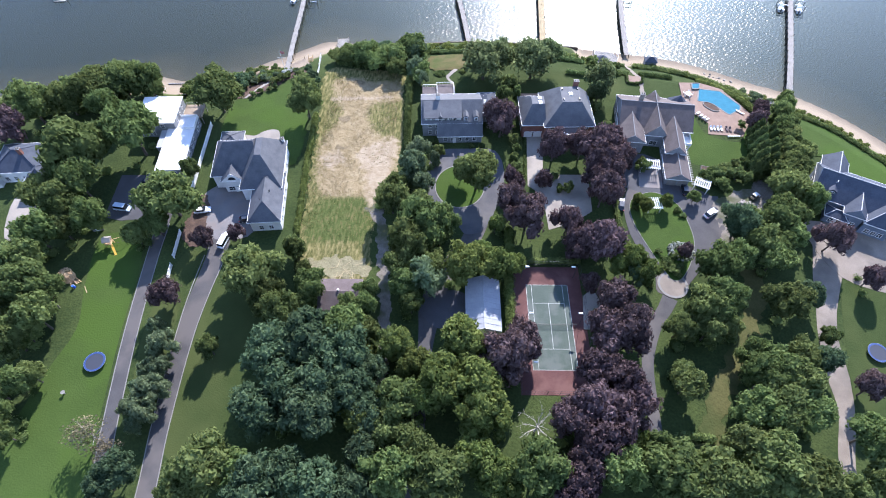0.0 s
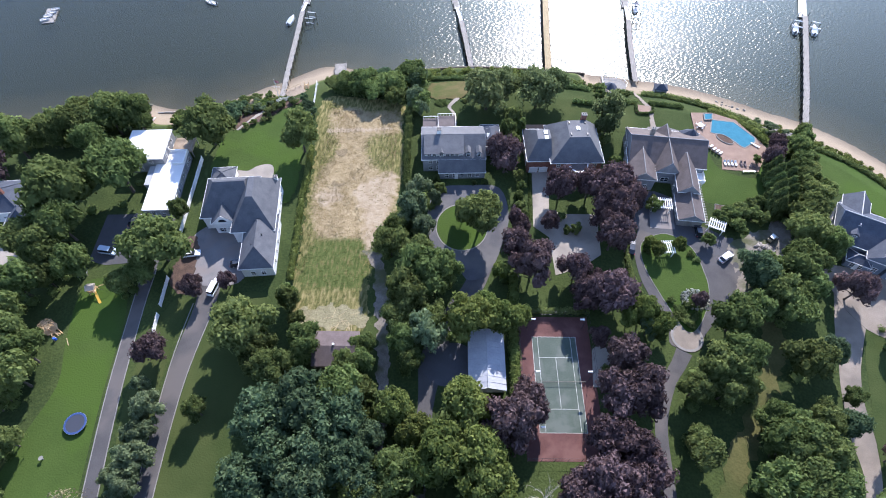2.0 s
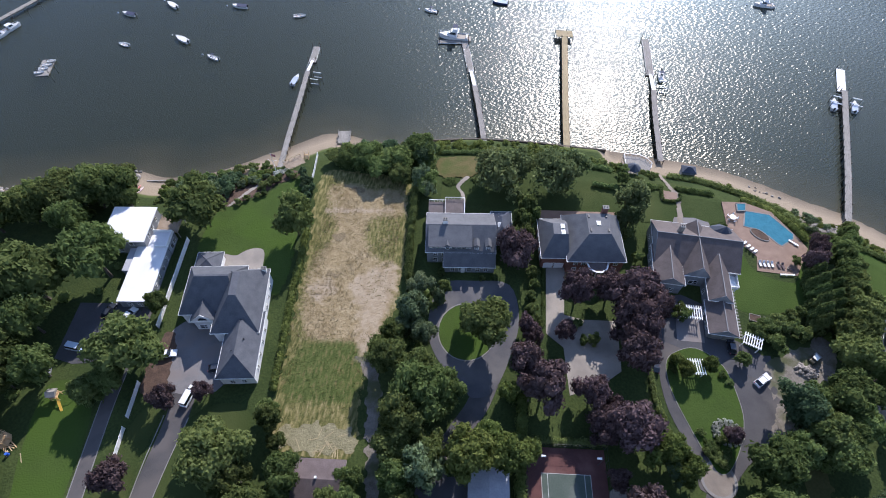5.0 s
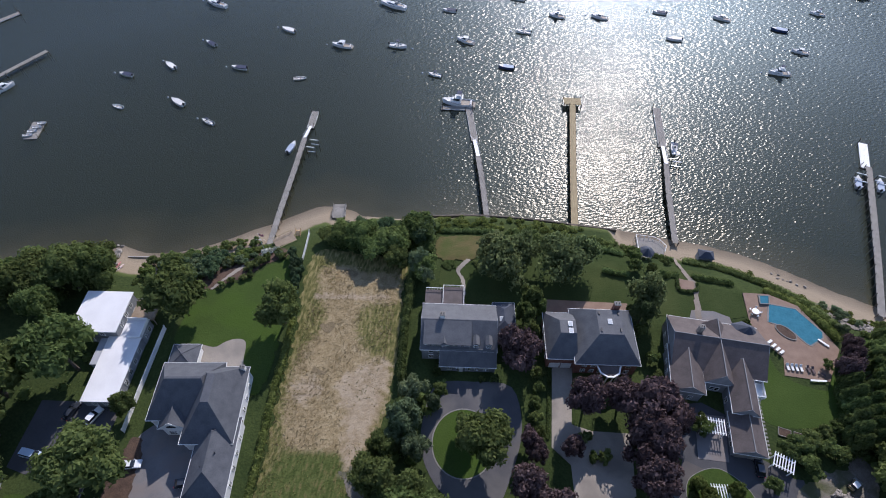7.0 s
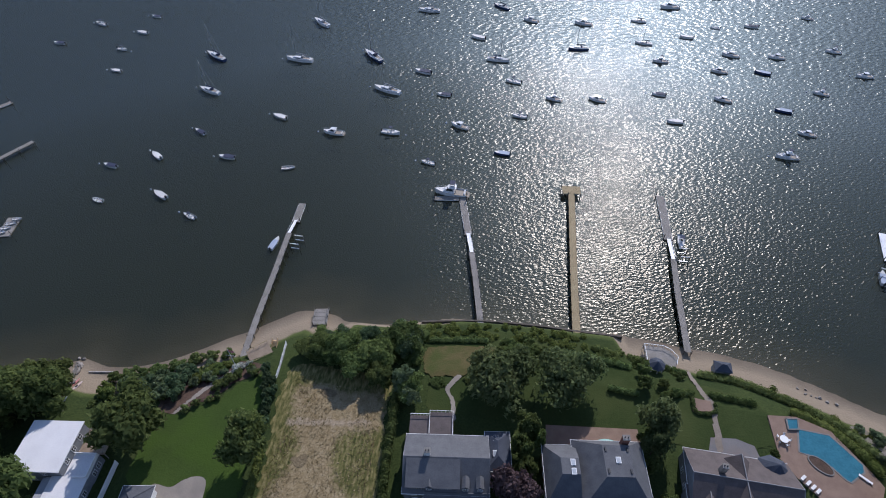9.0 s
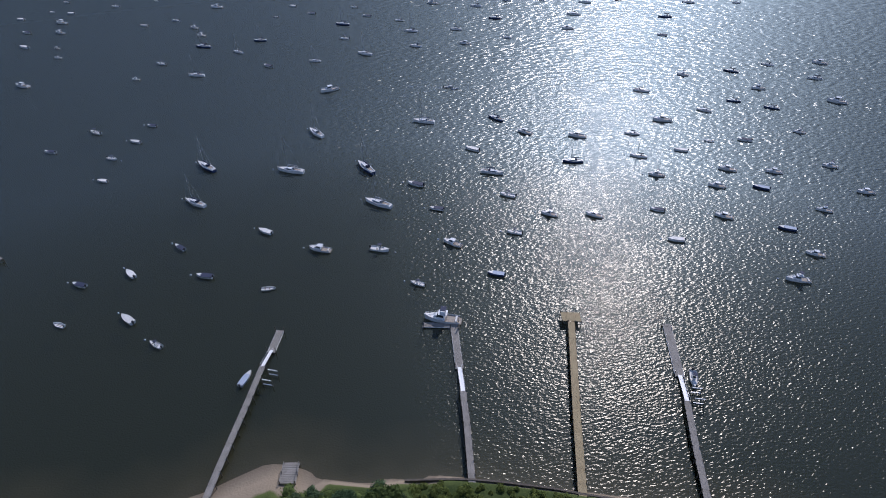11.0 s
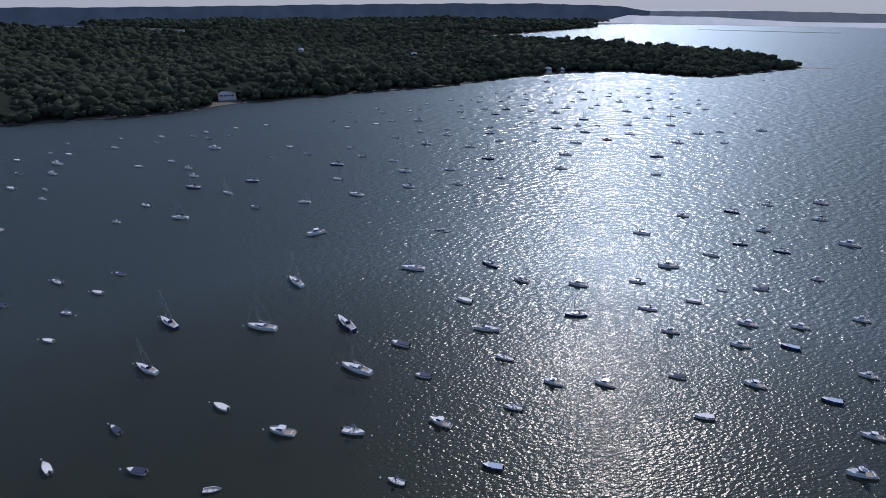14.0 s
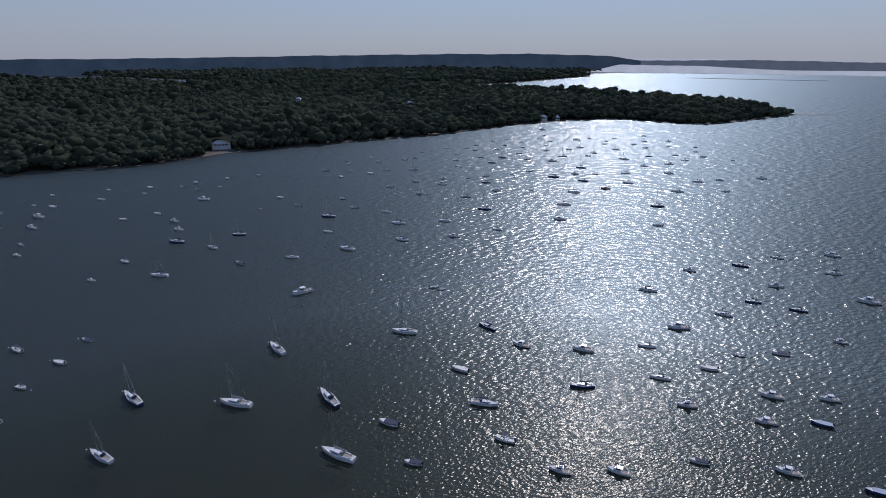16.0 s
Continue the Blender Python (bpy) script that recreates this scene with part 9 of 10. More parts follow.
def sailboat(hull_mat, cover, label, tall=1.25):
    ob = thing("sailboat", label, "sailboat", None, "boats moored in the harbour")
    h, rim = hull_bm(0.29, 0.095, 0.62, 0.25, 2.0)
    part("hull", h, hull_mat, ob)
    part("deck", deck_bm(rim), BOAT_DECK, ob)
    part("cabin", cabin_bm(-0.12, 0.24, 0.085, 0.05, 0.10, 0.155), GELCOAT, ob)
    for s in (-1, 1):
        part("cabin_window", bm_box(-0.07, s * 0.078 - 0.003, 0.122, 0.13, s * 0.078 + 0.003, 0.140), PANE, ob)
    part("cockpit", bm_prism([(-0.40, -0.055), (-0.14, -0.07), (-0.14, 0.07), (-0.40, 0.055)], 0.09, 0.116), TEAK, ob)
    part("coaming", bm_ribbon([(-0.42, -0.07), (-0.13, -0.085), (-0.13, 0.085), (-0.42, 0.07), (-0.42, -0.07)], 0.018, 0.10, 0.13), GELCOAT, ob)
    part("mast", bm_tube((0.10, 0, 0.1), (0.10, 0, tall), 0.0075, 0.005, 6), CHROME, ob)
    part("boom", bm_tube((0.10, 0, 0.24), (-0.32, 0, 0.235), 0.007, 0.006, 6), CHROME, ob)
    part("sail_cover", bm_tube((0.095, 0, 0.27), (-0.31, 0, 0.25), 0.024, 0.014, 8), cover, ob, "furled sail in a cover")
    part("dodger", cabin_bm(-0.18, -0.08, 0.075, 0.07, 0.14, 0.20, 0.03), cover, ob, "canvas spray hood")
    for a, b in (((0.10, 0, tall), (0.49, 0, 0.13)), ((0.10, 0, tall), (-0.48, 0, 0.1)), ((0.10, 0, tall * 0.95), (0.08, -0.13, 0.1)), ((0.10, 0, tall * 0.95), (0.08, 0.13, 0.1))):
        part("stay", bm_tube(a, b, 0.0016, 0.0016, 4), CHROME, ob)
    part("spreader", bm_tube((0.10, -0.08, tall * 0.55), (0.10, 0.08, tall * 0.55), 0.003, 0.003, 4), CHROME, ob)
    return ob


def cruiser(hull_mat, label, flybridge=False):
    ob = thing("motor_cruiser", label, "motorboat", None, "boats moored in the harbour")
    h, rim = hull_bm(0.34, 0.12, 0.9, 0.35, 2.4)
    part("hull", h, hull_mat, ob)
    part("foredeck", deck_bm(rim, 0, 4), BOAT_DECK, ob)
    part("cockpit_floor", deck_bm(rim, 0.05, 0, 5, 0.86), TEAK, ob)
    part("cabin", cabin_bm(-0.10, 0.28, 0.125, 0.07, 0.12, 0.23, 0.10), GELCOAT, ob)
    part("windscreen", cabin_bm(-0.06, 0.16, 0.116, 0.095, 0.20, 0.275, 0.07), PANE, ob, "dark raked windows")
    part("hardtop", bm_prism([(-0.16, -0.115), (0.09, -0.105), (0.12, 0), (0.09, 0.105), (-0.16, 0.115)], 0.28, 0.297), GELCOAT, ob)
    for s in (-1, 1):
        part("strut", bm_tube((-0.14, s * 0.105, 0.12), (-0.14, s * 0.105, 0.28), 0.006, 0.006, 5), CHROME, ob)
        part("bow_rail", bm_tube((0.12, s * 0.15, 0.2), (0.46, s * 0.02, 0.24), 0.004, 0.004, 5), CHROME, ob)
    part("swim_platform", bm_box(-0.56, -0.13, 0.03, -0.5, 0.13, 0.045), TEAK, ob)
    part("seat", bm_box(-0.44, -0.11, 0.075, -0.38, 0.11, 0.13, 0.01), BOAT_DECK, ob)
    if flybridge:
        part("flybridge", cabin_bm(-0.12, 0.06, 0.095, 0.08, 0.297, 0.35, 0.03), GELCOAT, ob)
        part("bimini", bm_box(-0.12, -0.1, 0.44, 0.04, 0.1, 0.455, 0.006), NAVY, ob, "blue canvas top")
        for px in (-0.11, 0.03):
            for s in (-1, 1):
                part("strut", bm_tube((px, s * 0.09, 0.34), (px, s * 0.09, 0.44), 0.004, 0.004, 4), CHROME, ob)
    return ob


def runabout(hull_mat, label, cover=None):
    ob = thing("runabout", label, "motorboat", None, "boats moored in the harbour")
    h, rim = hull_bm(0.36, 0.13, 0.88, 0.28, 2.4)
    part("hull", h, hull_mat, ob)
    part("foredeck", deck_bm(rim, 0, 7), BOAT_DECK, ob)
    if cover:
        part("boat_cover", deck_bm(rim, -0.02, 0, 8, 0.98), cover, ob, "fitted canvas cover")
    else:
        part("cockpit_floor", deck_bm(rim, 0.07, 0, 8, 0.84), BOAT_DECK, ob)
        part("console", bm_box(-0.04, -0.06, 0.06, 0.06, 0.06, 0.22, 0.01), GELCOAT, ob)
        part("windscreen", cabin_bm(0.0, 0.07, 0.06, 0.055, 0.22, 0.28, 0.03), PANE, ob)
        part("seat", bm_box(-0.20, -0.09, 0.06, -0.12, 0.09, 0.15, 0.01), BOAT_DECK, ob)
        part("t_top", bm_box(-0.12, -0.10, 0.38, 0.08, 0.10, 0.395, 0.005), NAVY, ob, "dark canvas sunshade")
        for px in (-0.1, 0.06):
            for s in (-1, 1):
                part("strut", bm_tube((px, s * 0.07, 0.1), (px, s * 0.08, 0.38), 0.005, 0.005, 4), CHROME, ob)
    part("outboard", bm_box(-0.57, -0.04, 0.08, -0.49, 0.04, 0.25, 0.015), BLACK, ob, "black outboard motor")
    part("motor_leg", bm_box(-0.55, -0.015, -0.15, -0.52, 0.015, 0.1), BLACK, ob)
    return ob


def dinghy(hull_mat, label):
    ob = thing("dinghy", label, "dinghy", None, "boats moored in the harbour")
    h, rim = hull_bm(0.38, 0.12, 0.8, 0.2, 2.4)
    part("hull", h, hull_mat, ob)
    part("floor", deck_bm(rim, 0.08, 0, 9, 0.85), BOAT_DECK, ob)
    part("gunwale", bm_ribbon([(p[0], p[1]) for p, _ in rim] + [(p[0], q) for p, q in rim[::-1]] + [(rim[0][0][0], rim[0][0][1])], 0.03, 0.11, 0.135), hull_mat, ob)
    for x in (-0.25, 0.05):
        part("thwart", bm_box(x - 0.04, -0.16, 0.08, x + 0.04, 0.16, 0.1), TEAK, ob)
    part("outboard", bm_box(-0.56, -0.035, 0.08, -0.49, 0.035, 0.24, 0.012), BLACK, ob, "black outboard motor")
    return ob


BLUE_HULL = plain("blue_hull", (0.03, 0.05, 0.12), 0.25)
RED_HULL = plain("red_hull", (0.35, 0.04, 0.03), 0.3)
BLUE_CANVAS = plain("pale_blue_canvas", (0.34, 0.39, 0.47), 0.8)

RUNABOUTS_A = [(-127.3, 144.1, 5.4, 160), (-143.6, 154.1, 7, 152), (-172.4, 169, 6.1, 170), (-157, 177.6, 6.5, 146), (-127.8, 179.9, 6.7, 177), (-45.5, 186, 5.7, 169), (-146.6, 196.1, 6, 152), (-64.3, 205.2, 8, 353), (-116.1, 211.6, 7, 160), (-9.6, 224.5, 6.5, 175), (58.3, 227.8, 6.9, 179), (-45.3, 238.9, 6.5, 177), (-212.2, 242.9, 5.8, 173), (54.8, 250.9, 6.3, 172), (-13.4, 254.9, 7.5, 169), (-58.4, 259.4, 8.2, 167), (-221.3, 265.2, 6.2, 347), (-220.8, 285.5, 6.7, 170), (-250, 293.6, 7.5, 164), (-34, 300.7, 8, 161), (-223.3, 306.7, 6, 172), (78.9, 314, 7, 174), (117.4, 331.8, 7.4, 174), (-276.4, 410.7, 8, 170)]
RUNABOUTS_B = [(-195.6, 416.5, 8, 158), (-157.4, 491.7, 8, 177), (-346.9, 506.2, 7.2, 181), (-327.3, 526.3, 8, 172), (-440.3, 537.2, 7.8, 172), (111.5, 538.4, 7.9, 164), (-461.2, 539, 5.6, 352), (-156.2, 566.3, 8, 174), (-413.9, 567.7, 8, 179), (-211.4, 568.4, 8, 171), (-474.1, 577.3, 7.3, 169), (-239.1, 593.6, 8, 171), (-177, 598.1, 7.1, 165), (-434.7, 606.2, 6.3, 161), (-340.3, 619, 8, 173), (-396.8, 620.7, 8, 171), (-362.4, 627.1, 8, 171), (-360.2, 649.4, 8, 168), (-140.1, 651.2, 8, 163), (211, 668.7, 8, 179), (-336.1, 672.7, 6.9, 162), (-307, 694.5, 8, 168), (-208, 695.7, 8, 159), (-39.8, 717, 7.7, 186)]
RUNABOUTS_C = [(-178.3, 718.2, 8, 172), (-237.2, 728.7, 8, 168), (-163, 740.2, 8, 183), (89.7, 743.7, 6.4, 156), (12.6, 752.1, 8, 173), (-76.6, 771, 8, 175), (-186.2, 794.3, 7.9, 156), (-153.1, 810.2, 8, 171), (-83.4, 813.4, 8, 176), (-202.2, 822.1, 7.4, 171), (-139.9, 824.4, 7.4, 347), (12.2, 832, 8, 167), (-51.9, 838.1, 8, 172), (97.3, 867.2, 7.5, 161), (-137.4, 870.4, 6.1, 353), (254.7, 875, 8, 169), (1.4, 875.5, 8, 165), (-63.3, 898.1, 7.1, 172), (-106.9, 908.9, 6.3, 175), (-76.6, 917.4, 6.3, 164), (75.9, 917.8, 8, 165), (7.5, 931.6, 7.3, 153), (-64.4, 946.1, 7.5, 183), (44.6, 951.9, 6.5, 176)]
RUNABOUTS_D = [(183.4, 977.7, 7.5, 165), (138.3, 978.7, 7.5, 173), (-39, 983.9, 6.8, 170), (54.4, 993.7, 7.7, 343), (145.9, 1009.3, 5.8, 156), (246.8, 1019.9, 7.8, 173), (38.7, 1023.4, 8, 175), (122.7, 1038.7, 6, 184), (164.4, 1043, 6, 164), (219.9, 1075.8, 8, 170)]
CRUISERS_A = [(-88.9, 202.1, 9.1, 175), (99.1, 206.6, 8.9, 178), (-35.3, 213.4, 8.3, 159), (112.7, 224.7, 7.1, 166), (5.7, 240.9, 7.4, 168), (25.8, 242.6, 7.8, 165), (83.5, 249.1, 7.8, 165), (130.6, 260.3, 6.9, 166), (87.8, 276.7, 7.9, 172), (157.3, 279.7, 7.9, 176), (60.5, 284.2, 7.8, 177), (97.7, 295, 8.5, 167), (120.6, 295.2, 7.9, 174), (151.9, 305.2, 7.6, 169), (24, 325, 9.8, 170), (-5.7, 326.1, 8.8, 160), (152.3, 346.7, 6.5, 166), (76.4, 353.7, 11.2, 182), (-135.9, 374.8, 12.3, 219), (-276.4, 377.5, 5.5, 178), (194.6, 398.2, 11.5, 163), (-362.4, 413.6, 5.9, 177), (151.9, 416.4, 8.8, 180), (-379.2, 435.2, 5.5, 166)]
CRUISERS_B = [(-345, 355, 10.5, 172), (107, 437.6, 7.9, 167), (-405.9, 475.1, 9.9, 165), (216, 477.8, 10.1, 160), (-281.6, 484.1, 8.3, 172), (-55.3, 491.4, 9.4, 170), (-425.9, 504.6, 11.5, 170), (-299.2, 506.3, 8.2, 163), (31.4, 547.8, 10.3, 176), (-312.8, 578.8, 11.5, 184), (-101.5, 625, 11.5, 166), (-25.7, 648, 9.4, 175), (-85.2, 670.7, 10.5, 160), (-87.2, 699.5, 8.2, 169), (225.1, 724.2, 8.1, 167), (275.3, 738.6, 11.5, 181), (65.6, 741.1, 9.2, 174), (44.9, 823, 11.5, 164), (98.6, 1016.9, 10.8, 175), (49.9, 1140.7, 11.2, 168)]
OUTER_BOATS = [(-472, 511, 8.5, 170), (-435, 472, 8, 172), (-407, 434, 9, 166), (-259, 268, 6.5, 176)]
DINGHIES_A = [(-165.6, 148.5, 4.8, 165), (-100.5, 176, 5.2, 15), (97.2, 328, 5.2, 170), (-52.7, 389.2, 5.1, 20), (-240.8, 551.1, 5.2, 175), (-387.5, 596.3, 4.9, 172), (-324.6, 633.8, 5.2, 180), (10.9, 652, 5.2, 167), (-60.2, 705.5, 5.2, 181), (-8.8, 729.9, 5.2, 164), (-205.9, 732.1, 5.2, 338), (-2.8, 786.4, 5.2, 163), (-230.2, 793.7, 5.2, 173), (286.1, 852.8, 5.2, 177), (6.7, 982.6, 5.2, 167), (-16.2, 1011.3, 5.2, 170), (48.6, 1065, 5.2, 176), (464.8, 1216.6, 5.2, 172)]
SAILBOATS_A = [(-156.8, 229.2, 12.3, 159), (-72.7, 239.6, 14.1, 161), (-167.8, 262.6, 14.3, 149), (-123.6, 264.5, 14.3, 174), (-86.5, 272.2, 15.2, 135), (-21.7, 276, 11.7, 353), (19.6, 293.3, 10.8, 186), (54.8, 303.8, 9, 170), (-124.4, 308.9, 13.7, 140), (55.6, 331.9, 8.8, 175), (-65.6, 332.8, 13.3, 176), (-23.3, 343.1, 11, 145), (105.5, 372.2, 9.2, 160), (149, 382, 9.3, 165), (-238.1, 390.3, 11.6, 183), (128.5, 390.8, 8.9, 175), (72.2, 401.4, 10.8, 343), (-164.6, 432.1, 9.2, 184), (198.4, 441.9, 10.1, 177), (-231.2, 445.1, 10.2, 157), (143.7, 449.9, 10.5, 161), (-130.9, 453.7, 13, 162), (-265, 454.4, 13, 177), (175.3, 468.7, 8.8, 161)]
SAILBOATS_B = [(-225.9, 476.8, 10.9, 187), (-94.5, 478.7, 11, 164), (-21.6, 512.8, 8.7, 163), (-105.4, 521, 12.1, 170), (-67, 531.9, 11.2, 171), (-171.1, 534.4, 13, 176), (-122.4, 554.4, 9.2, 173), (-34.4, 573.7, 12.6, 176), (39.9, 597.9, 13, 168), (126.4, 601.2, 13, 183), (-55.6, 618.2, 11.9, 173), (54.9, 649.3, 13, 165), (162.1, 663.4, 12.4, 165), (-116.6, 681.5, 10.7, 156), (-37.8, 684.3, 10.6, 178), (119.3, 698.4, 11.2, 169), (71, 704.7, 11.4, 168), (197.6, 712.6, 11.9, 176), (39.6, 722.4, 13, 173), (-130.2, 747.2, 12.5, 168), (126.5, 750.9, 10.7, 167), (178.2, 756.5, 11.4, 164), (-219.1, 770.9, 7.7, 163), (77.6, 780.2, 12, 171)]
SAILBOATS_C = [(159.1, 800, 9.8, 346), (-35.2, 802.3, 11, 170), (193.6, 815, 11.5, 172), (-21.6, 841.3, 11.5, 172), (142.6, 845.8, 13, 159), (222.3, 846, 10.4, 164), (62.3, 859, 12.4, 175), (-86.2, 861.6, 7.6, 353), (181.2, 871.6, 9.9, 177), (220.5, 884.8, 9.2, 164), (109.3, 891.7, 8.6, 170), (42.5, 904.2, 8.8, 161), (-30, 906.7, 8, 163), (257.9, 917.1, 7.8, 168), (146.3, 925.2, 10.6, 166), (95.2, 940.8, 10.9, 167), (-19.4, 945.2, 8.3, 186), (194.3, 945.9, 9, 168), (270, 959.2, 7.3, 166), (230.4, 960.4, 7.3, 176), (207.4, 1015.8, 8.7, 171)]
RED_BOATS_A = [(90, 668.2, 10, 172)]
BLUE_BOATS_A = [(-16.2, 195.5, 6.6, 175), (108.2, 242.5, 7.1, 169), (108.7, 277.6, 7.4, 163)]


def moor(rows, makes):
    """Puts a boat at each row: place, length and heading of the bow; the first of each make is built, the rest copied."""
    built = [None] * len(makes)
    for k, (x, y, l, a) in enumerate(rows):
        i = (k * 7 + k // 3) % len(makes)
        m = pose(x, y, 0, 0, 0, a) @ Matrix.Scale(l, 4)
        if built[i] is None:
            built[i] = makes[i]()
            built[i].matrix_basis = m
        else:
            copy_thing(built[i], m).scale = (l, l, l)


moor(SAILBOATS_A + SAILBOATS_B + SAILBOATS_C, [
    lambda: sailboat(GELCOAT, NAVY, "white sailboat with a dark sail cover at its mooring"),
    lambda: sailboat(GELCOAT, plain("grey_canvas", (0.22, 0.23, 0.24), 0.8), "white sloop with furled sail at its mooring", 1.35),
    lambda: sailboat(BLUE_HULL, NAVY, "dark blue sailboat at its mooring", 1.2)])
moor(CRUISERS_A + CRUISERS_B, [
    lambda: cruiser(GELCOAT, "white motor cruiser at its mooring"),
    lambda: cruiser(GELCOAT, "white cruiser with a canvas-topped flybridge at its mooring", True)])
moor(RUNABOUTS_A + RUNABOUTS_B + RUNABOUTS_C + RUNABOUTS_D + OUTER_BOATS, [
    lambda: runabout(GELCOAT, "white open motorboat with a sunshade at its mooring"),
    lambda: runabout(GELCOAT, "white runabout under a pale cover at its mooring", BOAT_DECK),
    lambda: runabout(GELCOAT, "white runabout under a blue cover at its mooring", NAVY)])
moor(DINGHIES_A, [lambda: dinghy(GELCOAT, "small white dinghy at its mooring"), lambda: dinghy(BOAT_DECK, "small grey dinghy at its mooring")])
moor(RED_BOATS_A, [lambda: cruiser(RED_HULL, "red-hulled motorboat at its mooring")])
moor(BLUE_BOATS_A, [lambda: runabout(BLUE_HULL, "dark blue runabout under a cover at its mooring", BLUE_CANVAS)])
moor([(-34.0, 168.0, 12.5, 178)], [lambda: cruiser(GELCOAT, "large white cruiser with a blue top at the cross float", True)])
moor([(-91.6, 134.2, 6.2, 80), (47.6, 151.4, 7.0, 262), (109.4, 142.2, 6.5, 74), (116.6, 141.6, 6.5, 74)], [lambda: runabout(GELCOAT, "white runabout under a pale blue cover beside a pier", BLUE_CANVAS), lambda: runabout(GELCOAT, "white open motorboat beside a pier")])
moor([(-215.8, 153.4, 8.5, 60), (-217.5, 148, 7.5, 60)], [lambda: cruiser(GELCOAT, "white cruiser beside the distant pier")])
raft = thing("swim_raft", "grey floating raft carrying small craft", "raft", pose(-189.2, 131, 0, 0, 0, 12))
part("pontoon", bm_box(-2.4, -5, -0.3, 2.4, 5, 0.35, 0.05), WOOD_GREY, raft)
for k in range(4):
    part("piling", bm_tube((-2.6 if k % 2 else 2.6, -4 + 2.6 * k, -3.5), (-2.6 if k % 2 else 2.6, -4 + 2.6 * k, 1.8), 0.12, 0.1, 8), PILE, raft)
moor([(-189.6, 127.6, 3.4, 20), (-189.2, 130, 3.4, 20), (-188.8, 132.4, 3.4, 20), (-188.4, 134.8, 3.2, 20)], [lambda: dinghy(GELCOAT, "small white boat hauled out on a raft")])
for o in scene.objects:
    if o.name.startswith("dinghy") and o.parent is None and abs(o.location.x + 189) < 1.6 and 120 < o.location.y < 137:
        o.location.z = 0.5

# a small motorboat under way, with the foam of its wake
moor([(-57.5, 391.8, 6.2, 8)], [lambda: runabout(BOAT_DECK, "small dark open motorboat with foam behind it")])
rng = np.random.default_rng(77)
wv, wf = [], []
for ax, ay, bx, by, n, spread, size in ((-60.5, 391.4, -90, 389, 40, 0.4, 0.42), (-60, 391.2, -104, 357, 46, 0.3, 0.34), (-104, 357, -122, 350, 14, 2.2, 0.3)):
    for k in range(n):
        f = rng.random() ** 0.8
        x, y = ax + f * (bx - ax) + rng.normal(0, spread * (0.4 + f)), ay + f * (by - ay) + rng.normal(0, spread * (0.4 + f))
        s_ = size * rng.uniform(0.5, 1.3) * (1.1 - 0.6 * f)
        o = len(wv)
        wv += [(x + s_ * rng.uniform(0.7, 1.5) * math.cos(a), y + s_ * rng.uniform(0.5, 0.9) * math.sin(a), 0.03) for a in np.linspace(0, math.tau, 7)[:-1]] + [(x, y, 0.16)]
        wf += [(o + j, o + (j + 1) % 6, o + 6) for j in range(6)]
tagged(new("boat_wake", rows_to_mesh("boat_wake", wv, wf, WHITE)), "broken white foam of a boat's wake", "foam", kind="stuff")

# mooring buoys ahead of the nearer boats
bm = bmesh.new()
bmesh.ops.create_uvsphere(bm, u_segments=10, v_segments=7, radius=0.32)
BUOY_BALL = mesh_of("float", bm, WHITE)
bm = bm_tube((0, 0, 0.02), (0, 0, 0.12), 0.34, 0.34, 12)
BUOY_BAND = mesh_of("band", bm, plain("blue_band", (0.04, 0.1, 0.3), 0.5))
bm = bm_tube((0, 0, 0.3), (0, 0, 0.46), 0.05, 0.04, 6)
BUOY_EYE = mesh_of("eye", bm, CHROME)
for x, y, l, a in SAILBOATS_A + RUNABOUTS_A + CRUISERS_A:
    if y < 340:
        reach = l * 0.5 + 2.6
        buoy = thing("mooring_buoy", "white ball buoy with a blue band", "buoy", pose(x + reach * math.cos(radians(a)), y + reach * math.sin(radians(a)), 0.08), "mooring buoys")
        for nm, me in (("float", BUOY_BALL), ("band", BUOY_BAND), ("eye", BUOY_EYE)):
            child = new(nm, me)
            child.parent = buoy

# ---------------------------------------------------------------- far shore
FAR_SHORE = [(-4700, -900), (-2600, -250), (-1500, 150), (-900, 480), (-690, 600), (-610, 656), (-564, 688), (-509, 715), (-460, 758), (-419, 832), (-355, 884), (-238, 982), (-134, 1061), (-57, 1150), (0, 1215),
             (57, 1258), (130, 1310), (209, 1340), (292, 1300), (370, 1258), (440, 1300), (504, 1348), (570, 1400), (625, 1448), (648, 1478), (655, 1500)]
FAR_BACK = [(640, 1515), (584, 1600), (500, 1720), (414, 1800), (300, 1930), (180, 2050), (70, 2200), (-80, 2350), (-240, 2460), (-395, 2520), (-640, 2560), (-900, 2600)]
FAR_COVE = [(-700, 2572), (-395, 2548), (-300, 2600), (-130, 2740), (100, 3050), (300, 3400), (420, 3600), (490, 3700), (480, 3800), (520, 4200), (560, 4700), (-4700, 4700)]


FAR_BANK = surface("dark_far_bank", (0.055, 0.05, 0.04), (0.15, 0.13, 0.10), 0.95, 0.02, 0.2, 0.1)


def far_land(name, outline, label):
    """Low land with a sandy edge, for the woods to stand on."""
    pts = np.array(smooth_line(outline, True, 3))
    solid(name, bm_prism([tuple(p) for p in pts], -5, 0.7), FAR_BANK, label, "land", "structure")
    return pts


def inside_of(pts, x, y):
    n = len(pts)
    hit = np.zeros(x.shape, bool)
    j = n - 1
    for i in range(n):
        xi, yi, xj, yj = pts[i, 0], pts[i, 1], pts[j, 0], pts[j, 1]
        cross = ((yi > y) != (yj > y)) & (x < (xj - xi) * (y - yi) / (yj - yi + 1e-9) + xi)
        hit ^= cross
        j = i
    return hit


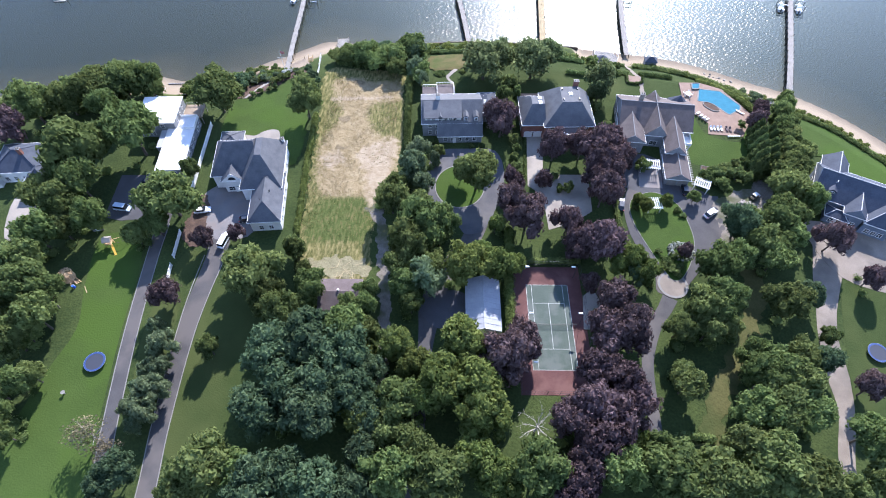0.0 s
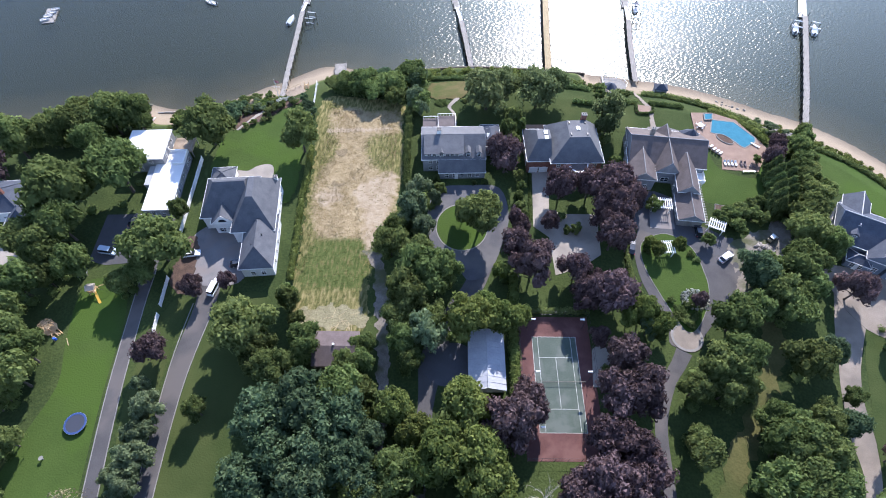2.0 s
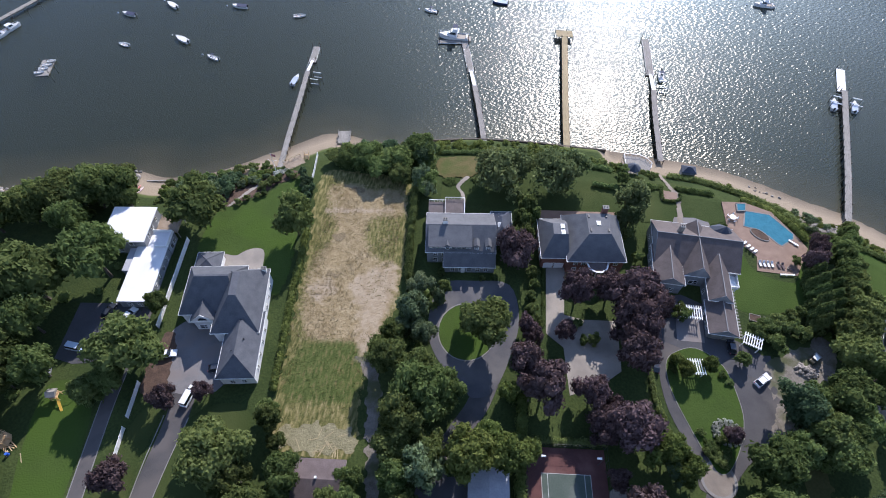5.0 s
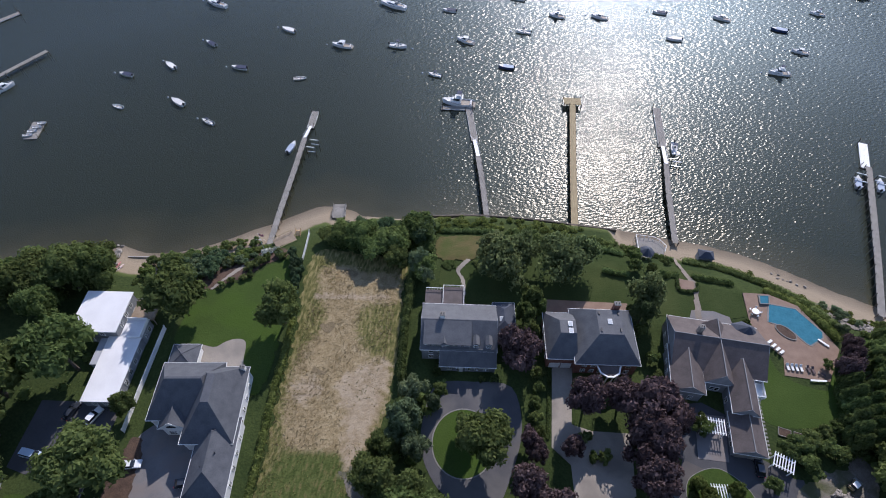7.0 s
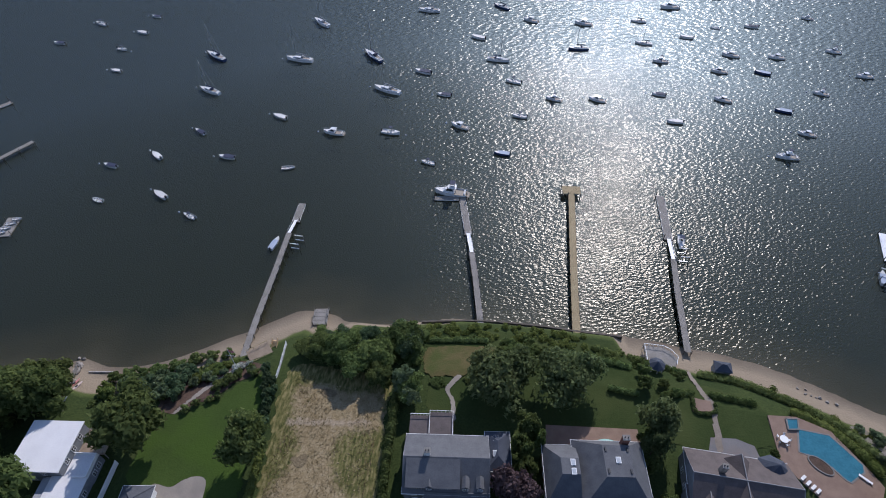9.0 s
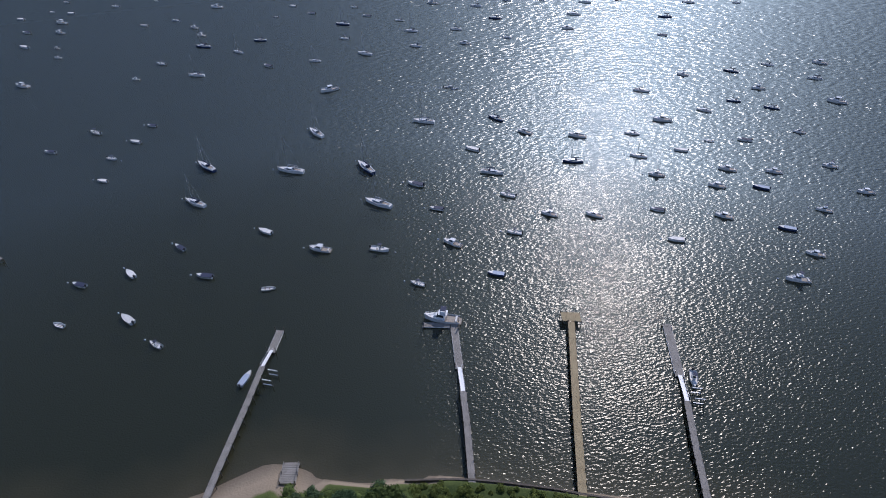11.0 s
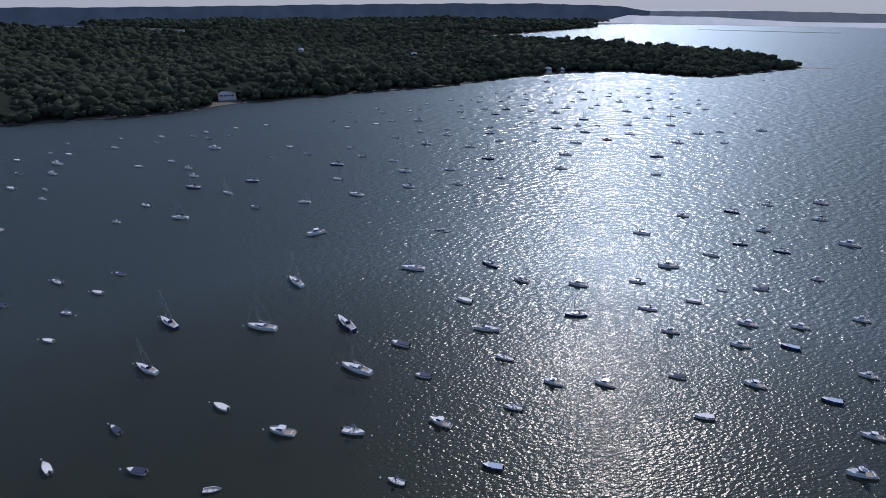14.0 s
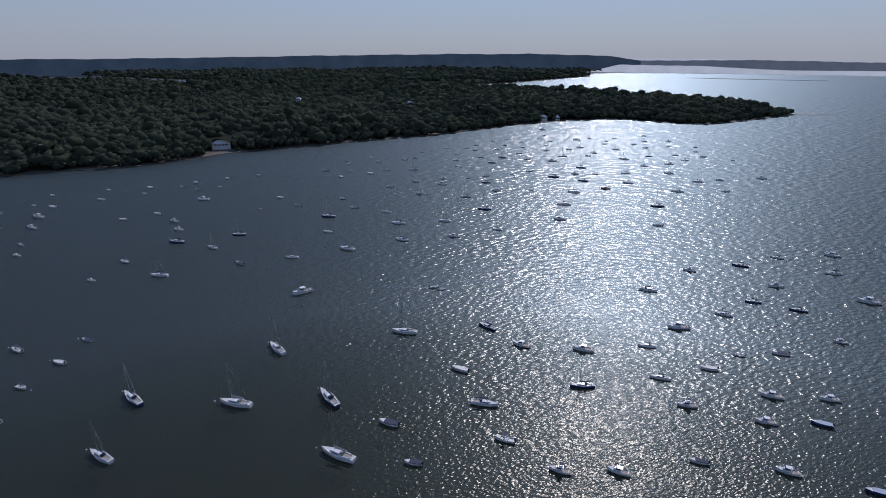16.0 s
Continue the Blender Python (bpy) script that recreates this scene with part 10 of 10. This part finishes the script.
def edge_distance(pts, x, y):
    best = np.full(x.shape, 1e9)
    for i in range(len(pts)):
        a, b = pts[i - 1], pts[i]
        d = b - a
        t = np.clip(((x - a[0]) * d[0] + (y - a[1]) * d[1]) / (d @ d + 1e-9), 0, 1)
        best = np.minimum(best, np.hypot(x - a[0] - t * d[0], y - a[1] - t * d[1]))
    return best


near_pts = far_land("peninsula", FAR_SHORE + FAR_BACK + [(-2200, 2620), (-4700, 2650)], "wooded peninsula with a narrow beach across the water")
cove_pts = far_land("far_wood_land", FAR_COVE, "distant wooded land beyond a cove")

gold = (1 + 5 ** 0.5) / 2
ICO_F20 = np.array([(0, 11, 5), (0, 5, 1), (0, 1, 7), (0, 7, 10), (0, 10, 11), (1, 5, 9), (5, 11, 4), (11, 10, 2), (10, 7, 6), (7, 1, 8), (3, 9, 4), (3, 4, 2), (3, 2, 6), (3, 6, 8), (3, 8, 9), (4, 9, 5), (2, 4, 11), (6, 2, 10), (8, 6, 7), (9, 8, 1)])
ICO_V20 = np.array([(-1, gold, 0), (1, gold, 0), (-1, -gold, 0), (1, -gold, 0), (0, -1, gold), (0, 1, gold), (0, -1, -gold), (0, 1, -gold), (gold, 0, -1), (gold, 0, 1), (-gold, 0, -1), (-gold, 0, 1)]) / math.hypot(1, gold)


def crowns_mesh(name, xs, ys, zs, rs, hs, material, seed, sprays=14):
    """Many crowns in one mesh: an uneven core each, with leaf sprays standing off it."""
    rng = np.random.default_rng(seed)
    n = len(xs)
    jit = 1 + rng.uniform(-0.4, 0.25, (n, len(ICO_V20), 1))
    size = np.stack([rs, rs, hs * 0.5], -1)[:, None, :]
    mid = np.stack([xs, ys, zs + hs * 0.5], -1)[:, None, :]
    v = ICO_V20[None] * jit * size * 0.92 + mid
    f = ICO_F20[None] + (np.arange(n) * len(ICO_V20))[:, None, None]
    v, f = v.reshape(-1, 3), f.reshape(-1, 3)
    if sprays:
        way = rng.normal(size=(n, sprays, 3))
        way[..., 2] = np.abs(way[..., 2]) * 0.9 - 0.15
        way /= np.linalg.norm(way, axis=-1, keepdims=True)
        tip = way * size * rng.uniform(0.82, 1.04, (n, sprays, 1)) + mid
        spread = rng.normal(size=(n, sprays, 3, 3)) * (rs * 0.17)[:, None, None, None] * np.array((1, 1, 0.6))
        w = (tip[:, :, None, :] + spread).reshape(-1, 3)
        f = np.concatenate([f, len(v) + np.arange(len(w)).reshape(-1, 3)])
        v = np.concatenate([v, w])
    me = bpy.data.meshes.new(name)
    me.vertices.add(len(v))
    me.vertices.foreach_set("co", v.ravel())
    me.loops.add(f.size)
    me.loops.foreach_set("vertex_index", f.ravel().astype(np.int32))
    me.polygons.add(len(f))
    me.polygons.foreach_set("loop_start", np.arange(0, f.size, 3, dtype=np.int32))
    me.polygons.foreach_set("use_smooth", np.ones(len(f), bool))
    me.update(calc_edges=True)
    me.materials.append(material)
    return me


def hill(x, y):
    return 6 + 9 * (1 + np.sin(x * 0.004 + 1.0) * np.cos(y * 0.0035 + 0.5)) * 0.8 + 5 * np.sin(x * 0.011 + y * 0.006)


FAR_HOUSES = [(-445, 868, 30, 26, 14, 9, CLAPBOARD, "pale shore house below the far woods"), (-668, 716, 30, 20, 13, 14, GREY_SIDING, "grey house above the far shore"),
              (-250, 1420, 10, 15, 9, 24, CLAPBOARD, "white house among the far trees"), (-560, 1500, 0, 13, 8, 25, CLAPBOARD, "pale house among the far trees"),
              (-185, 1120, 40, 12, 8, 7, CLAPBOARD, "small pale house at the far shore"), (60, 1290, 20, 14, 8, 8, CLAPBOARD, "small boathouse at the far shore"), (90, 1305, 20, 9, 7, 6, CLAPBOARD, "small boathouse at the far shore")]


def forest(name, pts, count, xlo, xhi, ylo, yhi, rlo, rhi, seed, label, edge=2.5, material=LEAF_FAR, sprays=8):
    rng = np.random.default_rng(seed)
    x, y = rng.uniform(xlo, xhi, count * 3), rng.uniform(ylo, yhi, count * 3)
    keep = inside_of(pts, x, y)
    x, y = x[keep][:count], y[keep][:count]
    d = edge_distance(pts, x, y)
    keep = d > edge
    # a clearing from each house down to the water
    for hx, hy, turn, w, deep, tall, mat, text in FAR_HOUSES:
        ax, ay = math.cos(radians(turn)), math.sin(radians(turn))
        along, front = (x - hx) * ax + (y - hy) * ay, (x - hx) * -ay + (y - hy) * ax
        keep &= ~((np.abs(along) < w * 0.5 + 5) & (front < deep * 0.5 + 5) & (front > -70))
    x, y, d = x[keep], y[keep], d[keep]
    r = (rlo + (rhi * 1.15 - rlo) * rng.random(len(x)) ** 1.6) * (0.75 + 0.25 * np.minimum(d / 60, 1))
    h = r * rng.uniform(0.8, 1.4, len(x)) + 4
    z = 0.6 + hill(x, y) * np.clip((d - 4) / 90, 0, 1) + rng.normal(0, 1.5, len(x)) * np.clip(d / 30, 0, 1) + 3.5 * np.sin(x * 0.05 + 3 * np.sin(y * 0.021)) * np.sin(y * 0.043 + 1) * np.clip(d / 60, 0, 1)
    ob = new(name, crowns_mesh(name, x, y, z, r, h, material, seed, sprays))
    return tagged(ob, label, "woods", kind="stuff")


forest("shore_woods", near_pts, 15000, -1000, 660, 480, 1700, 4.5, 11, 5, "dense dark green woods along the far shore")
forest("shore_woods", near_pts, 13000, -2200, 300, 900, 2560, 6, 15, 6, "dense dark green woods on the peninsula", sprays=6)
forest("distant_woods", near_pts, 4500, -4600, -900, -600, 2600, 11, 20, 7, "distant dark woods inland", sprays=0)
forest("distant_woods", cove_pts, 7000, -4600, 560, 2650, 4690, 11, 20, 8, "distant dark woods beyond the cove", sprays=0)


def floor_of_wood(name, pts, step, seed):
    """The uneven dark canopy floor under the crowns."""
    x = np.arange(-4650, 680, step)
    y = np.arange(-900, 4690, step)
    X, Y = np.meshgrid(x, y)
    ins = inside_of(pts, X, Y)
    d = np.where(ins, edge_distance(pts, X, Y), 0)
    Z = np.where(ins, 0.9 + hill(X, Y) * np.clip((d - 4) / 90, 0, 1) + np.clip(d / 25, 0, 1) * 7.0, -3)
    h, w = X.shape
    idx = -np.ones(X.shape, int)
    use = ins & (d > 6)
    idx[use] = np.arange(use.sum())
    verts = np.stack([X[use], Y[use], Z[use]], -1).tolist()
    faces = []
    for r in range(h - 1):
        for c in range(w - 1):
            q = (idx[r, c], idx[r, c + 1], idx[r + 1, c + 1], idx[r + 1, c])
            if min(q) >= 0:
                faces.append(q)
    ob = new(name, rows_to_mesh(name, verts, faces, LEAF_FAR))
    tagged(ob, "dark leaf canopy between the crowns", "woods", kind="stuff")


floor_of_wood("wood_canopy", near_pts, 28, 1)
floor_of_wood("wood_canopy", cove_pts, 45, 2)

# a few roofs among the far trees
for x, y, turn, w, d, h, mat, label in FAR_HOUSES:
    ob = thing("far_house", label, "house", pose(x, y, 0.9, 0, 0, turn))
    part("wall", bm_box(-w / 2, -d / 2, -0.5, w / 2, d / 2, h), mat, ob)
    part("roof", roof_bm("hip", -w / 2, -d / 2, w / 2, d / 2, h, h + 4, 0.6), SHINGLE_GREY if mat is GREY_SIDING else ROOF_WHITE, ob)
    for k in range(4):
        put_window(ob, pose(-w / 2 + w * (k + 1) / 5, -d / 2, h - 2.2) @ Matrix.Scale(1.6, 4), WIN_WIDE)
solid("sand_spit", bm_prism(smooth_line([(640, 1478), (660, 1470), (720, 1476), (724, 1482), (662, 1492)], True, 3), -1, 0.5), CONCRETE, "thin sandy spit at the point", "sand", "structure")
solid("sand_spit", bm_prism(smooth_line([(1060, 3500), (1500, 3260), (1620, 3230), (1500, 3275), (1080, 3515)], True, 3), -1, 1.5), FAR_BANK, "low thin spit far across the water", "sand", "structure")

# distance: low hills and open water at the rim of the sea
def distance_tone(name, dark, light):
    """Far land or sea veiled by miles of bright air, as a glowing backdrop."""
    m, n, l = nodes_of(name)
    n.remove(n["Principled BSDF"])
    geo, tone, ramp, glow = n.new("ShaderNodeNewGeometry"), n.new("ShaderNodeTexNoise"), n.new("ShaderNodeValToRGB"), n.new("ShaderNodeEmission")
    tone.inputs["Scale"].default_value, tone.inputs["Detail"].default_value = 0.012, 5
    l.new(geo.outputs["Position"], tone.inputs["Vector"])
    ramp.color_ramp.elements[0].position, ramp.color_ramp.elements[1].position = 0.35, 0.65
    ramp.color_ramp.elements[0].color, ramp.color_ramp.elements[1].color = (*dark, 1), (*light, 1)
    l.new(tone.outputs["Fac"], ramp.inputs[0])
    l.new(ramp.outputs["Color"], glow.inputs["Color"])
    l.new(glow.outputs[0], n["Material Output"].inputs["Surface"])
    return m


# haze and far brightness are put into these emission colours
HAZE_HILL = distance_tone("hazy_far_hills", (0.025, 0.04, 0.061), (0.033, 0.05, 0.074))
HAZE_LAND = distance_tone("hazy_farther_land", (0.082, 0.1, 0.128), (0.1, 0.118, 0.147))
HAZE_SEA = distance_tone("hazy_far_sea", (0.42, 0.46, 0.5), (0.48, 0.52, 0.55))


def rim_wall(name, radius, a0, a1, heights, material, label, cx=-17, cy=80, base=-4):
    """A far strip at one distance all round; heights: (angle, height) along it; angles clockwise from straight ahead."""
    bm = bmesh.new()
    rows = []
    n = 160
    ang, hgt = zip(*heights)
    for k in range(n + 1):
        a = a0 + (a1 - a0) * k / n
        h = float(np.interp(a, ang, hgt)) * (1 + 0.015 * math.sin(k * 1.7) + 0.012 * math.sin(k * 0.61 + 1))
        x, y = cx + radius * math.sin(radians(a)), cy + radius * math.cos(radians(a))
        x2, y2 = cx + (radius + 30) * math.sin(radians(a)), cy + (radius + 30) * math.cos(radians(a))
        rows.append([bm.verts.new((x, y, base)), bm.verts.new((x, y, h)), bm.verts.new((x2, y2, h)), bm.verts.new((x2, y2, base))])
    for p, q in zip(rows, rows[1:]):
        for j in range(3):
            bm.faces.new((p[j], q[j], q[j + 1], p[j + 1]))
    bmesh.ops.recalc_face_normals(bm, faces=bm.faces)
    return solid(name, bm, material, label, "distance", "structure")


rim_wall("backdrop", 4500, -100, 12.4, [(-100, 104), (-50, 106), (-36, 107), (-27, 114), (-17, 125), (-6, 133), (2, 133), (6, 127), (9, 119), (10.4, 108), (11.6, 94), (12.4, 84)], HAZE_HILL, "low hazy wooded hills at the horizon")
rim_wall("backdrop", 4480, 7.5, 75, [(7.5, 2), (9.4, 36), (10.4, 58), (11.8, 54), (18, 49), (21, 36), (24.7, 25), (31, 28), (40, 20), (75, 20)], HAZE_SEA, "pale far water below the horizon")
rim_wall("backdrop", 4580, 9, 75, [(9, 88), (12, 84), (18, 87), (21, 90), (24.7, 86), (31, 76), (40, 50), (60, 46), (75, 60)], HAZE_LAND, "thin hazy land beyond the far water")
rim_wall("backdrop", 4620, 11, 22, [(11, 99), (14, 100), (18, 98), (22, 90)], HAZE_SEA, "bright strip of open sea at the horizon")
